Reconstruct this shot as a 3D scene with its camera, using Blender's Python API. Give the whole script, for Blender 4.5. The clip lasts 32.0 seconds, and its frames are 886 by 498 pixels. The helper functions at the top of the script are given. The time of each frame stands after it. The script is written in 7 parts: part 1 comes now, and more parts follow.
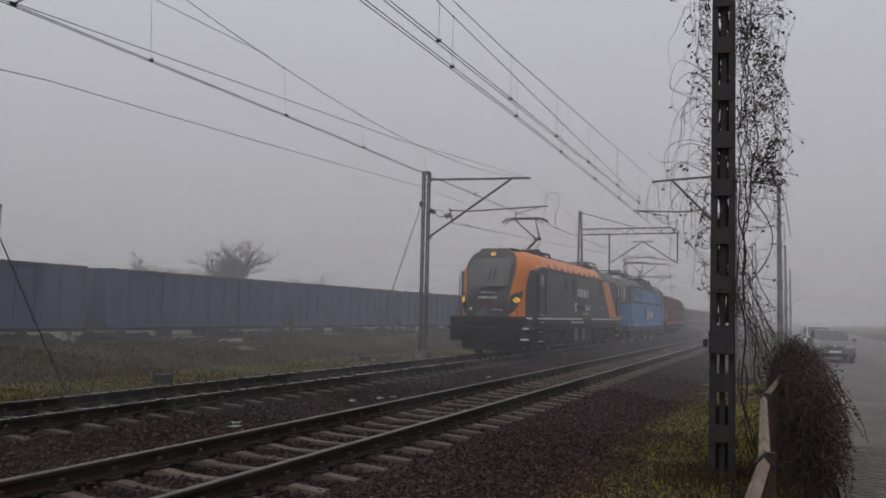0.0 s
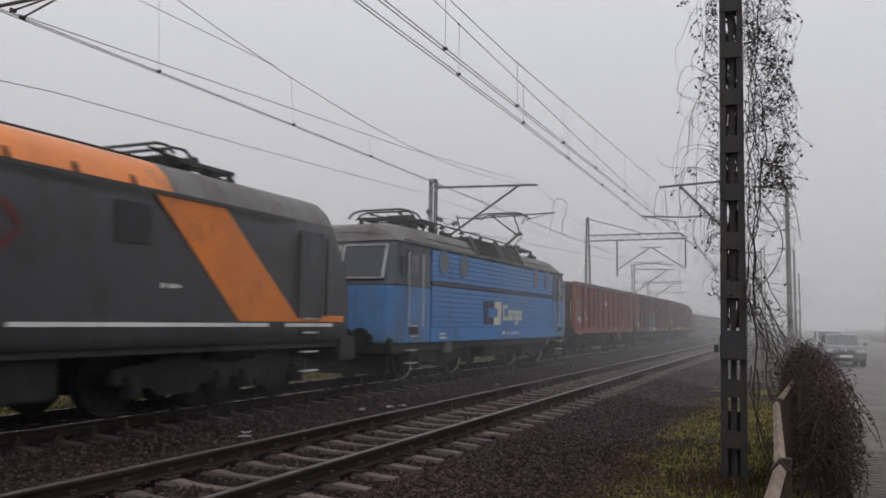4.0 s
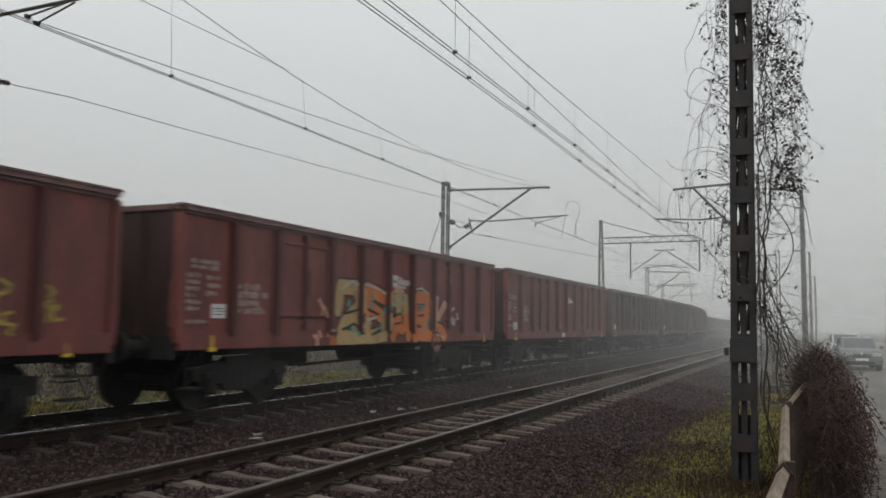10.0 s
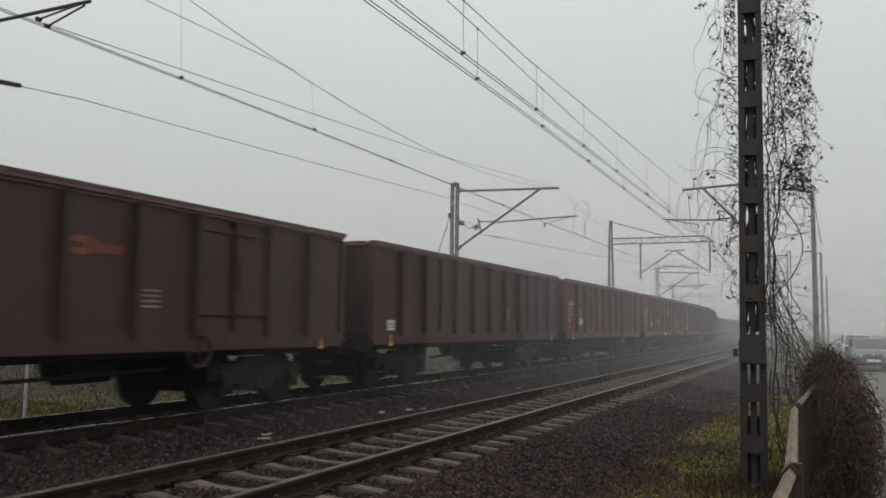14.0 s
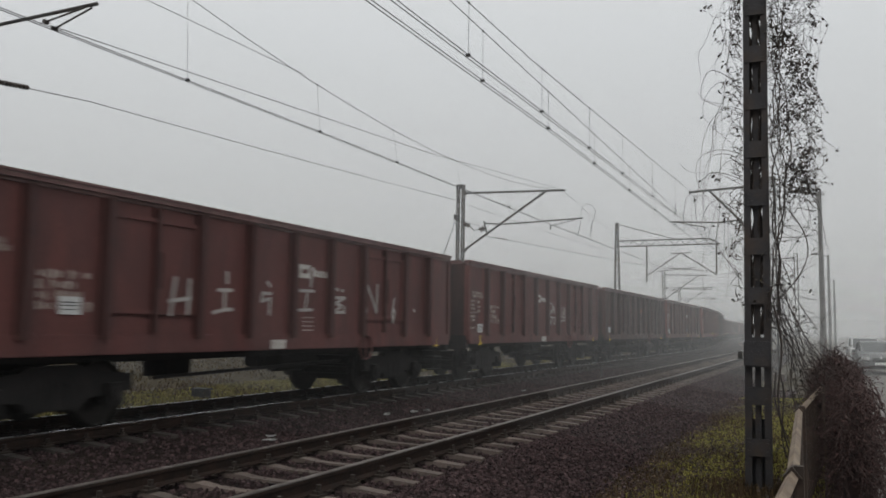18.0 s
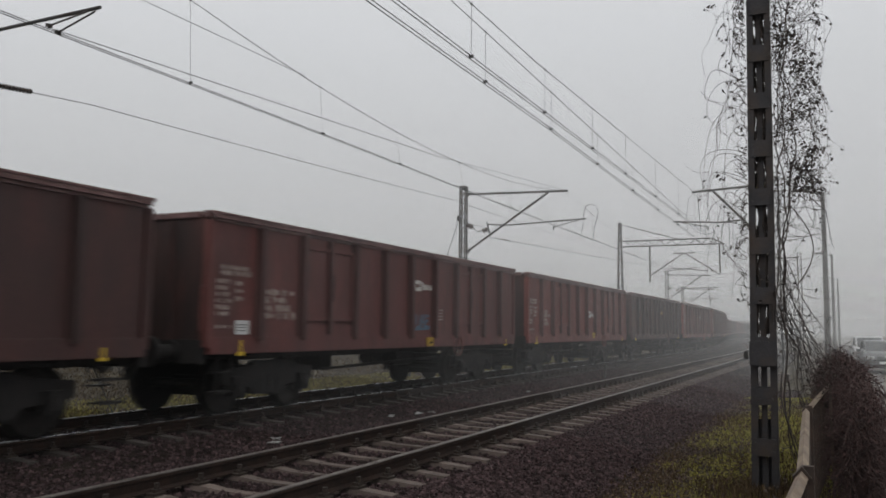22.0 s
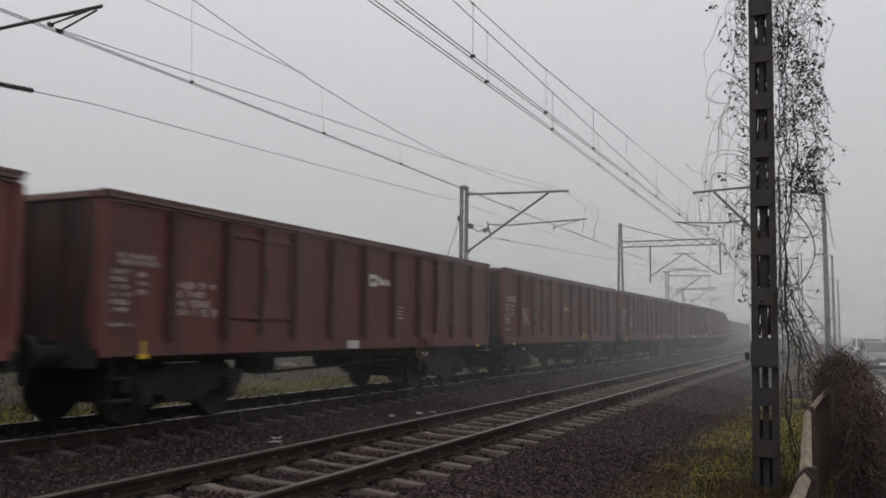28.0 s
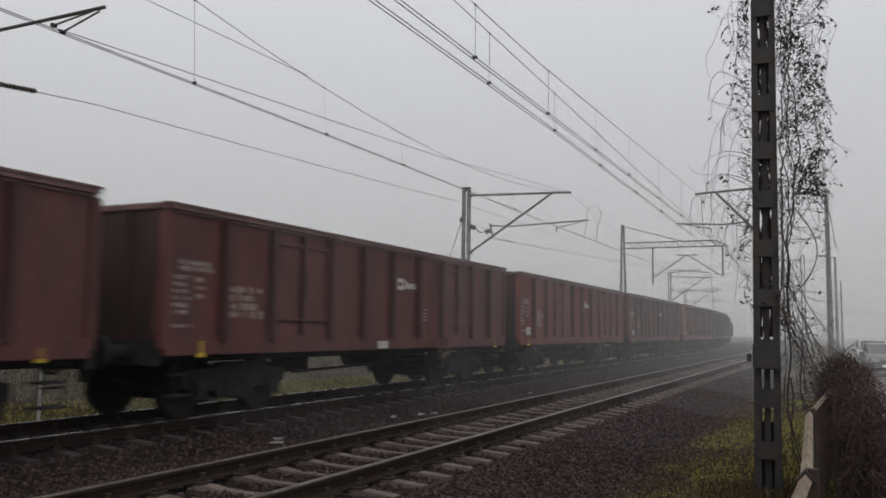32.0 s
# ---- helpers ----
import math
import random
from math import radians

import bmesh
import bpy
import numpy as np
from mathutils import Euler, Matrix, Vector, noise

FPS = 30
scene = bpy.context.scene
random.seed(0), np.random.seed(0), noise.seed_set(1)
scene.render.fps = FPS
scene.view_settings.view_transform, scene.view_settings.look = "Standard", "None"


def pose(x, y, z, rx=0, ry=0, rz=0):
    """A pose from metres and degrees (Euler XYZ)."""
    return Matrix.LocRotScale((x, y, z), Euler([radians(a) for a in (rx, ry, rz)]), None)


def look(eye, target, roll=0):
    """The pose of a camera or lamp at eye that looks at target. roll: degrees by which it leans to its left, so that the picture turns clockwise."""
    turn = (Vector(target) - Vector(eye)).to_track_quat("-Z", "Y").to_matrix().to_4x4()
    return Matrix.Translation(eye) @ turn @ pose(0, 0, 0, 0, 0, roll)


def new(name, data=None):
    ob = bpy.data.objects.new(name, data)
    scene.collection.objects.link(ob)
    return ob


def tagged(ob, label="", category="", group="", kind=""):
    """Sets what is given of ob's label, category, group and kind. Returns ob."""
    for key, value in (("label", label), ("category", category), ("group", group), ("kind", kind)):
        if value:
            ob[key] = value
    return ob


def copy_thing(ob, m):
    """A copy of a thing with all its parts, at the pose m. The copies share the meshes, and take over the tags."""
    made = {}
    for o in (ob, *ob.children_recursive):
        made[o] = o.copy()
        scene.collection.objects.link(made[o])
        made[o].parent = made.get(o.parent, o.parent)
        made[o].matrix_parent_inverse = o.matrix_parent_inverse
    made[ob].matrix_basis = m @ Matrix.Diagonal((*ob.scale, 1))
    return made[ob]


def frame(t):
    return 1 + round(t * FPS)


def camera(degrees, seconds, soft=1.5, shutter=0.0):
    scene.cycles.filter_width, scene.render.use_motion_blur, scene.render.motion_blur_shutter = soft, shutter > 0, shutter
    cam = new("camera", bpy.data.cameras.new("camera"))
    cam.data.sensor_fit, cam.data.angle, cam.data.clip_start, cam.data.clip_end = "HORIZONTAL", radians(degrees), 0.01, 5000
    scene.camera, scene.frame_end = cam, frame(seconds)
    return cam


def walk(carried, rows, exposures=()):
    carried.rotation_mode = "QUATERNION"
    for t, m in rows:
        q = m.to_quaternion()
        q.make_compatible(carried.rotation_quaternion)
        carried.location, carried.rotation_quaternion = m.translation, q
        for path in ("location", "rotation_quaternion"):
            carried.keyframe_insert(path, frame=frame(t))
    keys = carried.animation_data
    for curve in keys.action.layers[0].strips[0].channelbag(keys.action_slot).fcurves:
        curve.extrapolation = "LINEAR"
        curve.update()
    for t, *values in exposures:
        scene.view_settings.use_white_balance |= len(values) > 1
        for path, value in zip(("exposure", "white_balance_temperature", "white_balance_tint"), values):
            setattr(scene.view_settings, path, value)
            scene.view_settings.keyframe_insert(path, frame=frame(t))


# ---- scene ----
HFOV = 57.4
EYE = (0.0, 0.0, 1.431)
cam = camera(HFOV, 32.0, soft=1.7, shutter=0.45)


def aim(yaw, pitch, roll, step):
    """The camera's pose: yaw to the left of +Y, pitch above the horizon, lean, all in degrees, and a step aside in metres."""
    a, b = radians(yaw), radians(pitch)
    eye = (EYE[0] + step, EYE[1], EYE[2])
    return look(eye, (eye[0] - math.sin(a) * math.cos(b), math.cos(a) * math.cos(b), EYE[2] + math.sin(b)), roll)


# seconds, yaw, pitch, lean, step aside: a phone held by hand
HELD = [
    (0.0, 23.001, 4.596, 1.206, -0.058),
    (0.5, 23.036, 4.609, 1.169, -0.070),
    (1.0, 23.106, 4.584, 1.132, -0.082),
    (1.5, 23.079, 4.639, 1.076, -0.092),
    (2.0, 23.523, 4.881, 0.990, -0.097),
    (2.5, 23.451, 4.935, 0.900, -0.095),
    (3.0, 23.436, 4.936, 0.810, -0.089),
    (3.5, 23.441, 5.022, 0.718, -0.082),
    (5.5, 23.732, 5.341, 0.639, -0.076),
    (6.0, 23.749, 5.349, 0.595, -0.071),
    (6.5, 23.797, 5.397, 0.581, -0.065),
    (7.0, 23.832, 5.426, 0.590, -0.059),
    (7.5, 23.903, 5.409, 0.603, -0.053),
    (8.0, 24.022, 5.314, 0.623, -0.045),
    (8.5, 24.114, 5.297, 0.643, -0.036),
    (9.0, 24.310, 5.302, 0.672, -0.029),
    (9.5, 24.455, 5.296, 0.689, -0.026),
    (10.0, 24.488, 5.312, 0.735, -0.019),
    (10.5, 24.594, 5.318, 0.788, -0.009),
    (11.0, 24.681, 5.362, 0.810, -0.000),
    (11.5, 24.696, 5.418, 0.806, 0.003),
    (12.0, 24.881, 5.382, 0.806, 0.000),
    (12.5, 24.958, 5.386, 0.790, -0.006),
    (13.0, 25.008, 5.408, 0.766, -0.009),
    (13.5, 25.098, 5.389, 0.765, -0.003),
    (14.0, 25.176, 5.359, 0.752, 0.004),
    (14.5, 25.256, 5.397, 0.771, 0.010),
    (16.5, 25.493, 5.402, 0.827, 0.014),
    (17.0, 25.532, 5.408, 0.865, 0.018),
    (17.5, 25.557, 5.472, 0.893, 0.022),
    (18.0, 25.624, 5.490, 0.904, 0.028),
    (18.5, 25.746, 5.503, 0.878, 0.033),
    (19.0, 25.778, 5.492, 0.819, 0.036),
    (19.5, 25.853, 5.498, 0.754, 0.034),
    (20.0, 25.852, 5.547, 0.690, 0.029),
    (20.5, 25.856, 5.581, 0.634, 0.021),
    (21.0, 25.779, 5.553, 0.590, 0.016),
    (21.5, 25.732, 5.618, 0.571, 0.011),
    (22.0, 25.808, 5.588, 0.584, 0.004),
    (22.5, 25.782, 5.656, 0.640, 0.000),
    (23.0, 25.800, 5.712, 0.695, 0.000),
    (23.5, 25.766, 5.764, 0.727, 0.003),
    (24.0, 25.745, 5.754, 0.722, 0.009),
    (24.5, 25.685, 5.778, 0.715, 0.017),
    (25.0, 25.679, 5.752, 0.731, 0.022),
    (25.5, 25.766, 5.736, 0.748, 0.017),
    (27.5, 25.827, 5.684, 0.738, 0.004),
    (28.0, 25.819, 5.583, 0.735, -0.011),
    (28.5, 25.848, 5.544, 0.770, -0.017),
    (29.0, 25.875, 5.522, 0.805, -0.016),
    (29.5, 25.965, 5.546, 0.825, -0.011),
    (30.0, 25.915, 5.550, 0.836, -0.008),
    (30.5, 25.923, 5.632, 0.851, -0.009),
    (31.0, 25.965, 5.647, 0.839, -0.010),
    (31.5, 25.986, 5.631, 0.832, -0.008),
    (32.0, 25.995, 5.653, 0.847, -0.003),
]
EXPOSURES = [(0, -0.27, 6450, 13), (1, -0.05, 6450, 13), (2.5, 0.02, 6500, 13), (3.5, 0.1, 6500, 11), (6, 0.15, 6550, 9), (9, 0.18, 6650, 4), (13, 0.17, 6650, 3), (20, 0.1, 6600, 6), (32, 0.08, 6600, 8)]
walk(cam, [(t, aim(y, p, r, k)) for t, y, p, r, k in HELD], EXPOSURES)

# ---- light: a foggy overcast winter day ----
world = bpy.data.worlds.new("fog_sky")
scene.world = world
world.use_nodes = True
wn, wl = world.node_tree.nodes, world.node_tree.links
wn.clear()
w_out, w_bg = wn.new("ShaderNodeOutputWorld"), wn.new("ShaderNodeBackground")
w_sky = wn.new("ShaderNodeTexSky")
w_sky.sky_type, w_sky.sun_disc, w_sky.sun_elevation, w_sky.sun_rotation = "NISHITA", False, radians(38), radians(200)
w_co, w_sep, w_ramp = wn.new("ShaderNodeTexCoord"), wn.new("ShaderNodeSeparateXYZ"), wn.new("ShaderNodeValToRGB")
w_grey, w_mix = wn.new("ShaderNodeHueSaturation"), wn.new("ShaderNodeMix")
wl.new(w_co.outputs["Generated"], w_sep.inputs[0])
wl.new(w_sep.outputs["Z"], w_ramp.inputs[0])
# an overcast sky: three times as bright overhead as at the horizon
SKY = 1.15
for e, (at, v, tint) in zip((w_ramp.color_ramp.elements[0], w_ramp.color_ramp.elements[1], w_ramp.color_ramp.elements.new(0.35)),
                            ((0.0, 0.36, (1.0, 0.99, 1.03)), (1.0, 1.0, (0.97, 1.0, 1.08)), (0.35, 0.58, (0.98, 0.99, 1.06)))):
    e.position = at
    e.color = (*(SKY * v * c for c in tint), 1)
w_grey.inputs["Saturation"].default_value, w_grey.inputs["Value"].default_value = 0.1, 0.1
wl.new(w_sky.outputs[0], w_grey.inputs["Color"])
w_mix.data_type, w_mix.inputs[0].default_value = "RGBA", 0.1
wl.new(w_ramp.outputs[0], w_mix.inputs[6])
wl.new(w_grey.outputs[0], w_mix.inputs[7])
wl.new(w_mix.outputs[2], w_bg.inputs[0])
wl.new(w_bg.outputs[0], w_out.inputs[0])
sun_data = bpy.data.lights.new("sun", "SUN")
sun_data.energy, sun_data.angle, sun_data.color = 0.5, radians(50), (1.0, 0.98, 0.95)
sun = new("sun", sun_data)
sun.matrix_basis = look((0, -30, 60), (-8, 10, 0))
scene.cycles.transparent_max_bounces = 64

# ---- building tools ----
class Geo:
    """Vertices and faces of one mesh."""

    def __init__(self):
        self.v, self.f = [], []

    def add(self, verts, faces):
        n = len(self.v)
        self.v += [tuple(p) for p in verts]
        self.f += [tuple(i + n for i in f) for f in faces]
        return self

    def box(self, x, y, z, sx, sy, sz, turn=None):
        """A box centred at x, y, z."""
        c = [(i * sx / 2, j * sy / 2, k * sz / 2) for i in (-1, 1) for j in (-1, 1) for k in (-1, 1)]
        if turn is not None:
            c = [turn @ Vector(p) for p in c]
        return self.add([(x + p[0], y + p[1], z + p[2]) for p in c],
                        [(0, 1, 3, 2), (4, 6, 7, 5), (0, 4, 5, 1), (2, 3, 7, 6), (0, 2, 6, 4), (1, 5, 7, 3)])

    def span(self, x0, x1, y0, y1, z0, z1):
        return self.box((x0 + x1) / 2, (y0 + y1) / 2, (z0 + z1) / 2, x1 - x0, y1 - y0, z1 - z0)

    def beam(self, a, b, w, h=None, up=(0, 0, 1)):
        """A bar of w by h from a to b."""
        a, b = Vector(a), Vector(b)
        d = b - a
        z = d.normalized()
        x = z.cross(Vector(up))
        if x.length < 1e-4:
            x = z.cross(Vector((1, 0, 0)))
        x.normalize()
        y = z.cross(x)
        c = (a + b) / 2
        return self.box(*c, w, h or w, d.length, Matrix((x, y, z)).transposed())

    def tube(self, points, r, n=6, r2=None, caps=True):
        """A round bar along points, from radius r to r2."""
        pts = [Vector(p) for p in points]
        base, rings = len(self.v), len(pts)
        r2 = r if r2 is None else r2
        for i, p in enumerate(pts):
            d = (pts[min(i + 1, rings - 1)] - pts[max(i - 1, 0)]).normalized()
            x = d.cross(Vector((0, 0, 1)) if abs(d.z) < 0.95 else Vector((1, 0, 0))).normalized()
            y = d.cross(x)
            q = r + (r2 - r) * i / max(1, rings - 1)
            self.v += [tuple(p + (x * math.cos(a) + y * math.sin(a)) * q) for a in (2 * math.pi * k / n for k in range(n))]
        for i in range(rings - 1):
            for k in range(n):
                a, b = base + i * n + k, base + i * n + (k + 1) % n
                self.f.append((a, b, b + n, a + n))
        if caps and n > 2:
            self.f += [tuple(range(base + n - 1, base - 1, -1)), tuple(range(base + (rings - 1) * n, base + rings * n))]
        return self

    def disc(self, c, axis, r, depth, n=20, r2=None):
        c, axis = Vector(c), Vector(axis).normalized()
        return self.tube([c - axis * depth / 2, c + axis * depth / 2], r, n, r2)

    def ring(self, c, axis, r, thick, n=20, m=6):
        c, axis = Vector(c), Vector(axis).normalized()
        x = axis.orthogonal().normalized()
        y = axis.cross(x)
        base = len(self.v)
        for i in range(n):
            a = 2 * math.pi * i / n
            d = x * math.cos(a) + y * math.sin(a)
            self.v += [tuple(c + d * (r + thick * math.cos(b)) + axis * thick * math.sin(b)) for b in (2 * math.pi * k / m for k in range(m))]
        for i in range(n):
            for k in range(m):
                self.f.append((base + i * m + k, base + (i + 1) % n * m + k, base + (i + 1) % n * m + (k + 1) % m, base + i * m + (k + 1) % m))
        return self

    def loft(self, sections, closed=True, caps=True):
        """Skin over rows of points, each row as long as the first."""
        base, n = len(self.v), len(sections[0])
        for s in sections:
            self.v += [tuple(p) for p in s]
        for i in range(len(sections) - 1):
            for k in range(n if closed else n - 1):
                a, b = base + i * n + k, base + i * n + (k + 1) % n
                self.f.append((a, b, b + n, a + n))
        if caps and closed:
            self.f += [tuple(range(base + n - 1, base - 1, -1)), tuple(range(base + (len(sections) - 1) * n, base + len(sections) * n))]
        return self

    def plate(self, pts, normal, thick):
        """A flat many-cornered plate."""
        d = Vector(normal).normalized() * thick
        n = len(pts)
        return self.add([Vector(p) for p in pts] + [Vector(p) + d for p in pts],
                        [tuple(range(n - 1, -1, -1)), tuple(range(n, 2 * n))] + [(i, (i + 1) % n, (i + 1) % n + n, i + n) for i in range(n)])

    def mesh(self, name, material, bevel=0.0, smooth=False, normals=True):
        me = bpy.data.meshes.new(name)
        me.from_pydata(self.v, [], self.f)
        if normals or bevel:
            bm = bmesh.new()
            bm.from_mesh(me)
            if normals:
                bmesh.ops.recalc_face_normals(bm, faces=bm.faces)
            if bevel:
                edges = [e for e in bm.edges if len(e.link_faces) == 2 and e.calc_face_angle(0) > 0.6]
                bmesh.ops.bevel(bm, geom=edges, offset=bevel, segments=2, affect="EDGES", clamp_overlap=True)
            bm.to_mesh(me)
            bm.free()
        if smooth:
            me.shade_smooth()
            me.set_sharp_from_angle(angle=radians(38))
        if material:
            me.materials.append(material)
        return me


def part(name, geo, material, parent, label="", bevel=0.0, smooth=False, at=None, normals=True):
    """Links a Geo, or a mesh, as one object under a thing or under a part."""
    me = geo if isinstance(geo, bpy.types.Mesh) else geo.mesh(name, material, bevel, smooth, normals)
    ob = new(name, me)
    ob.parent = parent
    if at is not None:
        ob.matrix_basis = at
    return tagged(ob, label)


def thing(name, label, category, group="", kind="", at=None):
    ob = new(name)
    ob.empty_display_size = 0.2
    if at is not None:
        ob.matrix_basis = at
    return tagged(ob, label, category, group, kind)


def solid(name, geo, material, label, category="", group="", kind="", bevel=0.0, smooth=False, at=None, normals=True):
    """A thing of one mesh."""
    ob = new(name, geo.mesh(name, material, bevel, smooth, normals))
    if at is not None:
        ob.matrix_basis = at
    return tagged(ob, label, category, group, kind)


# ---- materials ----
def surface(name, dark, light, scale=6.0, rough=0.7, metal=0.0, bump=0.3, grain=60.0, stretch=(1, 1, 1), dirt=None, dirt_scale=1.2, dirt_amount=0.45,
            vary=0.0, relief=0.01, world_space=False, gloss_vary=0.15, island=False, specular=0.5):
    """Two tones mixed by broad noise, fine grain, a second colour of dirt in patches, and fine relief."""
    m = bpy.data.materials.new(name)
    m.use_nodes = True
    n, l = m.node_tree.nodes, m.node_tree.links
    b = n["Principled BSDF"]
    co = n.new("ShaderNodeNewGeometry") if world_space else n.new("ShaderNodeTexCoord")
    mp = n.new("ShaderNodeMapping")
    mp.inputs["Scale"].default_value = stretch
    l.new(co.outputs["Position" if world_space else "Object"], mp.inputs[0])
    if vary or island:
        info = n.new("ShaderNodeNewGeometry" if island else "ShaderNodeObjectInfo")
        shift = n.new("ShaderNodeVectorMath")
        shift.operation = "SCALE"
        l.new(info.outputs["Random Per Island" if island else "Random"], shift.inputs["Scale"])
        shift.inputs[0].default_value = (37.0, 53.0, 19.0)
        add = n.new("ShaderNodeVectorMath")
        l.new(mp.outputs[0], add.inputs[0])
        l.new(shift.outputs[0], add.inputs[1])
        src = add.outputs[0]
    else:
        src = mp.outputs[0]
    big, fine = n.new("ShaderNodeTexNoise"), n.new("ShaderNodeTexNoise")
    big.inputs["Scale"].default_value, big.inputs["Detail"].default_value = scale, 6
    fine.inputs["Scale"].default_value, fine.inputs["Detail"].default_value = grain, 4
    l.new(src, big.inputs["Vector"])
    l.new(src, fine.inputs["Vector"])
    ramp = n.new("ShaderNodeValToRGB")
    ramp.color_ramp.elements[0].position, ramp.color_ramp.elements[1].position = 0.33, 0.68
    ramp.color_ramp.elements[0].color, ramp.color_ramp.elements[1].color = (*dark, 1), (*light, 1)
    l.new(big.outputs["Fac"], ramp.inputs[0])
    speck = n.new("ShaderNodeMix")
    speck.data_type, speck.blend_type = "RGBA", "OVERLAY"
    speck.inputs[0].default_value = 0.55
    l.new(ramp.outputs[0], speck.inputs[6])
    l.new(fine.outputs["Fac"], speck.inputs[7])
    colour = speck.outputs[2]
    if dirt:
        patch, pr, mx = n.new("ShaderNodeTexNoise"), n.new("ShaderNodeValToRGB"), n.new("ShaderNodeMix")
        patch.inputs["Scale"].default_value, patch.inputs["Detail"].default_value = dirt_scale, 8
        patch.inputs["Roughness"].default_value = 0.65
        l.new(src, patch.inputs["Vector"])
        pr.color_ramp.elements[0].position, pr.color_ramp.elements[1].position = 0.62 - dirt_amount * 0.4, 0.72
        l.new(patch.outputs["Fac"], pr.inputs[0])
        mx.data_type = "RGBA"
        mx.inputs[7].default_value = (*dirt, 1)
        l.new(pr.outputs[0], mx.inputs[0])
        l.new(colour, mx.inputs[6])
        colour = mx.outputs[2]
    if vary or island:
        hsv, rng = n.new("ShaderNodeHueSaturation"), n.new("ShaderNodeMapRange")
        rng.inputs["To Min"].default_value, rng.inputs["To Max"].default_value = 1 - vary, 1 + vary
        l.new(info.outputs["Random Per Island" if island else "Random"], rng.inputs["Value"])
        l.new(rng.outputs[0], hsv.inputs["Value"])
        l.new(colour, hsv.inputs["Color"])
        colour = hsv.outputs[0]
    l.new(colour, b.inputs["Base Color"])
    rr = n.new("ShaderNodeMapRange")
    rr.inputs["To Min"].default_value, rr.inputs["To Max"].default_value = max(0.05, rough - gloss_vary), min(1, rough + gloss_vary)
    l.new(big.outputs["Fac"], rr.inputs["Value"])
    l.new(rr.outputs[0], b.inputs["Roughness"])
    b.inputs["Metallic"].default_value = metal
    b.inputs["Specular IOR Level"].default_value = specular
    if bump:
        bp = n.new("ShaderNodeBump")
        bp.inputs["Strength"].default_value, bp.inputs["Distance"].default_value = bump, relief
        l.new(fine.outputs["Fac"], bp.inputs["Height"])
        l.new(bp.outputs[0], b.inputs["Normal"])
    return m


def glow(name, colour, strength):
    m = bpy.data.materials.new(name)
    m.use_nodes = True
    b = m.node_tree.nodes["Principled BSDF"]
    b.inputs["Base Color"].default_value = (*colour, 1)
    b.inputs["Emission Color"].default_value, b.inputs["Emission Strength"].default_value = (*colour, 1), strength
    return m


def glazing(name, tint=(0.05, 0.055, 0.06), rough=0.05):
    m = bpy.data.materials.new(name)
    m.use_nodes = True
    b = m.node_tree.nodes["Principled BSDF"]
    b.inputs["Base Color"].default_value, b.inputs["Roughness"].default_value = (*tint, 1), rough
    return m


FOG_TOP = 24.0


def mist(name, cover):
    """A veil of droplets: lets most light through and scatters the rest both ways."""
    m = bpy.data.materials.new(name)
    m.use_nodes = True
    n, l = m.node_tree.nodes, m.node_tree.links
    n.clear()
    out, mix, clear = n.new("ShaderNodeOutputMaterial"), n.new("ShaderNodeMixShader"), n.new("ShaderNodeBsdfTransparent")
    both, dif, tra = n.new("ShaderNodeMixShader"), n.new("ShaderNodeBsdfDiffuse"), n.new("ShaderNodeBsdfTranslucent")
    co, noi, rng = n.new("ShaderNodeNewGeometry"), n.new("ShaderNodeTexNoise"), n.new("ShaderNodeMapRange")
    noi.inputs["Scale"].default_value, noi.inputs["Detail"].default_value = 0.035, 3
    l.new(co.outputs["Position"], noi.inputs["Vector"])
    l.new(noi.outputs["Fac"], rng.inputs["Value"])
    rng.inputs["From Min"].default_value, rng.inputs["From Max"].default_value = 0.25, 0.75
    rng.inputs["To Min"].default_value, rng.inputs["To Max"].default_value = cover * 0.55, cover * 1.45
    for s in (dif, tra):
        s.inputs["Color"].default_value = (0.94, 0.95, 0.96, 1)
    both.inputs[0].default_value = 0.5
    l.new(dif.outputs[0], both.inputs[1])
    l.new(tra.outputs[0], both.inputs[2])
    sep, low, mul = n.new("ShaderNodeSeparateXYZ"), n.new("ShaderNodeMapRange"), n.new("ShaderNodeMath")
    l.new(co.outputs["Position"], sep.inputs[0])
    l.new(sep.outputs["Z"], low.inputs["Value"])
    low.interpolation_type = "SMOOTHSTEP"
    low.inputs["From Min"].default_value, low.inputs["From Max"].default_value = 1.0, FOG_TOP
    low.inputs["To Min"].default_value, low.inputs["To Max"].default_value = 1.0, 0.0
    mul.operation = "MULTIPLY"
    l.new(rng.outputs[0], mul.inputs[0])
    l.new(low.outputs[0], mul.inputs[1])
    l.new(mul.outputs[0], mix.inputs[0])
    l.new(clear.outputs[0], mix.inputs[1])
    l.new(both.outputs[0], mix.inputs[2])
    l.new(mix.outputs[0], out.inputs[0])
    return m


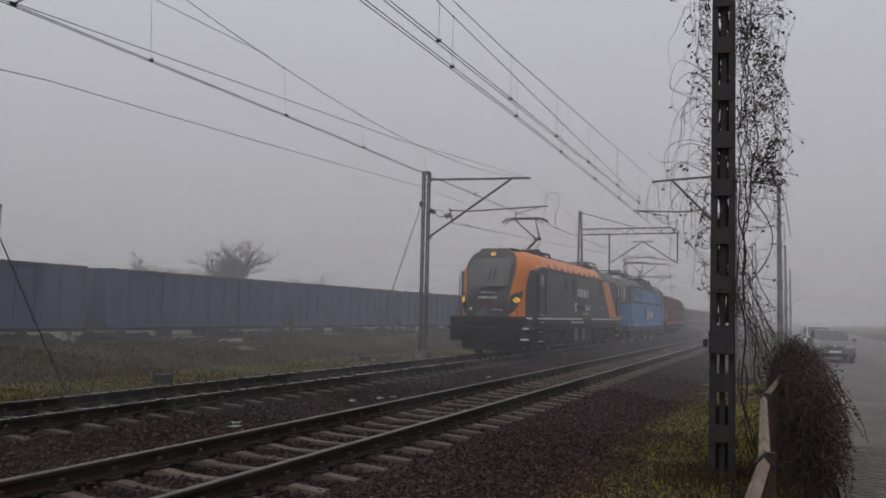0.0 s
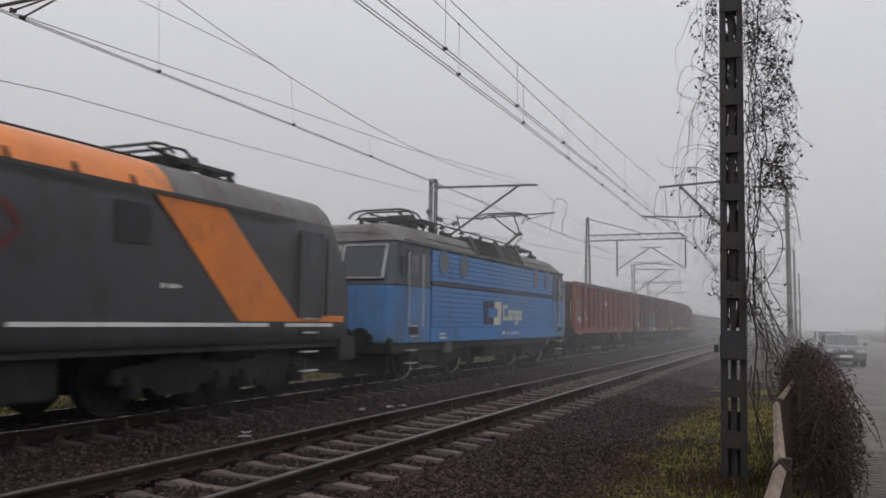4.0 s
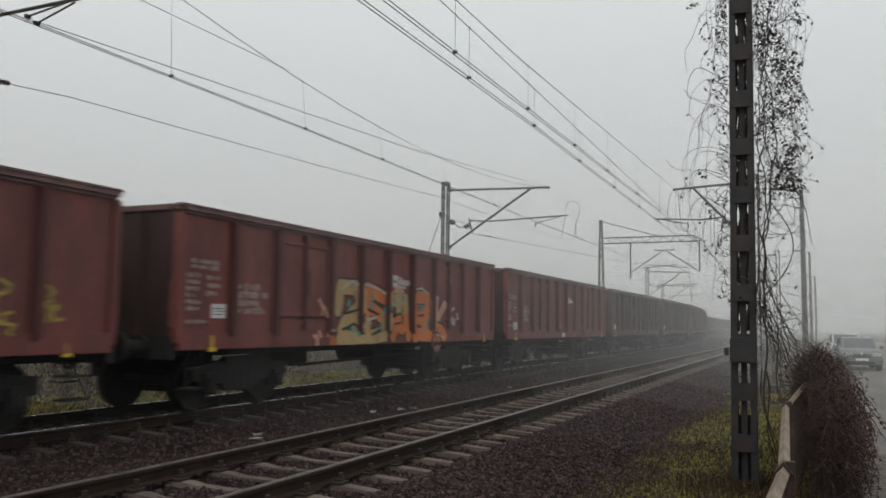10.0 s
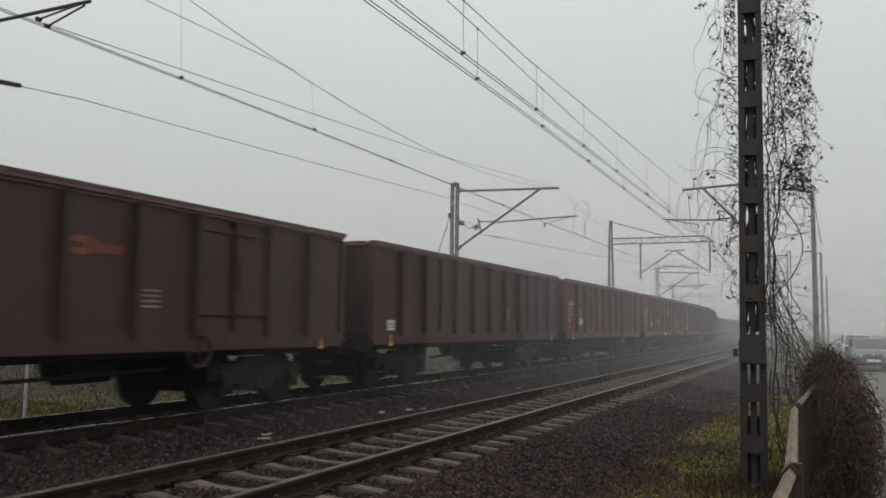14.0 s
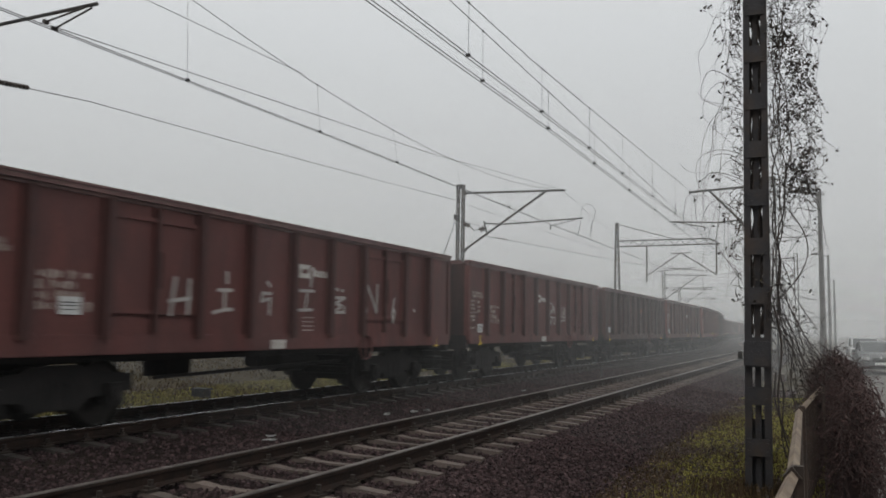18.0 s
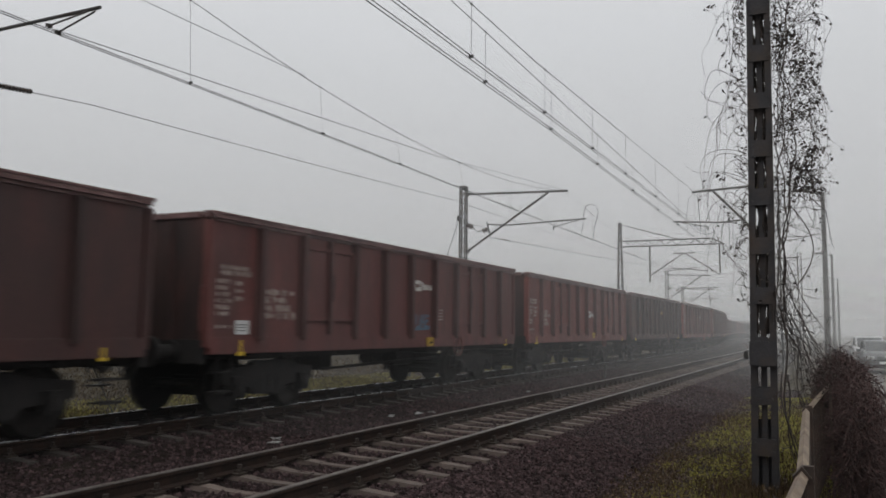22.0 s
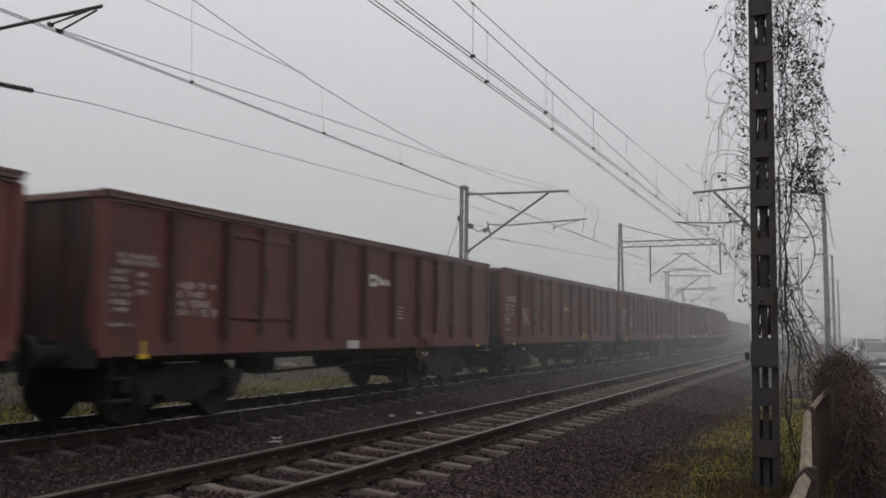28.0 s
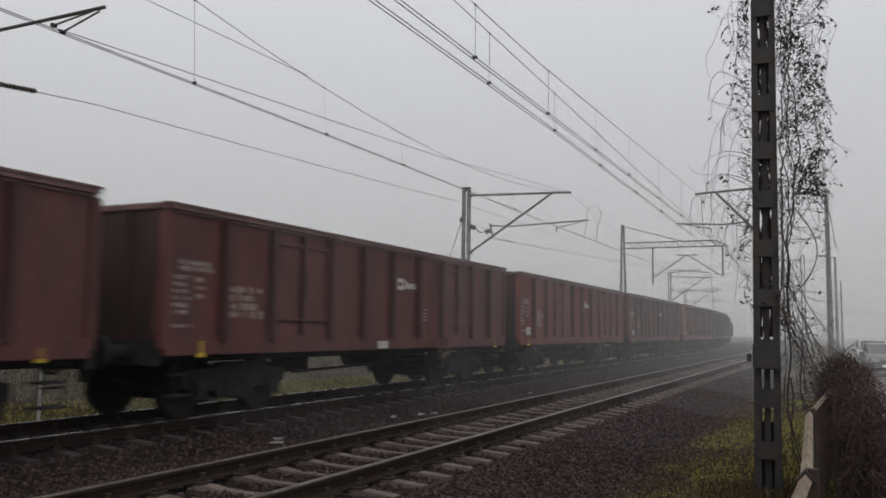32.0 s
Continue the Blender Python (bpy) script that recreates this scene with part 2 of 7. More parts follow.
M_ballast = surface("ballast_bed", (0.009, 0.0052, 0.005), (0.02, 0.0118, 0.0112), 14, 0.95, specular=0.1, bump=1.0, grain=38, relief=0.04, world_space=True, dirt=(0.03, 0.022, 0.018), dirt_scale=0.5)
M_stone = surface("ballast_stone", (0.026, 0.0158, 0.0165), (0.068, 0.0425, 0.044), 9, 0.9, bump=0.4, grain=80, world_space=True, vary=0.6, island=True, specular=0.2)
M_rail = surface("rail_rusty_steel", (0.014, 0.008, 0.0062), (0.032, 0.018, 0.013), 5, 0.85, 0.1, 0.3, 40, world_space=True, specular=0.25)
M_railhead = surface("rail_polished_head", (0.07, 0.067, 0.067), (0.12, 0.115, 0.115), 3, 0.28, 0.9, 0.05, 30, world_space=True)
M_railworn = surface("rail_worn_head", (0.08, 0.068, 0.062), (0.15, 0.132, 0.122), 3, 0.45, 0.5, 0.1, 30, world_space=True)
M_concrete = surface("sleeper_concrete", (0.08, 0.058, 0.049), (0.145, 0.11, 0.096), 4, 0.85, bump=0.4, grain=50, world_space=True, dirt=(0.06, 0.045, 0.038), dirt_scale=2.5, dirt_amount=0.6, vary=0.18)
# darker concrete, for the far track's sleepers
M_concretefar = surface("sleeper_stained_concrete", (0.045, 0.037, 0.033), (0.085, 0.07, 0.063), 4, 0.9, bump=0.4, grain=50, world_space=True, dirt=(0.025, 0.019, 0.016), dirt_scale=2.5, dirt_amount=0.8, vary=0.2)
M_fasten = surface("fastening_iron", (0.02, 0.015, 0.012), (0.05, 0.035, 0.028), 20, 0.7, 0.4, 0.3)
M_grass_ground = surface("grass_ground", (0.024, 0.019, 0.007), (0.052, 0.041, 0.013), 1.1, 0.95, bump=0.8, grain=22, relief=0.05, world_space=True, dirt=(0.036, 0.024, 0.014), dirt_scale=0.55, dirt_amount=0.85, specular=0.15)
M_road = surface("street_paving", (0.085, 0.077, 0.072), (0.145, 0.132, 0.124), 1.5, 0.8, bump=0.3, grain=40, world_space=True, dirt=(0.07, 0.06, 0.052), dirt_scale=0.6)
M_mast = surface("mast_steel", (0.045, 0.045, 0.046), (0.1, 0.098, 0.096), 3, 0.65, 0.2, 0.25, 30, world_space=True, dirt=(0.07, 0.045, 0.03), dirt_scale=2)
M_mastnear = surface("mast_old_paint", (0.017, 0.0155, 0.018), (0.038, 0.035, 0.039), 4, 0.7, 0.1, 0.35, 45, world_space=True, dirt=(0.05, 0.032, 0.022), dirt_scale=3)
M_under = surface("underframe_grime", (0.0085, 0.0074, 0.0074), (0.022, 0.019, 0.0185), 5, 0.85, 0.1, 0.35)
M_wire = surface("wire_copper_dark", (0.02, 0.02, 0.02), (0.04, 0.038, 0.036), 3, 0.5, 0.6, 0.0)
M_insul = surface("insulator_brown", (0.03, 0.02, 0.016), (0.06, 0.035, 0.025), 6, 0.3, 0.0, 0.1)

# ---- the ground, the tracks ----
XN, XF = -5.23, -9.887          # centre lines of the near and the far track
BEND = ((52, 0.0), (94, -0.112), (106, -0.112), (165, 0.0), (900, 0.0))


def heading(y):
    """Slope of the line's direction at y: straight, a bend to one side, then back."""
    for (a, p), (b, q) in zip(BEND, BEND[1:]):
        if a <= y <= b:
            k = (y - a) / (b - a)
            return p + (q - p) * k * k * (3 - 2 * k)
    return 0.0


SWAY = [0.0]
for i in range(1600):
    SWAY.append(SWAY[-1] + heading(i * 0.5 + 0.25) * 0.5)


def sway(y):
    """How far the line has moved sideways at y."""
    if y <= 0:
        return 0.0
    i = min(int(y * 2), 1598)
    return SWAY[i] + (SWAY[i + 1] - SWAY[i]) * (y * 2 - i)


def ground_z(x):
    """Height of the bare ground across the line."""
    pts = ((-400, -0.9), (-60, -0.75), (-29, -0.7), (-25.4, -0.7), (-23.6, 0.2), (-21, 0.15), (-17.5, -0.4), (-15, -0.62), (-12.6, -0.58), (-11.7, -0.32), (-3.7, -0.32), (-2.7, -0.5), (-0.5, -0.42), (0.2, -0.45), (400, -0.45))
    for (a, p), (b, q) in zip(pts, pts[1:]):
        if a <= x <= b:
            return p + (q - p) * (x - a) / (b - a)
    return -0.4


YS = [-300, -120, -40, -10] + [i * 2.0 for i in range(0, 60)] + [120 + i * 6 for i in range(0, 20)] + [260, 330, 450, 700, 1500]


def strip(xs, ys, lift, wobble=0.0, height=ground_z):
    g = Geo()
    rows = [[(x + (sway(y) if x < -1 else 0), y, height(x) + lift + (wobble * noise.noise(Vector((x * 0.7, y * 0.7, 3.1))) if wobble else 0)) for x in xs] for y in ys]
    return g.loft(rows, closed=False)


GX = [-1500, -400, -200, -100, -60, -45, -35, -29, -26, -25.4, -24.5, -23.6, -22, -21, -19, -17.5, -16, -15, -13.5, -12.6, -11.7, -10, -7.5, -5, -3.7, -2.7, -2, -1.2, -0.5, 0.2, 3, 8, 30, 100, 400, 1500]
solid("ground", strip(GX, YS, -0.03, 0.0), M_grass_ground, "damp winter grass and bare earth beside the railway line", "ground", kind="structure", smooth=True)


def bed_z(x):
    pts = ((-12.7, -0.62), (-12.0, -0.36), (-11.5, -0.226), (-8.4, -0.226), (-7.6, -0.3), (-6.8, -0.226), (-3.85, -0.226), (-3.3, -0.33), (-2.5, -0.53))
    for (a, p), (b, q) in zip(pts, pts[1:]):
        if a <= x <= b:
            return p + (q - p) * (x - a) / (b - a)
    return -0.6


BX = [-12.7, -12.0, -11.5, -10.6, -9.9, -9.2, -8.4, -8.0, -7.6, -7.2, -6.8, -6.2, -5.2, -4.4, -3.75, -3.3, -2.9, -2.5]
BY = [-60, -30] + [i * 0.8 - 10 for i in range(60)] + [40 + i * 3 for i in range(70)] + [300, 400]
solid("ballast_bed", strip(BX, BY, 0.0, 0.02, bed_z), M_ballast, "dark brown crushed stone ballast bed under both tracks", "ballast", kind="structure", smooth=True)

RX = [0.45, 1.2, 2.2, 3.4, 5.5, 9.0]
street = solid("street", strip(RX, YS, 0.04, 0.0, lambda x: -0.445), M_road, "grey paved street beside the railway with damp patches", "street", kind="structure")


def rail_profile(head):
    """Half outlines of a flat-bottomed rail, top at z = 0."""
    if head:
        return [(-0.034, -0.012), (-0.03, 0.0), (0.03, 0.0), (0.034, -0.012)]
    return [(-0.036, -0.01), (0.036, -0.01), (0.036, -0.04), (0.009, -0.052), (0.009, -0.13), (0.07, -0.148), (0.07, -0.158), (-0.07, -0.158), (-0.07, -0.148), (-0.009, -0.13), (-0.009, -0.052), (-0.036, -0.04)]


TY = [-60, -20] + [i * 4.0 for i in range(70)] + [300, 360, 420]
SLEEPER = Geo()
for side in (-1, 1):
    SLEEPER.loft([[(side * x, -w, 0 - 0.2), (side * x, -w + 0.035, z), (side * x, w - 0.035, z), (side * x, w, -0.2)] for x, w, z in ((1.3, 0.105, -0.022), (0.95, 0.11, 0.0), (0.52, 0.11, 0.0), (0.34, 0.098, -0.02), (0.0, 0.095, -0.026))])
sleeper_near, sleeper_far = SLEEPER.mesh("sleeper", M_concrete), SLEEPER.mesh("sleeper", M_concretefar)
CLIP = Geo()
CLIP.box(0, 0, 0.012, 0.34, 0.16, 0.024)
for s in (-1, 1):
    CLIP.box(s * 0.115, 0, 0.04, 0.07, 0.09, 0.03)
    CLIP.disc((s * 0.125, 0, 0.075), (0, 0, 1), 0.028, 0.07, 6)
clip_mesh = CLIP.mesh("rail_clip", M_fasten)


def track(name, label, xc, y0, count, phase):
    t = thing(name, label, "railway track", kind="structure")
    for side in (-1, 1):
        part("rail", Geo().loft([[(xc + side * 0.753 + sway(y) + px, y, pz) for px, pz in rail_profile(False)] for y in TY]), M_rail, t, "rust-brown steel rail", smooth=False)
        part("railhead", Geo().loft([[(xc + side * 0.753 + sway(y) + px, y, pz) for px, pz in rail_profile(True)] for y in TY]), M_railworn if phase == 1 else M_railhead, t, "worn bright running surface of the rail")
    rng = random.Random(phase)
    for i in range(count):
        y = y0 + 0.6 * i
        a = -math.atan(heading(y))
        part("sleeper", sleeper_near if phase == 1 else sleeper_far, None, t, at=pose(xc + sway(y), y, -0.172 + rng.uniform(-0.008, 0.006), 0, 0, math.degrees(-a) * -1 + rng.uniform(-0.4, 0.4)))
        if y < 42:
            for side in (-1, 1):
                part("rail_clip", clip_mesh, None, t, at=pose(xc + side * 0.753, y, -0.172))
    return t


track("track_near", "straight railway track on concrete sleepers in brown ballast", XN, -1.88, 210, 1)
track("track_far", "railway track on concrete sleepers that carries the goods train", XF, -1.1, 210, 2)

# ---- masts and overhead lines ----
M_polepale = surface("pole_pale_grey", (0.3, 0.3, 0.3), (0.42, 0.42, 0.41), 3, 0.7, 0.0, 0.1)
def lattice(g, x, y, z0, z1, w, d, leg, step, taper=1.0):
    """Four legs and their lacing."""
    n = max(2, int((z1 - z0) / step))
    corner = lambda i, j, k: Vector((x + i * w / 2 * (1 + (taper - 1) * k), y + j * d / 2 * (1 + (taper - 1) * k), z0 + (z1 - z0) * k))
    for i in (-1, 1):
        for j in (-1, 1):
            g.beam(corner(i, j, 0), corner(i, j, 1), leg, leg)
    for s in range(n):
        a, b = s / n, (s + 1) / n
        f = 1 if s % 2 else -1
        for j in (-1, 1):
            g.beam(corner(f, j, a), corner(-f, j, b), leg * 0.55, leg * 0.3)
            g.beam(corner(j, f, a), corner(j, -f, b), leg * 0.3, leg * 0.55)
    return g


def insulator(g, a, b, r=0.06, n=5):
    """A string of sheds from a to b."""
    a, b = Vector(a), Vector(b)
    g.tube([a, b], r * 0.35, 6)
    d = (b - a).normalized()
    for i in range(n):
        c = a + (b - a) * ((i + 0.5) / n)
        g.tube([c - d * 0.02, c + d * 0.02], r, 8, r * 0.6)
    return g


def cantilever_mast(x, y, side, xt, label, z_top=7.67, width=0.25, group="overhead line masts"):
    """A lattice mast with top tube, strut, insulators and steady arm. side: which way the arm reaches."""
    base = thing("catenary_mast", label, "mast", group, at=pose(x, y, -0.5))
    z = 0.5
    part("mast_body", lattice(Geo(), 0, 0, 0, z_top + z, width, 0.22, 0.058, 0.42), M_mast, base, "riveted grey lattice steel mast")
    part("mast_cap", Geo().box(0, 0, z_top + z + 0.015, width + 0.07, 0.3, 0.03), M_mast, base)
    part("foundation", Geo().box(0, 0, 0.12, 0.7, 0.7, 0.36), M_concrete, base, "square concrete foundation block", bevel=0.03)
    reach = abs(xt - x)
    q = lambda dx, h: (side * dx, 0, h + z)
    part("top_tube", Geo().tube([q(width / 2, 7.33), q(reach, 7.19)], 0.048, 8).disc(q(width / 2 + 0.08, 7.32), (0, 0, 1), 0.075, 0.16, 8), M_mast, base)
    part("strut", Geo().tube([q(width / 2, 4.75), q(reach - 0.84, 7.19)], 0.05, 8).disc(q(width / 2 + 0.09, 4.79), (0, 1, 0), 0.085, 0.16, 8), M_mast, base)
    part("hanger", Geo().beam(q(1.12, 6.06), q(1.3, 5.36), 0.07, 0.05), M_mast, base, "short plate where the arms meet")
    part("steady_arm", Geo().tube([q(1.14, 5.94), q(2.1, 5.87), q(reach + 0.78, 5.98)], 0.032, 6), M_mast, base)
    part("registration_arm", Geo().tube([q(reach + 0.45, 5.93), q(reach - 0.6, 5.71)], 0.018, 5).box(*q(reach - 0.62, 5.64), 0.05, 0.05, 0.16), M_mast, base)
    part("insulator", insulator(Geo(), q(width / 2 + 0.04, 5.96), q(width / 2 + 0.34, 5.86), 0.13, 3), M_insul, base, "brown ribbed insulator")
    part("insulator", insulator(Geo(), q(0.93, 5.66), q(1.16, 5.75), 0.15, 2), M_insul, base, "brown ribbed insulator")
    part("link_rod", Geo().tube([q(width / 2 + 0.3, 5.87), q(0.66, 5.65), q(0.95, 5.69)], 0.022, 5).tube([q(width / 2 + 0.1, 6.02), q(0.9, 5.86)], 0.012, 4), M_mast, base, "bent link between the insulators")
    return base


mast_a = cantilever_mast(-14.63, 32.3, 1, -9.86, "grey lattice overhead line mast with cantilever over the far track")
part("weight_box", Geo().box(-0.2, -0.05, 6.76, 0.14, 0.2, 0.22), M_mastnear, mast_a, "dark fitting that holds the stay", bevel=0.02)
part("stay_wire", Geo().tube([(-0.2, 0, 6.76), (-0.79, 0.05, 5.2), (-2.6, 0.1, 0.1)], 0.016, 5), M_wire, mast_a, "slanting steel stay")
part("feeder_insulator", insulator(Geo(), (1.75, 0.1, 5.78), (2.1, 0.3, 5.73), 0.04, 6), M_insul, mast_a, "slim insulator on the tail wire")
part("tail_wire", Geo().tube([(1.29, 0, 5.86), (1.75, 0.1, 5.78), (3.3, 12.7, 5.9), (4.3, 26, 6.2)], 0.011, 5), M_wire, mast_a)
mast_left = thing("catenary_mast", "lattice overhead line mast whose arm reaches over the far track", "mast", "overhead line masts", at=pose(-14.6, 7.7, -0.5))
part("mast_body", lattice(Geo(), 0, 0, 0, 8.17, 0.25, 0.22, 0.058, 0.42), M_mast, mast_left, "riveted grey lattice steel mast")
part("foundation", Geo().box(0, 0, 0.12, 0.7, 0.7, 0.36), M_concrete, mast_left, "square concrete foundation block", bevel=0.03)
arm = lambda *p: [(x + 14.6, y - 7.7, z + 0.5) for x, y, z in p]
part("registration_tube", Geo().tube(arm((-14.5, 7.7, 5.841), (-9.052, 7.7, 5.822)), 0.027, 8), M_mast, mast_left)
part("strut", Geo().tube(arm((-14.5, 7.7, 4.75), (-10.9, 7.7, 7.19)), 0.05, 8), M_mast, mast_left)
part("top_tube", Geo().tube(arm((-14.5, 7.7, 7.33), (-9.9, 7.7, 7.19)), 0.048, 8), M_mast, mast_left)
for a, b in (((-9.182, 7.7, 5.818), (-9.968, 7.62, 5.674)), ((-9.146, 7.7, 5.780), (-9.877, 7.7, 5.589))):
    part("steady_arm", Geo().tube(arm(a, b), 0.014, 6).box(*arm(b)[0], 0.05, 0.08, 0.05), M_mast, mast_left)
part("stay_wire", Geo().tube([(0.0, 0.35, 6.4), (0.62, 3.25, 3.22), (0.7, 5.0, 0.05)], 0.014, 5), M_wire, mast_left, "slanting steel stay")
signal_pole = thing("thin_pole", "thin pale pole standing in the grass beyond the far track", "pole", at=pose(-15, 11.7, -0.65))
part("pole", Geo().tube([(0, 0, 0), (0.02, 0, 4.1)], 0.035, 8), M_polepale, signal_pole)
part("cap", Geo().disc((0.02, 0, 4.12), (0, 0, 1), 0.045, 0.05, 8), M_mast, signal_pole)
for x, y in ((-13.1, 19.2), (-15.5, 17.3), (-15.9, 29.4)):
    cab = thing("cable_box", "low dark metal cable box beside the far track", "cable box", "cable boxes", at=pose(x, y, -0.66, 0, 0, 8))
    part("body", Geo().box(0, 0, 0.14, 0.42, 0.32, 0.28), M_under, cab, bevel=0.02)
    part("lid", Geo().box(0, 0, 0.3, 0.48, 0.38, 0.05), M_under, cab, bevel=0.015)
cantilever_mast(-2.0, 34.6, -1, -5.2, "lattice overhead line mast beside the near track", z_top=7.6)
cantilever_mast(-2.0 + sway(72), 70, -1, -5.2 + sway(72), "lattice overhead line mast fading into the fog")
cantilever_mast(-2.0 + sway(100), 100, -1, -5.2 + sway(100), "lattice overhead line mast fading into the fog")
cantilever_mast(-14.3 + sway(88), 88, 1, -9.9 + sway(88), "lattice overhead line mast fading into the fog")
cantilever_mast(-14.3 + sway(118), 118, 1, -9.9 + sway(118), "lattice overhead line mast fading into the fog")


def portal_mast():
    y = 60.0
    p = thing("portal_mast", "tall pointed lattice mast with a boom across both tracks", "mast", "overhead line masts", at=pose(-14.3, y, -0.6))
    z = 0.6
    part("mast_body", lattice(Geo(), 0, 0, 0, 9.4 + z, 0.55, 0.4, 0.08, 0.5, 0.25), M_mast, p, "tapering lattice steel mast")
    part("foundation", Geo().box(0, 0, 0.1, 0.9, 0.9, 0.3), M_concrete, p, "square concrete foundation block", bevel=0.03)
    boom = Geo()
    for zz in (7.6, 8.02):
        boom.beam((0.2, 0, zz + z + (0 if zz < 8 else 0)), (6.6 if zz > 8 else 7.2, 0, zz + z), 0.08, 0.08)
    for i in range(16):
        a, b = 0.4 + i * 0.42, 0.4 + (i + 1) * 0.42
        boom.beam((a, 0, (7.6 if i % 2 else 8.02) + z), (b, 0, (8.02 if i % 2 else 7.6) + z), 0.045, 0.045)
    boom.beam((6.6, 0, 8.02 + z), (7.3, 0, 7.65 + z), 0.07, 0.07)
    part("boom", boom, M_mast, p, "laced steel boom")
    part("tie_rod", Geo().tube([(0, 0, 9.3 + z), (4.2, 0, 8.05 + z)], 0.03, 6), M_mast, p)
    for x, zb in ((2.2, 4.95), (7.1, 5.5)):
        part("dropper_post", Geo().beam((x, 0, 7.6 + z), (x, 0, zb + z), 0.1, 0.1), M_mast, p)
    for x, d in ((2.2, 1), (7.1, -1)):
        part("strut", Geo().tube([(x, 0, 5.4 + z), (x + d * 2.4, 0, 7.0 + z), (x + d * 3.2, 0, 7.02 + z)], 0.04, 6), M_mast, p)
        part("steady_arm", Geo().tube([(x + d * 0.8, 0, 5.7 + z), (x + d * 3.4, 0, 5.95 + z)], 0.03, 6), M_mast, p)
    return p


portal_mast()


def wire_path(pts, step=3.0, sag=0.0):
    """Points along straight or hanging spans between pts."""
    out = []
    for a, b in zip(pts, pts[1:]):
        a, b = Vector(a), Vector(b)
        n = max(2, int((b - a).length / step))
        for i in range(n):
            k = i / n
            out.append(a.lerp(b, k) - Vector((0, 0, sag * 4 * k * (1 - k) * ((b - a).length / 30) ** 2)))
    return out + [Vector(pts[-1])]


def line(name, label, contact, messenger, droppers):
    """Contact wires, a messenger wire and the droppers between them. contact and messenger give a point at y."""
    t = thing(name, label, "overhead line", "overhead lines")
    ys = [-12 + i * 2.0 for i in range(80)]
    for d in (-0.035, 0.035):
        part("contact_wire", Geo().tube([Vector(contact(y)) + Vector((d, 0, 0)) for y in ys], 0.0075, 5), M_wire, t)
    part("messenger_wire", Geo().tube([messenger(y) for y in ys], 0.0072, 5), M_wire, t)
    for y in droppers:
        a, b = Vector(contact(y)), Vector(messenger(y))
        g = Geo().tube([a, b], 0.0038, 4)
        g.box(*(a + Vector((0, 0, 0.02))), 0.075, 0.03, 0.045)
        g.box(*b, 0.02, 0.04, 0.035)
        part("dropper", g, M_wire, t)
    return t


def hang(y, y0, span, low, high):
    k = ((y - y0) % span) / span * 2 - 1
    return low + (high - low) * k * k


line("overhead_line", "twin contact wires and messenger wire over the far track",
     lambda y: (XF + sway(y) + 0.22 * math.sin(y / 27), y, 5.55 - 0.1 * min(1, max(0, (y - 15) / 15))),
     lambda y: (XF + sway(y), y, hang(y, 9.3, 23, 6.32, 7.2)), [10.28, 14.24, 17.64, 21.5, 25.4, 29, 36, 40, 44, 49, 54])
line("overhead_line", "twin contact wires and messenger wire over the near track",
     lambda y: (-5.18 + sway(y), y, 5.56 - 0.012 * max(0, y - 16)),
     lambda y: (-5.18 + sway(y), y, max(5.95, 6.6 - 0.024 * (y - 6))), [12.3, 15.84, 19.5, 23.4, 27.2, 31])
line("overhead_line", "second pair of contact wires beside the near track's first",
     lambda y: (-4.87 + sway(y), y, 5.55),
     lambda y: (-4.87 + sway(y), y, 6.4 + 0.028 * max(0, y - 14) if y < 34.6 else 7.0 - 0.02 * min(20, y - 34.6)), [11.0, 14.5, 17.9, 21.2, 25.2, 29.3, 33])
anchor = thing("anchor_wire", "single wire with an insulator tied to the lattice masts", "overhead line", "overhead lines")
part("wire", Geo().tube(wire_path([(-14.4, 8, 5.85), (-14.2, 12, 6.12), (-14.2, 30.4, 6.77), (-14.3, 60, 7.1)], 3, 0.1), 0.009, 5), M_wire, anchor)
part("insulator", insulator(Geo(), (-14.3, 9.85, 5.97), (-14.24, 10.6, 6.03), 0.06, 11), M_insul, anchor, "brown ribbed insulator")
stitch = thing("stitch_wire", "thin wire rising from the contact wires to the mast arm", "overhead line", "overhead lines")
part("wire", Geo().tube(wire_path([(-9.86, 7.6, 5.6), (-9.86, 20, 6.22), (-9.9, 32.3, 7.2)], 3), 0.007, 5), M_wire, stitch)
part("wire", Geo().tube(wire_path([(-9.86, 5, 6.6), (-9.86, 13.65, 6.68)], 3), 0.006, 5), M_wire, stitch)

def jumper(y, outline, label):
    """A slack loop of cable between two wires; outline gives its bends across and up."""
    j = thing("jumper_cable", label, "cable", "jumper cables")
    part("cable", Geo().tube([(x, y + 0.15 * math.sin(k), z) for k, (x, z) in enumerate(outline)], 0.011, 5), M_wire, j)


jumper(36.5, ((-10.57, 5.5), (-10.56, 5.8), (-10.46, 6.27), (-10.38, 6.88), (-10.26, 7.1), (-10.1, 7.21), (-9.84, 7.17), (-9.7, 6.9), (-9.8, 6.5), (-9.89, 6.24), (-9.92, 5.6)), "slack jumper cable looped between the far track's wires")
jumper(34.9, ((-5.45, 5.6), (-5.5, 6.3), (-5.4, 7.0), (-5.2, 7.2), (-5.0, 7.0), (-4.95, 6.2), (-4.9, 5.6)), "slack jumper cable hanging by the near track's mast arm")

# ---- the goods train ----
def rust_paint(name, dark, light, dirt, amount=0.5):
    return surface(name, dark, light, 1.8, 0.62, 0.0, 0.2, 55, stretch=(1, 1, 0.3), dirt=dirt, dirt_scale=1.9, dirt_amount=amount, relief=0.004)


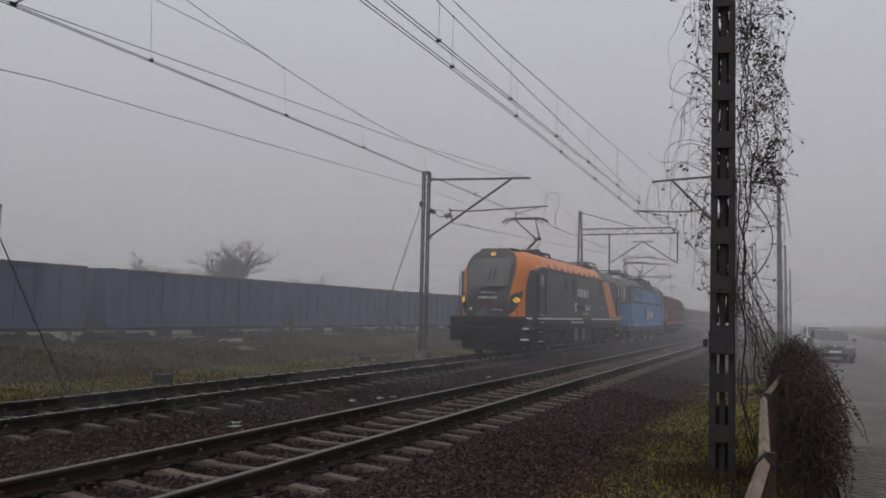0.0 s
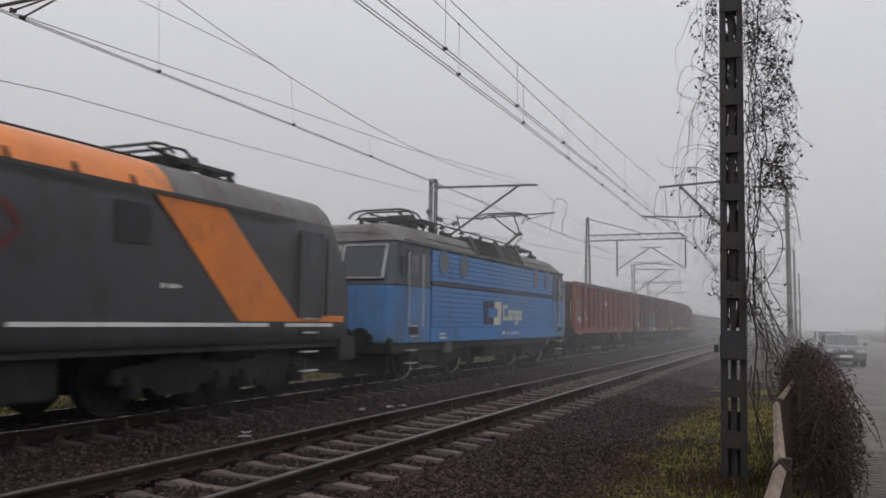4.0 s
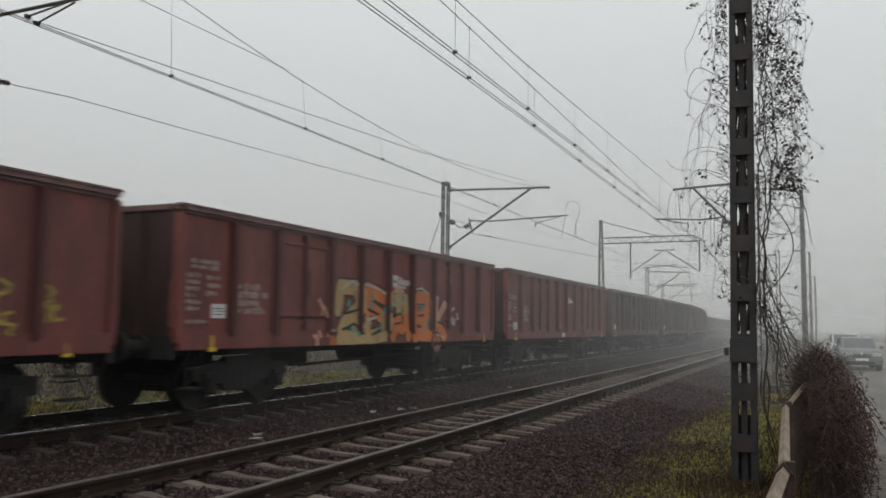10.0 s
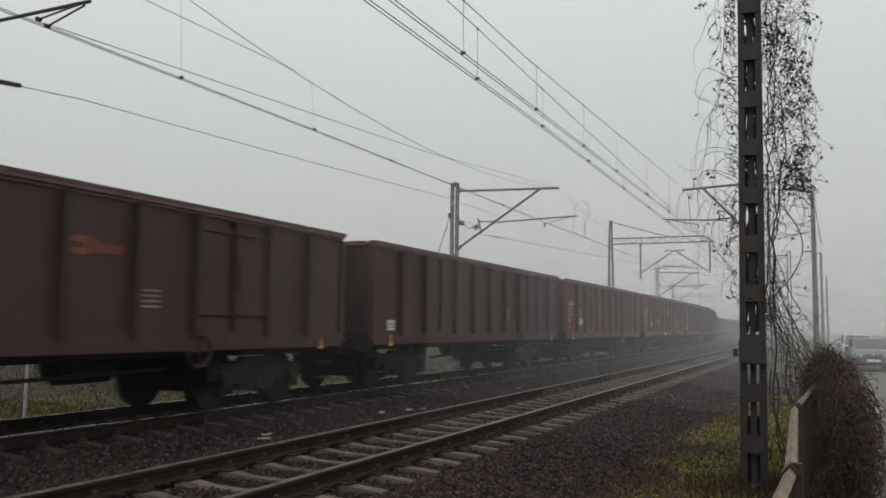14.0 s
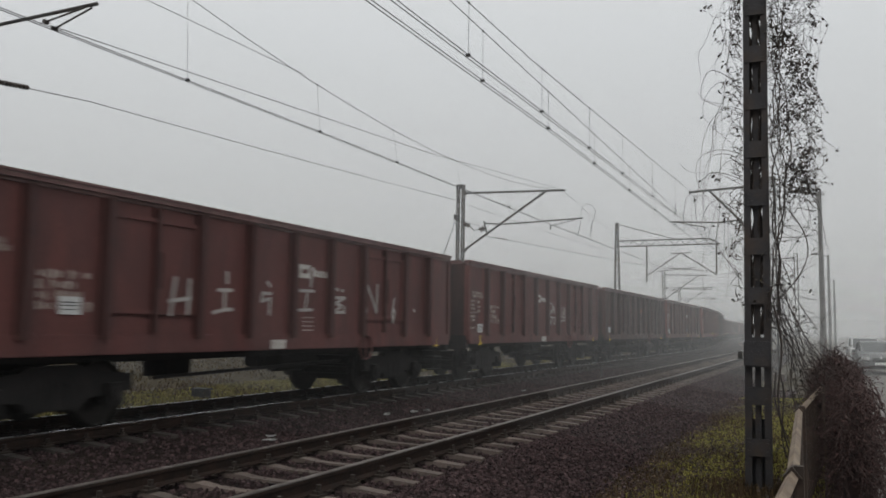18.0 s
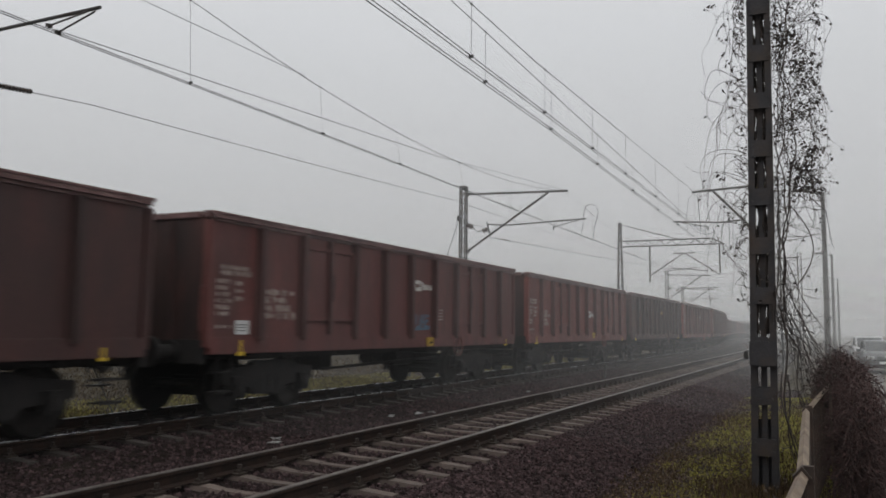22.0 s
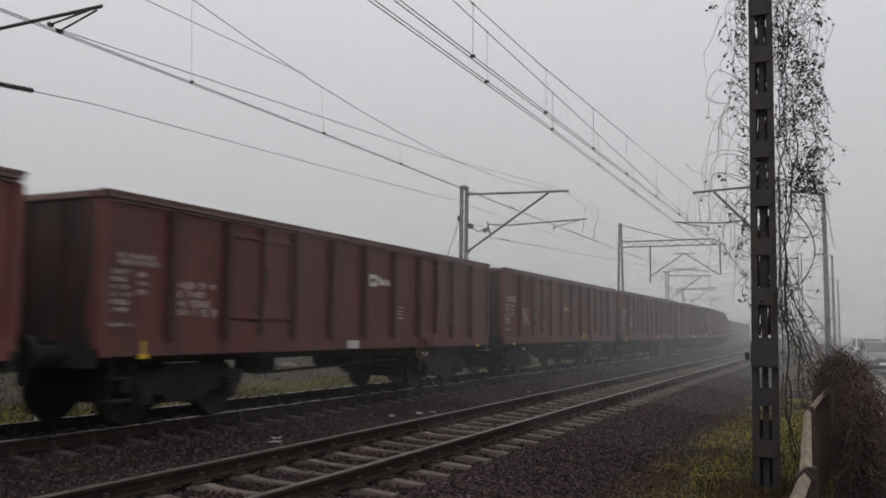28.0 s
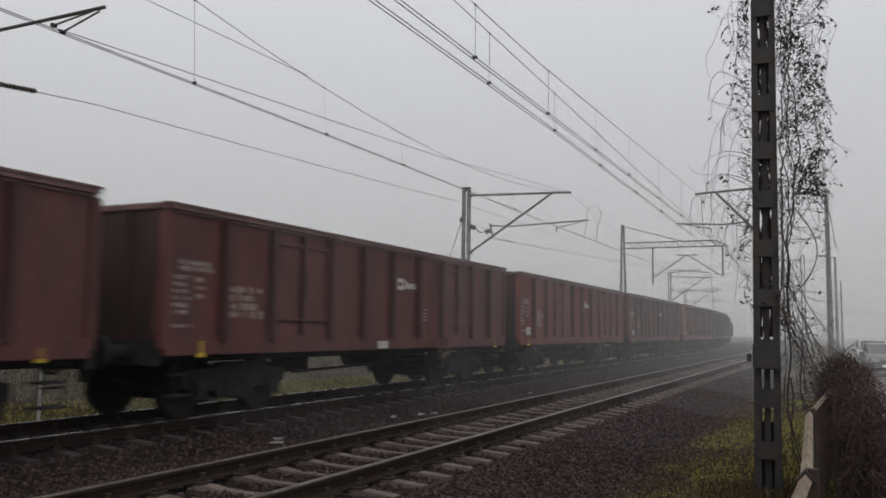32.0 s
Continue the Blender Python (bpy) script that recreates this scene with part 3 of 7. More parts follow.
M_wheel = surface("wheel_steel", (0.01, 0.0085, 0.008), (0.028, 0.024, 0.022), 8, 0.6, 0.5, 0.2)
M_tread = surface("wheel_tread", (0.22, 0.21, 0.2), (0.4, 0.39, 0.37), 6, 0.35, 0.9, 0.05)
M_white = surface("white_marking", (0.42, 0.4, 0.38), (0.62, 0.6, 0.57), 9, 0.7, 0.0, 0.1, dirt=(0.3, 0.24, 0.2), dirt_scale=6)
M_label = surface("paper_label", (0.5, 0.5, 0.5), (0.66, 0.66, 0.66), 9, 0.7, 0.0, 0.1)
M_ochre = surface("stained_marking", (0.15, 0.085, 0.04), (0.24, 0.14, 0.07), 9, 0.8, 0.0, 0.1, dirt=(0.05, 0.028, 0.02), dirt_scale=7, dirt_amount=0.8)
M_yellow = surface("yellow_marking", (0.5, 0.33, 0.02), (0.7, 0.48, 0.03), 9, 0.6, 0.0, 0.1)
M_cream = surface("faded_marking", (0.38, 0.32, 0.29), (0.56, 0.5, 0.46), 9, 0.7, 0.0, 0.1, dirt=(0.1, 0.045, 0.035), dirt_scale=7, dirt_amount=0.8)
PAINTS = [
    ("bright rust-red", rust_paint("wagon_bright_red", (0.205, 0.046, 0.033), (0.295, 0.082, 0.06), (0.135, 0.042, 0.034), 0.5)),
    ("rust-red", rust_paint("wagon_red", (0.148, 0.036, 0.03), (0.215, 0.062, 0.052), (0.075, 0.028, 0.026), 0.6)),
    ("brown-red", rust_paint("wagon_brown_red", (0.1, 0.028, 0.025), (0.155, 0.048, 0.042), (0.055, 0.023, 0.022), 0.65)),
    ("grimy dark brown", rust_paint("wagon_grimy", (0.052, 0.0185, 0.0165), (0.088, 0.029, 0.025), (0.034, 0.0165, 0.0155), 0.7)),
]
# top rims: dust and the sky's light on the edge mixed into colour
M_rim = surface("wagon_rim_dusty", (0.105, 0.046, 0.042), (0.18, 0.094, 0.088), 3, 0.45, 0.0, 0.2, 55, dirt=(0.07, 0.03, 0.027), dirt_scale=2.5)
# wagon ends: grime, and the shade between wagons put into the colour
M_enddark = surface("wagon_end_brake_dust", (0.038, 0.016, 0.0145), (0.078, 0.03, 0.026), 2.2, 0.8, 0.0, 0.25, 50, stretch=(1, 1, 0.4), dirt=(0.017, 0.012, 0.0115), dirt_scale=1.5, dirt_amount=0.7)
WL, WHALF, WTOP, WBOT = 12.8, 1.4, 3.17, 1.2
PANELS = [1.17, 1.17, 1.72, 1.17, 1.17, 1.17, 1.17, 1.72, 1.17, 1.17]


def bogie(parent, y, wheelbase, r, name="bogie", frame_w=2.0, tread=None, spokes=0):
    b = new(name)
    b.parent, b.location = parent, (0, y, 0)
    g = Geo()
    for s in (-1, 1):
        x = s * frame_w / 2
        h = wheelbase / 2
        g.loft([[(x - 0.07, yy, z0), (x + 0.07, yy, z0), (x + 0.07, yy, z1), (x - 0.07, yy, z1)] for yy, z0, z1 in ((-h - 0.35, 0.5, 0.72), (-h * 0.55, 0.42, 0.78), (-0.4, 0.3, 0.86), (0.4, 0.3, 0.86), (h * 0.55, 0.42, 0.78), (h + 0.35, 0.5, 0.72))])
        for yy in (-h, h):
            g.box(x + s * 0.08, yy, 0.46, 0.16, 0.26, 0.3)
            g.disc((x + s * 0.17, yy, 0.46), (1, 0, 0), 0.1, 0.06, 10)
        for yy in (-0.2, 0, 0.2):
            g.disc((x + s * 0.02, yy, 0.48), (0, 0, 1), 0.07, 0.3, 8)
    g.box(0, 0, 0.62, 2.0, 0.4, 0.25)
    for yy in (-0.42, 0.42):
        g.box(0, yy * wheelbase / 1.8, 0.4, 1.7, 0.12, 0.34)
    part("bogie_frame", g, M_under, b, "grimy black bogie frame")
    for yy in (-wheelbase / 2, wheelbase / 2):
        turned = [part("axle", Geo().disc((0, 0, 0), (1, 0, 0), 0.09, 1.9, 10), M_wheel, b, at=pose(0, yy, r))]
        for s in (-1, 1):
            ax = Geo()
            ax.disc((s * 0.72, 0, 0), (1, 0, 0), r * 0.93, 0.1, 24)
            ax.disc((s * 0.78, 0, 0), (1, 0, 0), r * 0.35, 0.06, 14, r * 0.2)
            ax.disc((s * 0.69, 0, 0), (1, 0, 0), r + 0.028, 0.03, 24)
            for k in range(spokes):
                a = 2 * math.pi * k / spokes
                ax.beam((s * 0.79, 0.12 * math.cos(a), 0.12 * math.sin(a)), (s * 0.79, (r - 0.07) * math.cos(a), (r - 0.07) * math.sin(a)), 0.09, 0.05, up=(1, 0, 0))
            turned.append(part("wheel", ax, M_wheel, b, "dark steel wheel", at=pose(0, yy, r), smooth=True))
        if tread:
            turning.extend((ob, yy, r) for ob in turned)
        for s in (-1, 1):
            t = Geo().tube([(s * 0.755 - 0.05, 0, 0), (s * 0.755 + 0.05, 0, 0)], r, 28, caps=False)
            t.ring((s * 0.806, 0, 0), (1, 0, 0), r - 0.03, 0.016, 28, 5)
            part("wheel_tread", t, tread or M_wheel, b, "worn wheel tread", at=pose(0, yy, r), smooth=True)
    return b



turning = []


def buffers(parent, y, out, z=1.05):
    for s in (-1, 1):
        g = Geo().disc((s * 0.875, y + out * 0.2, z), (0, 1, 0), 0.1, 0.42, 12)
        g.disc((s * 0.875, y + out * 0.04, z), (0, 1, 0), 0.16, 0.08, 12)
        part("buffer", g, M_under, parent, "black sprung buffer")
        part("buffer_plate", Geo().disc((s * 0.875, y + out * 0.5, z), (0, 1, 0), 0.23, 0.05, 18), M_under, parent, "round steel buffer head")
    part("coupling", Geo().box(0, y + out * 0.2, 0.95, 0.12, 0.5, 0.16).ring((0, y + out * 0.5, 0.85), (1, 0, 0), 0.12, 0.025, 12), M_under, parent, "screw coupling")


def text_lines(g, side, y, z, width, rows, pitch, size, rng, x):
    """Rows of short bars, as unreadable lettering."""
    for i in range(rows):
        yy = y
        while yy < y + width * (0.6 + 0.4 * rng.random()):
            w = size * rng.uniform(0.4, 0.75)
            tall = size * rng.choice((1, 1, 0.7, 1.15))
            g.box(side * x, yy + w / 2, z - i * pitch, 0.006, w, tall)
            if rng.random() < 0.5:
                g.box(side * x, yy + w * 0.2, z - i * pitch, 0.008, w * 0.35, tall * 1.3)
            yy += w + size * (0.3 if rng.random() < 0.8 else 1.1)
    return g


def build_wagon(tone, paint, seed, marked=True, rib_paint=None):
    rib_paint = rib_paint or paint
    end_paint, rim_paint = (M_enddark, M_rim) if marked else (paint, paint)
    rng = random.Random(seed)
    w = thing("open_wagon", tone + " steel open goods wagon with ribbed sides", "wagon", "wagons of the goods train")
    h = WL / 2
    for s in (-1, 1):
        part("side_plate", Geo().span(s * WHALF - 0.03, s * WHALF + 0.03, -h, h, WBOT, WTOP - 0.06), paint, w, tone + " steel side streaked with grime")
        part("end_plate", Geo().span(-WHALF + 0.03, WHALF - 0.03, s * h - 0.04, s * h + 0.04, WBOT, WTOP - 0.06), end_paint, w, "steel end wall, darkened by grime and painted shade on red wagons")
    part("floor_plate", Geo().span(-WHALF + 0.03, WHALF - 0.03, -h + 0.04, h - 0.04, WBOT - 0.02, WBOT + 0.06), M_under, w)
    load = [[(x, -h + 0.06 + (WL - 0.12) * i / 24, 2.35 + 0.35 * math.sin(i * 1.3 + seed) * (1 - abs(x) / 1.4) + 0.1 * rng.random()) for x in (-1.36, -0.7, 0, 0.7, 1.36)] for i in range(25)]
    part("load", Geo().loft(load, closed=False), M_under, w, "dark bulk load", smooth=True)
    for s in (-1, 1):
        part("top_rail", Geo().span(s * WHALF - 0.1, s * WHALF + 0.1, -h - 0.05, h + 0.05, WTOP - 0.14, WTOP), rim_paint, w, "rounded top rail, painted paler on red wagons for dust and sky light", bevel=0.045, smooth=True)
        part("end_rail", Geo().span(-WHALF + 0.1, WHALF - 0.1, s * h - 0.08, s * h + 0.08, WTOP - 0.14, WTOP), rim_paint, w, "rounded top rail, painted paler on red wagons for dust and sky light", bevel=0.045, smooth=True)
        part("rim_cap", Geo().span(s * WHALF - 0.085, s * WHALF + 0.115, -h - 0.06, h + 0.06, WTOP - 0.045, WTOP + 0.005), M_rim, w, "top edge painted paler for dust and sky light", bevel=0.015)
        part("side_sill", Geo().span(s * WHALF - 0.06, s * WHALF + 0.08, -h, h, WBOT - 0.2, WBOT + 0.06), paint, w, bevel=0.012)
    rib = Geo().loft([[(-0.075, -0.0, z), (-0.05, 0.12, z), (0.05, 0.12, z), (0.075, 0.0, z)] for z in (WBOT, WBOT + 0.1, WTOP - 0.14)]).mesh("rib", rib_paint)
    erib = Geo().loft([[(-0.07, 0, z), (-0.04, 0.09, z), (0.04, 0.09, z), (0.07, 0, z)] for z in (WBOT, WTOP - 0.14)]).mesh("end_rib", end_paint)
    scale = WL / sum(PANELS)
    y = -h
    doors = []
    for i, pw in enumerate(PANELS):
        pw *= scale
        if i:
            for s in (-1, 1):
                part("rib", rib, None, w, at=pose(s * (WHALF + 0.028), y, 0, 0, 0, -90 * s))
        if pw > 1.4:
            doors.append((y, pw))
        y += pw
    for e in (-1, 1):
        for s in (-1, 1):
            part("corner_post", Geo().span(s * WHALF - 0.06, s * WHALF + 0.075, e * h - 0.07, e * h + 0.07, WBOT - 0.1, WTOP - 0.14), paint, w, bevel=0.015)
        for x in (-0.7, 0.0, 0.7):
            part("end_rib", erib, None, w, at=pose(x, e * (h + 0.038), 0, 0, 0, 0 if e > 0 else 180))
        part("end_beam", Geo().span(-WHALF, WHALF, e * h - 0.02 if e > 0 else -h - 0.12, h + 0.12 if e > 0 else -h + 0.02, 0.86, 1.22), M_under, w, "black end beam", bevel=0.015)
    for s in (-1, 1):
        for y, pw in doors:
            for k in range(2):
                y0, y1 = y + 0.1 + k * (pw - 0.14) / 2, y + 0.06 + (k + 1) * (pw - 0.14) / 2
                x0, x1 = sorted((s * (WHALF + 0.03), s * (WHALF + 0.055)))
                d = part("door", Geo().span(x0, x1, y0, y1, WBOT + 0.34, WTOP - 0.3), paint, w, "steel door leaf with a raised frame", bevel=0.008)
                fr = Geo()
                xa, xb = sorted((s * (WHALF + 0.05), s * (WHALF + 0.085)))
                for a, b in ((y0, y0 + 0.05), (y1 - 0.05, y1)):
                    fr.span(xa, xb, a, b, WBOT + 0.34, WTOP - 0.3)
                for a, b in ((WBOT + 0.34, WBOT + 0.4), (WTOP - 0.36, WTOP - 0.3)):
                    fr.span(xa, xb, y0 + 0.05, y1 - 0.05, a, b)
                part("door_frame", fr, paint, d)
                part("hinge", Geo().disc((s * (WHALF + 0.07), y0 + (0.02 if k == 0 else y1 - y0 - 0.02), WBOT + 0.7), (0, 0, 1), 0.028, 0.3, 8), paint, d)
            part("door_bar", Geo().beam((s * (WHALF + 0.07), y + pw / 2 - 0.02, WBOT + 0.1), (s * (WHALF + 0.07), y + pw / 2 - 0.02, WTOP - 0.16), 0.07, 0.11).disc((s * (WHALF + 0.12), y + pw / 2 + 0.05, WBOT + 0.95), (0, 0, 1), 0.02, 0.5, 6), rib_paint, w, "locking bar between the door leaves")
            part("door_flap", Geo().span(*sorted((s * (WHALF + 0.03), s * (WHALF + 0.06))), y + 0.08, y + pw - 0.08, WBOT + 0.06, WBOT + 0.28), paint, w, "bottom flap under the doors", bevel=0.008)
    under = Geo()
    for s in (-1, 1):
        under.span(s * 0.5 - 0.08, s * 0.5 + 0.08, -h, h, 0.85, 1.2)
    for y in (-5.2, -2.5, 0, 2.5, 5.2):
        under.box(0, y, 1.05, 2.6, 0.18, 0.25)
    for s in (-1, 1):
        under.span(s * 1.22 - 0.05, s * 1.22 + 0.05, -h, h, 0.92, 1.08)
    part("underframe", under, M_under, w, "black steel underframe")
    part("brake_gear", Geo().disc((0.5, 1.2, 0.75), (0, 1, 0), 0.2, 0.9, 12).box(-0.4, -1.0, 0.72, 0.6, 0.5, 0.4).beam((0.9, -2.6, 0.62), (0.9, 2.4, 0.72), 0.05), M_under, w, "brake cylinder and rods")
    part("air_tank", Geo().disc((-0.6, 2.2, 0.74), (0, 1, 0), 0.22, 1.3, 14), M_under, w, "round air reservoir")
    for e in (-1, 1):
        bogie(w, e * 4.4, 1.8, 0.46)
        buffers(w, e * (h + 0.1), e)
        for s in (-1, 1):
            st = Geo()
            for zz in (0.42, 0.72):
                st.box(s * 1.3, e * (h - 0.45), zz, 0.22, 0.36, 0.03)
            for yy in (-0.17, 0.17):
                st.beam((s * 1.38, e * (h - 0.45) + yy, 0.4), (s * 1.38, e * (h - 0.45) + yy, 1.05), 0.02, 0.02)
            part("foot_step", st, M_under, w, "corner foot steps")
            part("handrail", Geo().tube([(s * 1.4, e * (h + 0.06), 1.3), (s * 1.4, e * (h + 0.13), 1.35), (s * 1.4, e * (h + 0.13), 2.0), (s * 1.4, e * (h + 0.06), 2.05)], 0.012, 5), paint, w)
    for s in (-1, 1):
        if not marked:
            continue
        part("tow_hook", Geo().box(s * 1.46, -h + 0.72, 1.1, 0.04, 0.07, 0.22).box(s * 1.47, -h + 0.72, 1.0, 0.04, 0.15, 0.06), M_yellow, w, "yellow valve handle")
        part("brake_wheel", Geo().ring((s * 1.5, 2.45, 1.0), (1, 0, 0), 0.24, 0.018, 18, 5).beam((s * 1.5, 2.45, 0.78), (s * 1.5, 2.45, 1.22), 0.02).beam((s * 1.5, 2.23, 1.0), (s * 1.5, 2.67, 1.0), 0.02), paint, w, "hand brake wheel")
        part("yellow_valve", Geo().box(s * 1.46, h - 0.7, 1.06, 0.04, 0.06, 0.16).box(s * 1.47, h - 0.7, 0.99, 0.04, 0.12, 0.04), M_yellow, w, "yellow valve handle")
        x = WHALF + 0.036
        y1, y2 = -h + 0.16, -h + 0.2 + PANELS[0] * scale
        t = text_lines(Geo(), s, y1 + 0.1, 2.34, 0.8, 2, 0.085, 0.065, rng, x)
        t = text_lines(t, s, y1, 2.12, 0.36, 6, 0.1, 0.06, rng, x)
        t = text_lines(t, s, y1 + 0.44, 2.1, 0.3, 3, 0.12, 0.06, rng, x)
        t = text_lines(t, s, y1, 1.42, 0.6, 1, 0.1, 0.05, rng, x)
        t = text_lines(t, s, y2, 2.0, 0.85, 4, 0.13, 0.1, rng, x)
        if not marked:
            continue
        tagged(part("inscription", t, M_ochre if tone.startswith("grimy") else M_cream, w), "rows of faded stencilled lettering", kind="stuff")
        logo = Geo()
        yl = -h + sum(PANELS[:5]) * scale + 0.18
        for a, b, c, d in ((0, 0.36, 2.42, 2.5), (0, 0.1, 2.34, 2.42), (0, 0.36, 2.26, 2.34), (0.28, 0.36, 2.34, 2.42)):
            logo.span(*sorted((s * (x - 0.002), s * (x + 0.003))), yl + a, yl + b, c, d)
        for i in range(5):
            logo.span(*sorted((s * (x - 0.002), s * (x + 0.003))), yl + 0.42 + i * 0.1, yl + 0.49 + i * 0.1, 2.3, 2.42 + (0.05 if i == 0 else 0))
        if not marked:
            continue
        part("emblem", logo, M_white, w, "small pale operator emblem and name bars")
        grid = Geo()
        for i in range(4):
            grid.span(*sorted((s * (x - 0.002), s * (x + 0.003))), 1.35, 1.68, 1.62 + i * 0.075, 1.645 + i * 0.075)
        part("table_marking", grid, M_cream, w, "small ruled table stencilled on the side")
        part("label_plate", Geo().span(*sorted((s * x, s * (x + 0.012))), -h + 0.62, -h + 0.94, 1.3, 1.52), M_label, w, "white paper label in its holder")
        part("label_lines", Geo().box(s * (x + 0.013), -h + 0.77, 1.45, 0.004, 0.22, 0.015).box(s * (x + 0.013), -h + 0.77, 1.41, 0.004, 0.22, 0.012).box(s * (x + 0.013), -h + 0.76, 1.36, 0.004, 0.2, 0.012), M_under, w)
    return w


wagons = []
# ribs and door bars: shading put into darker, dirtier copies of the paints
RIBS = [rust_paint("rib_grimy_paint", tuple(0.8 * c for c in d), l, g, 0.95) for d, l, g in (
    ((0.16, 0.028, 0.017), (0.23, 0.05, 0.03), (0.09, 0.025, 0.019)), ((0.09, 0.02, 0.017), (0.13, 0.034, 0.027), (0.04, 0.016, 0.0155)),
    ((0.065, 0.018, 0.016), (0.1, 0.03, 0.026), (0.03, 0.0145, 0.0138)), ((0.035, 0.0145, 0.013), (0.06, 0.022, 0.019), (0.022, 0.0135, 0.013)))]
masters = [build_wagon(tone, paint, i + 5, True, RIBS[i]) for i, (tone, paint) in enumerate(PAINTS)]
TONES = (0, 1, 1, 1, 3, 3, 2, 2, 2, 3, 2, 1, 3, 1, 2, 2, 2, 2, 1, 2, 1, 3, 2, 1, 2, 2)
used = set()
for i, k in enumerate(TONES):
    if k in used:
        wagons.append(copy_thing(masters[k], Matrix()))
    else:
        used.add(k)
        wagons.append(masters[k])
Q_WAGON, PITCH = 63.92, 14.04      # where the first wagon's leading end stands at the start

# ---- the two locomotives ----
def paint(name, dark, light, rough=0.4, dirt=(0.03, 0.028, 0.026), amount=0.25, grain=40):
    return surface(name, dark, light, 0.9, rough, 0.0, 0.06, grain, stretch=(1, 1, 0.5), dirt=dirt, dirt_scale=1.3, dirt_amount=amount, relief=0.003)


M_grey = paint("loco_dark_grey", (0.044, 0.041, 0.044), (0.063, 0.058, 0.062), 0.5)
M_orange = paint("loco_orange", (0.62, 0.17, 0.02), (0.78, 0.23, 0.03), 0.4, (0.3, 0.1, 0.03), 0.2)
M_roofgrey = paint("roof_grey", (0.12, 0.115, 0.11), (0.17, 0.165, 0.16), 0.7, (0.07, 0.06, 0.055), 0.5)
M_blue = paint("loco_blue", (0.024, 0.16, 0.44), (0.036, 0.205, 0.53), 0.4, (0.022, 0.1, 0.25), 0.3)
M_bluegroove = paint("loco_blue_groove", (0.01, 0.035, 0.12), (0.015, 0.05, 0.15), 0.6)
M_bluefaded = paint("loco_blue_faded", (0.06, 0.17, 0.38), (0.08, 0.21, 0.44), 0.55, (0.1, 0.12, 0.15), 0.4)
M_cabgrey = paint("cab_slate_grey", (0.06, 0.065, 0.085), (0.09, 0.095, 0.115), 0.55)
M_purple = paint("loco_dark_band", (0.02, 0.02, 0.06), (0.03, 0.03, 0.08), 0.5)
M_panel = paint("window_infill_grey", (0.09, 0.11, 0.13), (0.13, 0.15, 0.17), 0.5)
M_glass = glazing("cab_glass", (0.03, 0.035, 0.04))
M_windscreen = glazing("windscreen_glass", (0.1, 0.106, 0.11), 0.12)
# grey base carries the sky's reflection on the front glass
M_tint = paint("tinted_film", (0.022, 0.021, 0.023), (0.03, 0.028, 0.031), 0.6)
M_silver = paint("bare_aluminium", (0.35, 0.35, 0.36), (0.5, 0.5, 0.5), 0.45)
M_red = paint("sign_red", (0.1, 0.016, 0.016), (0.15, 0.022, 0.02), 0.5)
M_maroon = paint("badge_maroon", (0.06, 0.012, 0.014), (0.09, 0.018, 0.02), 0.5)
M_signblue = paint("sign_blue", (0.026, 0.034, 0.1), (0.034, 0.044, 0.13), 0.5)
M_whitepaint = paint("fresh_white", (0.6, 0.6, 0.6), (0.74, 0.74, 0.73), 0.5, (0.4, 0.4, 0.38), 0.2)
M_creamlogo = paint("logo_cream", (0.55, 0.52, 0.4), (0.66, 0.63, 0.5), 0.5, (0.45, 0.42, 0.3), 0.2)
M_lamp = glow("headlight_glow", (0.9, 0.55, 0.06), 0.4)
M_dark = surface("roof_gear_dark", (0.02, 0.02, 0.02), (0.045, 0.043, 0.04), 8, 0.6, 0.3, 0.2)


def lettering(name, words, parent, size, x, y, z, side, material, label=""):
    """Raised letters on a car's side."""
    c = bpy.data.curves.new(name, "FONT")
    c.body, c.size, c.extrude = words, size, 0.004
    tmp = new(name, c)
    me = bpy.data.meshes.new_from_object(tmp)
    bpy.data.objects.remove(tmp)
    me.materials.clear()
    me.materials.append(material)
    m = Matrix(((0, 0, 1, x), (1, 0, 0, y), (0, 1, 0, z), (0, 0, 0, 1)))
    return part(name, me, None, parent, label, at=m)


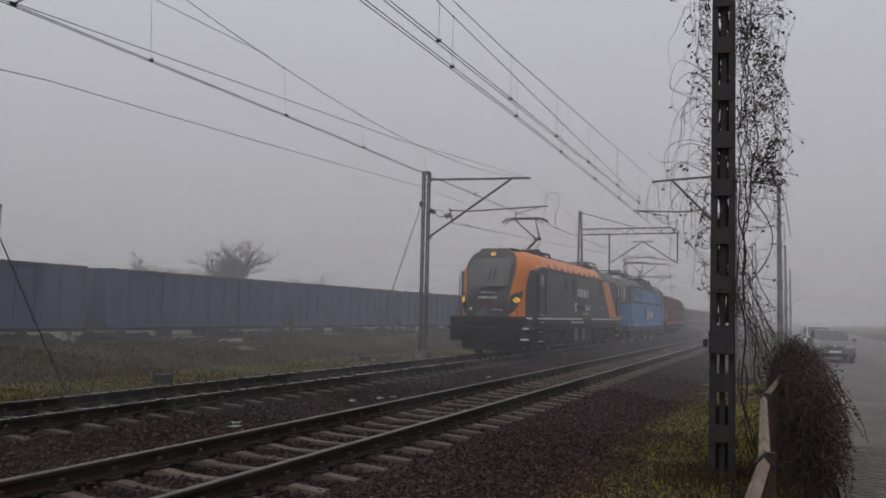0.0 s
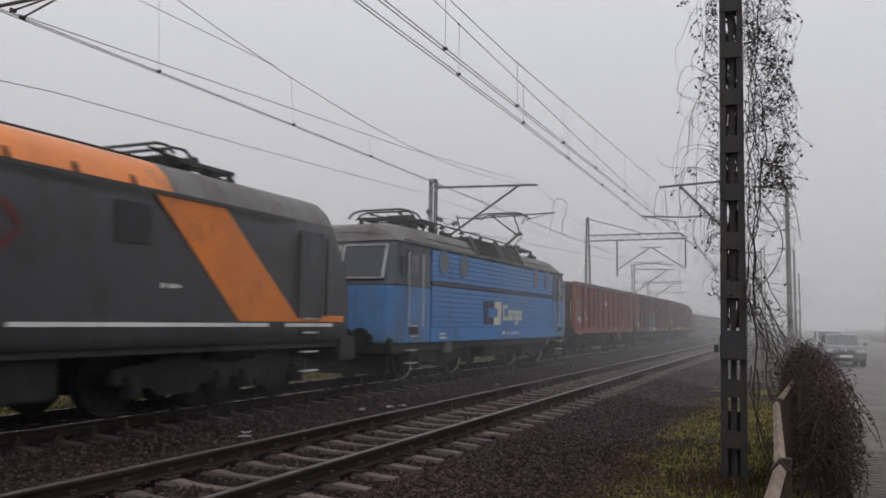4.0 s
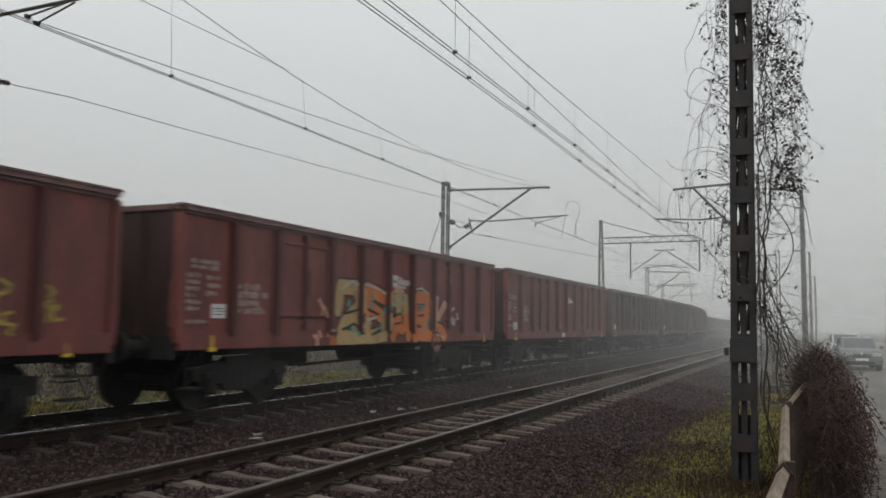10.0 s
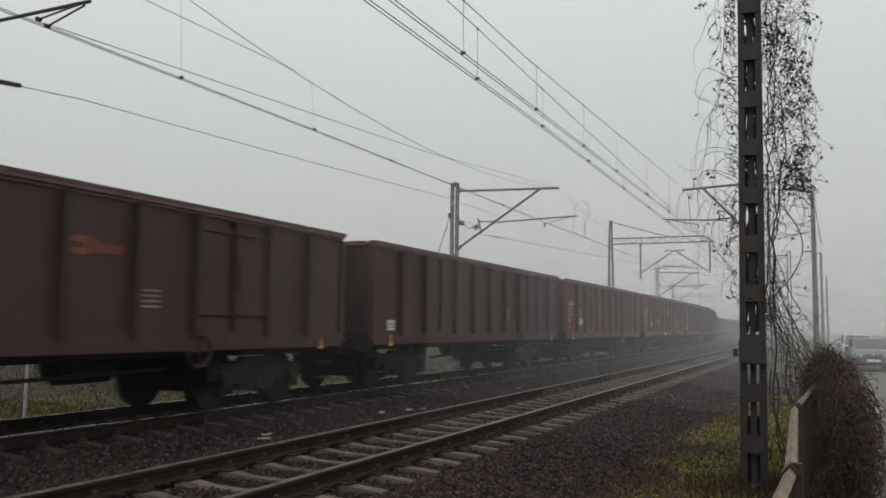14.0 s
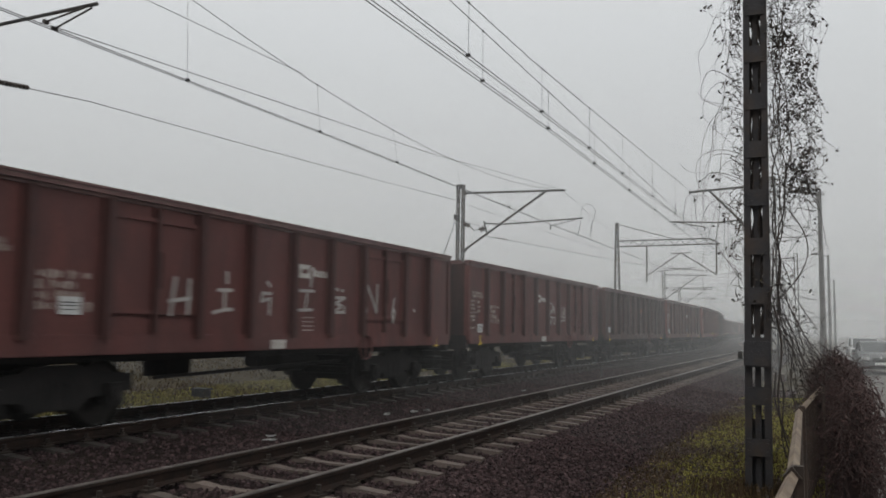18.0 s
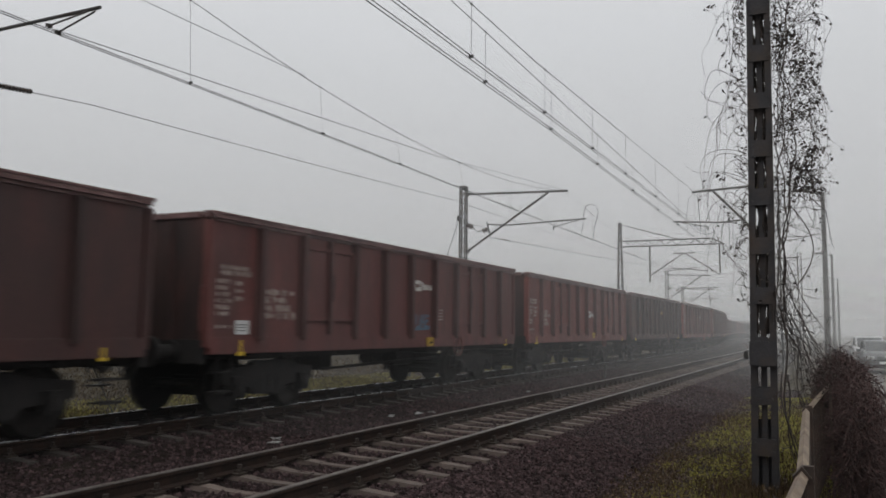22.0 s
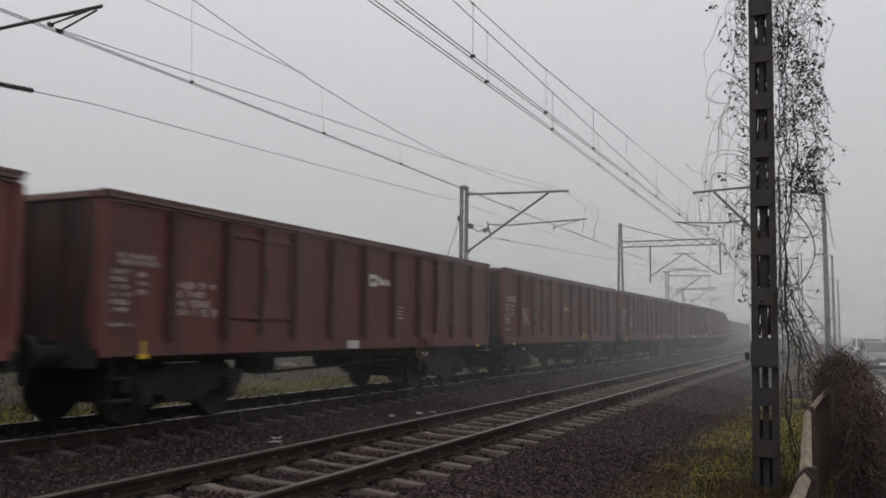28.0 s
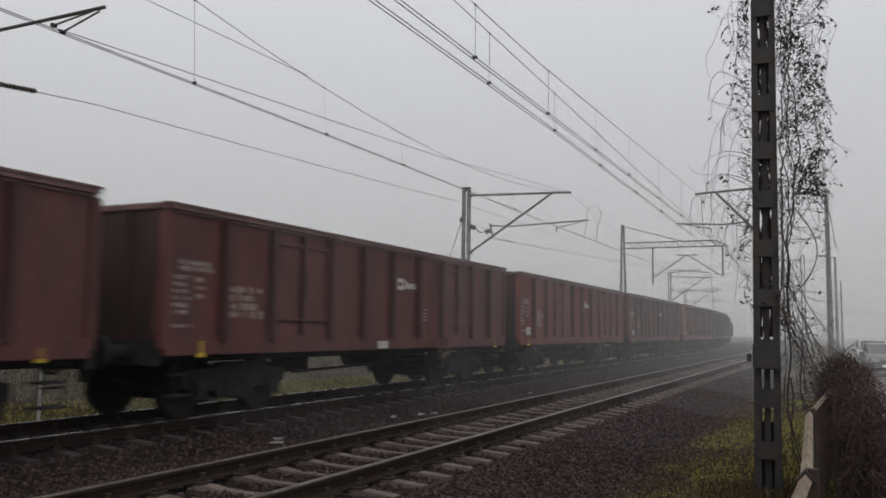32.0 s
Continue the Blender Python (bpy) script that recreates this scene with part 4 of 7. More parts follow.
def pantograph(parent, y, raised, z0=4.02):
    """A single-arm pantograph on the roof; its knee points backwards."""
    base = Geo()
    for sx in (-0.65, 0.65):
        base.beam((sx, y - 0.9, z0), (sx, y + 0.9, z0), 0.07, 0.07)
    for sy in (-0.8, -0.45, 0.2, 0.8):
        base.beam((-0.65, y + sy, z0), (0.65, y + sy, z0), 0.07, 0.07)
    for sx in (-0.65, 0.65):
        for sy in (-0.8, 0.8):
            base.tube([(sx, y + sy, z0 - 0.25), (sx, y + sy, z0)], 0.06, 8)
            base.disc((sx, y + sy, z0 - 0.14), (0, 0, 1), 0.1, 0.05, 10)
    base.disc((0, y + 0.2, z0 + 0.12), (1, 0, 0), 0.09, 0.8, 10)
    b = part("pantograph_base", base, M_dark, parent, "dark pantograph base on insulators")
    knee = (y + 1.3, z0 + (0.75 if raised else 0.12))
    tip = (y - 0.5, 5.42) if raised else (y - 0.75, z0 + 0.2)
    part("lower_arm", Geo().tube([(0, y - 0.45, z0 + 0.08), (0, *knee)], 0.055, 8).tube([(0.22, y - 0.15, z0 + 0.05), (0.1, knee[0] + 0.1, knee[1] - 0.12)], 0.022, 6), M_dark, b, "lower arm and guide rod")
    up = Geo()
    for s in (-1, 1):
        up.tube([(0.08 * s, *knee), (0.42 * s, tip[0], tip[1] - 0.08)], 0.032, 6, 0.022)
    up.tube([(-0.16, *knee), (0.16, *knee)], 0.06, 8)
    part("upper_arm", up, M_dark, b, "forked upper arm")
    head = Geo()
    for dy in (-0.2, 0.2):
        head.tube([(-0.95, tip[0] + dy, tip[1] - 0.2), (-0.82, tip[0] + dy, tip[1] - 0.06), (-0.6, tip[0] + dy, tip[1]), (0.6, tip[0] + dy, tip[1]), (0.82, tip[0] + dy, tip[1] - 0.06), (0.95, tip[0] + dy, tip[1] - 0.2)], 0.028, 6)
    for s in (-1, 1):
        head.tube([(0.42 * s, tip[0] - 0.2, tip[1] - 0.05), (0.42 * s, tip[0] + 0.2, tip[1] - 0.05)], 0.02, 6)
    part("collector_head", head, M_dark, b, "collector strips with bent horns")


def interp(table, z):
    for (a, p), (b, q) in zip(table, table[1:]):
        if a <= z <= b:
            return p + (q - p) * (z - a) / (b - a)
    return table[0][1] if z < table[0][0] else table[-1][1]


def build_loco_a():
    """Dark grey and orange six-axle locomotive."""
    w = thing("locomotive", "dark grey and orange electric locomotive with lit headlights", "locomotive")
    prof = [(1.44, 1.02), (1.49, 1.1), (1.5, 1.4), (1.5, 2.0), (1.5, 2.45), (1.49, 2.8), (1.46, 3.08), (1.4, 3.28), (1.26, 3.52), (1.02, 3.74), (0.6, 3.87), (0.0, 3.9)]
    full = prof + [(-x, z) for x, z in prof[-2::-1]]
    front = [(1.0, -8.76), (1.5, -8.77), (2.0, -8.71), (2.45, -8.6), (2.8, -8.48), (3.28, -8.29), (3.6, -8.11), (3.9, -7.88)]
    back = [(1.0, -7.96), (2.25, -7.95), (2.75, -7.84), (3.08, -7.66), (3.22, -7.25), (3.28, -6.58), (3.9, -6.58)]
    taper = [(1.0, 0.79), (2.6, 0.79), (3.08, 0.86), (3.28, 0.98), (3.9, 0.98)]

    def ring(kind, k=0.0):
        out = []
        for x, z in full:
            fy = interp(front, z)
            if kind == "face":
                out.append((x * (0.49 + 0.13 * max(0.0, z - 2.2)), fy, z - (0.05 if z > 3.7 else 0)))
            elif kind == "edge":
                out.append((x * (0.535 + 0.13 * max(0.0, z - 2.2)), fy + 0.04, z - (0.025 if z > 3.7 else 0)))
            elif kind == "cab":
                out.append((x * interp(taper, z), interp(back, z), z))
            else:
                out.append((x, k, z))
        return out

    n = len(full)

    def skin(a, b, keep):
        g = Geo()
        g.v = a + b
        g.f = [(i, i + 1, i + 1 + n, i + n) for i in range(n - 1) if keep(i)]
        return g

    hi = [i for i in range(n - 1) if min(full[i][1], full[i + 1][1]) >= 3.27]
    low = lambda i: i not in hi
    face, edge, cab = ring("face"), ring("edge"), ring("cab")
    mid = [(p[0] + (q[0] - p[0]) * 0.62, p[1] + (q[1] - p[1]) * 0.4, p[2]) for p, q in zip(edge, cab)]
    fg = Geo()
    fg.v, fg.f = list(face), [tuple(range(n))]
    part("front_mask", fg, M_grey, w, "dark front mask")
    part("window_surround", skin(face, edge, lambda i: True), M_grey, w, smooth=True)
    hood = Geo()
    hood.v = edge + mid + cab
    quads = [(i, i + 1, i + 1 + n, i + n) for i in range(n - 1)] + [(i + n, i + 1 + n, i + 1 + 2 * n, i + 2 * n) for i in range(n - 1)]
    lower = lambda q: full[q[0] % n][1] < 1.39 or full[q[1] % n][1] < 1.39
    hood.f = [q for q in quads if not lower(q)]
    apron = Geo()
    apron.v, apron.f = list(hood.v), [q for q in quads if lower(q)]
    part("cab_apron", apron, M_grey, w, "dark grey apron under the hood", smooth=True)
    part("cab_hood", hood, M_orange, w, "glossy orange cab hood", smooth=True)
    a, b, c, e = ring("y", -6.58), ring("y", 4.2), ring("y", 7.2), ring("y", 8.7)
    tail = [(x * 0.86, min(9.55, 9.55 - max(0, z - 2.2) * 0.55), z - (0.05 if z > 3.7 else 0)) for x, z in full]
    low_skin = Geo()
    door_post = [(x, max(-7.45, q[1] + 0.01), z) for (x, z), q in zip(full, cab)]
    low_skin.v = cab + door_post + a + b + c + e + tail
    low_skin.f = [(i + k * n, i + 1 + k * n, i + 1 + (k + 1) * n, i + (k + 1) * n) for k in range(6) for i in range(n - 1) if low(i)]
    part("body_side", low_skin, M_grey, w, "smooth dark grey body sides", smooth=True)
    roof = Geo()
    roof.v = cab + a + b
    roof.f = [(i + k * n, i + 1 + k * n, i + 1 + (k + 1) * n, i + (k + 1) * n) for k in range(2) for i in hi]
    part("roof", roof, M_orange, w, "orange roof with raised seams", smooth=True)
    roof2 = Geo()
    roof2.v = b + c + e + tail
    roof2.f = [(i + k * n, i + 1 + k * n, i + 1 + (k + 1) * n, i + (k + 1) * n) for k in range(3) for i in hi] + [tuple(range(3 * n, 4 * n))]
    part("rear_roof", roof2, M_roofgrey, w, "grey roof over the rear cab", smooth=True)
    for y in (-5.6, -4.6, -3.6, -2.6, -1.6, -0.6, 0.4, 1.4, 2.4, 3.4):
        seam = Geo()
        for s in (-1, 1):
            seam.beam((s * 1.43, y, 3.29), (s * 1.36, y, 3.42), 0.05, 0.035)
        part("roof_clip", seam, M_dark, w, "dark clips along the roof edge")
    for s in (-1, 1):
        x = s * 1.505
        sd = lambda g, y0, y1, z0, z1, t=0.012: g.span(*sorted((x - s * 0.004, x + s * t)), y0, y1, z0, z1)
        part("gutter", sd(Geo(), -6.5, 7.2, 3.2, 3.26, 0.03), M_grey, w)
        ln = Geo()
        for y0, y1 in ((-7.4, -6.7), (-6.6, -4.9), (-4.75, -0.35), (1.45, 6.5), (7.0, 8.6)):
            sd(ln, y0, y1, 1.31, 1.37, 0.006)
        part("white_line", ln, M_whitepaint, w, "thin white line along the sill")
        nose = [(1.185, -7.97), (1.5, -7.42)]
        part("white_line", Geo().loft([[(s * (a + 0.006), b, 1.31), (s * (a + 0.006), b, 1.37), (s * (a - 0.004), b, 1.37), (s * (a - 0.004), b, 1.31)] for a, b in nose]), M_whitepaint, w)
        st = Geo().plate([(x, 3.67, 3.24), (x, 5.2, 3.24), (x, 7.46, 1.4), (x, 5.7, 1.4)], (s, 0, 0), 0.006)
        sd(st, 7.4, 9.0, 1.4, 1.52, 0.006)
        part("slanted_stripe", st, M_orange, w, "slanted orange stripe")
        for y0, y1 in ((-7.42, -6.62), (7.4, 8.2)):
            d = part("cab_door", sd(Geo(), y0, y1, 1.45, 3.08, 0.014), M_grey, w, "narrow cab door with a small window", bevel=0.006)
            part("door_window", sd(Geo(), y0 + 0.28, y1 - 0.12, 2.5, 2.98, 0.018), M_glass, d)
            rails = Geo()
            for yy in (y0 - 0.07, y1 + 0.07):
                rails.tube([(x + s * 0.05, yy, 1.5), (x + s * 0.05, yy, 3.0)], 0.018, 6)
            part("handrail", rails, M_dark, d)
            steps = Geo()
            for zz in (1.46, 1.2, 0.85, 0.5):
                steps.box(x, (y0 + y1) / 2, zz, 0.1, 0.5, 0.03)
            part("door_step", steps, M_silver, d, "pale edged steps")
        part("recess", sd(Geo(), y0 + 0.05, y1 - 0.05, 1.1, 1.3, 0.008), M_dark, w)
        for y0 in (-3.6, -2.3, 3.0):
            part("side_window", sd(Geo(), y0, y0 + 0.65, 2.45, 3.02, 0.008), M_tint, w, "tinted side window", bevel=0.004)
        name_bars = Geo()
        for i in range(9):
            y0 = -1.33 + i * 0.236
            sd(name_bars, y0, y0 + 0.15, 2.3 + 0.26 * (i % 3 == 1), 2.64, 0.008)
            sd(name_bars, y0, y0 + 0.06, 2.3, 2.64 - 0.12 * (i % 2), 0.012)
        part("name_sign", name_bars, M_whitepaint, w, "large white block sign")
        br = Geo()
        for y0, d in ((-1.6, -1), (1.1, 1)):
            br.plate([(x, y0, 2.85), (x, y0 + d * 0.3, 2.75), (x, y0 + d * 0.5, 2.5), (x, y0 + d * 0.38, 2.5), (x, y0 + d * 0.22, 2.7), (x, y0, 2.76)][::d], (s, 0, 0), 0.006)
            br.plate([(x, y0, 2.12), (x, y0 + d * 0.25, 2.2), (x, y0 + d * 0.5, 2.46), (x, y0 + d * 0.38, 2.46), (x, y0 + d * 0.2, 2.3), (x, y0, 2.24)][::d], (s, 0, 0), 0.006)
        part("red_bracket", br, M_red, w, "red hexagon brackets round the sign")
        em = Geo()
        for y0, y1, z0, z1 in ((-1.77, -1.45, 1.93, 2.02), (-1.77, -1.68, 1.68, 1.93), (-1.68, -1.5, 1.8, 1.86), (-1.77, -1.45, 1.68, 1.75)):
            sd(em, y0, y1, z0, z1, 0.008)
        part("emblem", em, M_whitepaint, w, "white square emblem")
        em2 = Geo()
        sd(em2, -1.38, -1.15, 1.7, 2.0, 0.008)
        for i in range(5):
            sd(em2, -1.0 + i * 0.2, -0.87 + i * 0.2, 1.75, 1.92, 0.008)
        part("blue_name", em2, M_signblue, w, "blue name bars")
        if s > 0:
            lettering("lettering", "Poland", w, 0.34, x + 0.005, 0.16, 1.74, s, M_whitepaint, "white word on the body side")
        small = text_lines(Geo(), s, -0.25, 1.58, 1.2, 1, 0.1, 0.06, random.Random(4), 1.508)
        small = text_lines(small, s, 3.9, 1.9, 0.5, 1, 0.1, 0.06, random.Random(9), 1.508)
        small = text_lines(small, s, -2.4, 1.2, 2.6, 1, 0.1, 0.07, random.Random(3), 1.508)
        part("inscription", small, M_whitepaint, w, "small white inscriptions")
        def on_hood(u, z, lift=0.012):
            """A point on the hood at height z, from the mask's edge (u = 0) to the body side (u = 1)."""
            wide = interp([(zz, xx) for xx, zz in prof], z)
            e0, c0 = Vector((wide * (0.535 + 0.13 * max(0.0, z - 2.2)), interp(front, z) + 0.04)), Vector((wide * interp(taper, z), interp(back, z)))
            m0 = Vector((e0.x + (c0.x - e0.x) * 0.62, e0.y + (c0.y - e0.y) * 0.4))
            p = e0.lerp(m0, u * 2) if u < 0.5 else m0.lerp(c0, u * 2 - 1)
            return (s * (p.x + lift * 0.8), p.y - lift * 0.6, z)

        case = Geo()
        case.loft([[on_hood(interp([(1.46, 0.02), (2.08, 0.02), (2.2, 0.2), (2.3, 0.74)], z) * (1 - k / 5) + interp([(1.46, 0.05), (1.58, 0.26), (1.76, 0.5), (2.04, 0.7), (2.2, 0.78), (2.3, 0.8)], z) * k / 5, z) for k in range(6)] for z in (1.46, 1.52, 1.58, 1.67, 1.76, 1.9, 2.04, 2.12, 2.2, 2.25, 2.3)], closed=False)
        hl = part("headlight_case", case, M_glass, w, "dark almond headlight case", smooth=True)
        part("case_rim", Geo().tube([on_hood(u, z, 0.016) for u, z in ((0.02, 2.08), (0.2, 2.2), (0.5, 2.26), (0.98, 2.33))], 0.01, 5), M_dark, hl)
        lights = Geo()
        for u, dz in ((0.26, 0.0), (0.36, 0.06), (0.36, -0.06), (0.48, 0.05), (0.48, -0.05), (0.57, 0.0)):
            lights.ring(on_hood(u, 1.98 + dz, 0.03), (s * 0.8, -0.6, 0), 0.034, 0.014, 10, 5)
            lights.disc(on_hood(u, 1.98 + dz, 0.03), (s * 0.8, -0.6, 0), 0.016, 0.03, 8)
        part("headlight", lights, M_lamp, hl, "lit yellow headlight")
    # the front
    def on_face(g, x0, x1, z0, z1, t=0.02, steps=6):
        rows = []
        for k in range(steps + 1):
            z = z0 + (z1 - z0) * k / steps
            y = interp(front, z)
            rows.append([(x0, y - 0.004, z), (x1, y - 0.004, z), (x1, y - t, z), (x0, y - t, z)])
        return g.loft(rows)

    wind = part("windscreen", on_face(Geo(), -0.77, 0.77, 2.46, 3.5), M_windscreen, w, "wide sloping windscreen, sky reflection put into its grey tone", smooth=True)
    wip = Geo()
    for x0 in (-0.05, 0.12):
        wip.beam((x0, -8.6, 2.62), (x0 + 0.1, -8.37, 3.18), 0.02, 0.02)
    part("wiper", wip, M_dark, wind)
    bars = Geo()
    for i in range(9):
        on_face(bars, -0.34 + i * 0.08, -0.28 + i * 0.08, 2.02, 2.1, 0.016, 1)
        on_face(bars, -0.26 + i * 0.06, -0.22 + i * 0.06, 2.22, 2.27, 0.016, 1)
    part("front_number", bars, M_silver, w, "pale number bars on the front mask")
    part("front_emblem", on_face(on_face(Geo(), -0.66, -0.55, 1.6, 1.7, 0.016, 1), 0.2, 0.6, 1.6, 1.66, 0.016, 1), M_silver, w, "small white emblem on the front mask")
    part("front_badge", on_face(Geo(), -0.2, 0.2, 1.75, 1.95, 0.014, 1), M_maroon, w, "dull red badge on the front mask")
    part("top_light", Geo().ring((0, -8.1, 3.66), (0, -0.7, 0.7), 0.075, 0.024, 20, 6), M_lamp, w, "lit yellow headlight above the windscreen")
    part("roof_unit", Geo().span(-0.7, 0.7, -7.75, -6.7, 3.8, 3.9), M_dark, w, "dark roof air conditioner", bevel=0.05)
    gear = Geo().span(-0.5, 0.5, -1.9, 0.2, 3.86, 3.95)
    for y in (-2.4, 0.9, 1.6, 2.2):
        gear.tube([(0.2, y, 3.88), (0.2, y, 4.0)], 0.05, 8)
    gear.tube([(0.2, -2.4, 4.0), (0.2, 5.0, 4.0)], 0.02, 6)
    part("roof_gear", gear, M_dark, w, "roof boxes and busbar on insulators")
    pantograph(w, -3.7, True, 4.0)
    pantograph(w, 5.6, False, 4.0)
    # below the body
    part("buffer_beam", Geo().span(-1.34, 1.34, -8.92, -8.2, 0.5, 1.12), M_under, w, "black buffer beam", bevel=0.04)
    part("front_platform", Geo().span(-1.3, 1.3, -9.08, -8.1, 1.12, 1.38), M_under, w, "black shunter platform under the front mask", bevel=0.04)
    rail = Geo()
    for sx in (-1, 1):
        rail.tube([(sx * 1.22, -9.0, 1.38), (sx * 1.22, -9.0, 1.6), (sx * 0.95, -9.0, 1.6), (sx * 0.95, -9.0, 1.38)], 0.018, 6)
    part("platform_rail", rail, M_dark, w, "small bent handrails")
    part("snowplough", Geo().loft([[(-1.0, -8.55, z), (0, -8.9, z), (1.0, -8.55, z), (1.0, -8.4, z), (0, -8.7, z), (-1.0, -8.4, z)] for z in (0.2, 0.62)]), M_under, w, "black ballast plough")
    part("rear_beam", Geo().span(-1.42, 1.42, 9.0, 9.7, 0.62, 1.12), M_dark, w, "black buffer beam", bevel=0.04)
    part("front_steps", Geo().box(1.42, -8.75, 0.98, 0.2, 0.4, 0.05).box(1.42, -8.75, 0.6, 0.2, 0.4, 0.05), M_whitepaint, w, "white-edged shunter steps")
    part("equipment_case", Geo().span(-1.3, 1.3, -2.6, 2.4, 0.38, 1.0).span(-1.34, 1.34, -1.4, -0.5, 0.3, 1.0), M_under, w, "grey underfloor equipment case", bevel=0.03)
    part("equipment_door", Geo().span(1.3, 1.36, 0.1, 0.75, 0.36, 0.98).span(1.3, 1.36, -1.2, -0.6, 0.4, 0.98), M_roofgrey, w, "pale equipment covers", bevel=0.01)
    part("sole_bar", Geo().span(-1.4, 1.4, -9, 9, 0.92, 1.06), M_dark, w)
    for yc in (-5.6, 5.6):
        bogie(w, yc - 0.95, 1.9, 0.58, frame_w=2.3, tread=M_wheel)
        bogie(w, yc + 1.4, 1.5, 0.58, frame_w=2.3, tread=M_wheel)
    for e in (-1, 1):
        buffers(w, 9.65 if e > 0 else -8.86, e)
    return w


def build_loco_b():
    """Blue four-axle locomotive with grooved sides."""
    w = thing("locomotive", "bright blue electric locomotive with grooved sides and grey roof", "locomotive")
    core = [(1.4, 0.98), (1.4, 3.3), (1.05, 3.74), (0.6, 3.82), (-0.6, 3.82), (-1.05, 3.74), (-1.4, 3.3), (-1.4, 0.98)]
    part("body_core", Geo().loft([[(x, y, z) for x, z in core] for y in (-5.6, 5.6)]), M_bluegroove, w, "dark backing of the grooves")
    for s in (-1, 1):
        x0, x1 = sorted((s * 1.395, s * 1.47))
        part("skirt", Geo().span(x0, x1, -5.55, 5.55, 0.92, 1.28), M_blue, w, "plain blue lower panel", bevel=0.008)
        z = 1.295
        while z < 3.2:
            if not 2.3 < z + 0.06 < 2.42:
                part("side_board", Geo().span(x0, x1, -5.5, 5.5, z, z + 0.118), M_blue, w, bevel=0.008)
            else:
                part("side_band", Geo().span(*sorted((s * 1.395, s * 1.49)), -5.5, 5.5, z + 0.02, z + 0.1), M_purple, w, "dark band along the side")
            z += 0.13
        for y in (-4.77, -3.38, 3.38, 4.75):
            rim = part("round_window", Geo().disc((s * 1.47, y, 2.95), (1, 0, 0), 0.31, 0.03, 28), M_panel, w, "round grey porthole")
            part("window_rim", Geo().ring((s * 1.47, y, 2.95), (1, 0, 0), 0.31, 0.022, 28, 6), M_blue, rim)
        eave = Geo().span(*sorted((s * 1.38, s * 1.5)), -7.0, 7.0, 3.28, 3.36)
        part("eave", eave, M_roofgrey, w, bevel=0.01)
        mark = Geo()
        sd = lambda g, y0, y1, za, zb: g.span(*sorted((s * 1.466, s * 1.476)), y0, y1, za, zb)
        for y0, y1, za, zb in ((-1.87, -0.95, 1.86, 2.05), (-1.8, -1.45, 1.58, 1.86), (-1.8, -0.95, 1.36, 1.58)):
            sd(mark, y0, y1, za, zb)
        part("emblem", mark, M_purple, w, "dark violet half of a square emblem")
        mark = Geo()
        for y0, y1, za, zb in ((-0.86, -0.28, 1.86, 2.06), (-0.6, -0.3, 1.58, 1.86), (-0.95, -0.34, 1.36, 1.58)):
            sd(mark, y0, y1, za, zb)
        part("emblem", mark, M_creamlogo, w, "cream half of a square emblem")
        nm = Geo()
        y = -0.1
        for k, (wd, ht) in enumerate(((0.42, 0.46), (0.3, 0.32), (0.2, 0.32), (0.34, 0.32), (0.34, 0.32))):
            if k == 2:
                sd(nm, y, y + 0.1, 1.5, 1.82)
                sd(nm, y + 0.1, y + wd, 1.73, 1.82)
            else:
                lo = 1.36 if k == 3 else 1.5
                ring_h = 1.5 + ht
                sd(nm, y, y + 0.1, 1.5, ring_h)
                sd(nm, y + 0.1, y + wd, ring_h - 0.09, ring_h)
                sd(nm, y + 0.1, y + wd, 1.5, 1.59)
                if k:
                    sd(nm, y + wd - 0.1, y + wd, 1.59 if k != 3 else lo, ring_h - 0.09)
                if k == 3:
                    sd(nm, y + 0.05, y + wd - 0.1, lo, lo + 0.08)
            y += wd + 0.06
        part("name_sign", nm, M_creamlogo, w, "large cream block sign")
        small = text_lines(Geo(), s, 0.3, 1.1, 1.6, 1, 0.1, 0.08, random.Random(4), 1.472)
        small = text_lines(small, s, -5.0, 1.12, 0.5, 2, 0.1, 0.05, random.Random(6), 1.472)
        small.span(*sorted((s * 1.468, s * 1.476)), -0.15, 0.15, 1.07, 1.15)
        part("inscription", small, M_whitepaint, w, "small white inscriptions")
    for e in (-1, 1):
        cabp = [(5.55, 1.0), (6.9, 1.0), (7.35, 0.93)]
        low, high, top = Geo(), Geo(), Geo()
        sec = lambda y, k, pts: [(x * k, e * y, z) for x, z in pts]
        lowp = [(1.46, 0.92), (1.47, 2.25), (-1.47, 2.25), (-1.46, 0.92)]
        highp = [(1.47, 2.25), (1.44, 3.3), (-1.44, 3.3), (-1.47, 2.25)]
        roofp = [(1.46, 3.3), (1.08, 3.74), (0.6, 3.84), (-0.6, 3.84), (-1.08, 3.74), (-1.46, 3.3)]
        low.loft([sec(5.55, 1, lowp), sec(7.0, 1, lowp), sec(7.3, 0.985, lowp), sec(7.52, 0.95, lowp), sec(7.66, 0.87, lowp)])
        high.loft([sec(5.55, 1, highp), sec(6.95, 1, highp), [(x * 0.985, e * (7.3 if z < 3 else 7.14), z) for x, z in highp], [(x * 0.95, e * (7.52 if z < 3 else 7.26), z) for x, z in highp], [(x * 0.87, e * (7.66 if z < 3 else 7.34), z) for x, z in highp]])
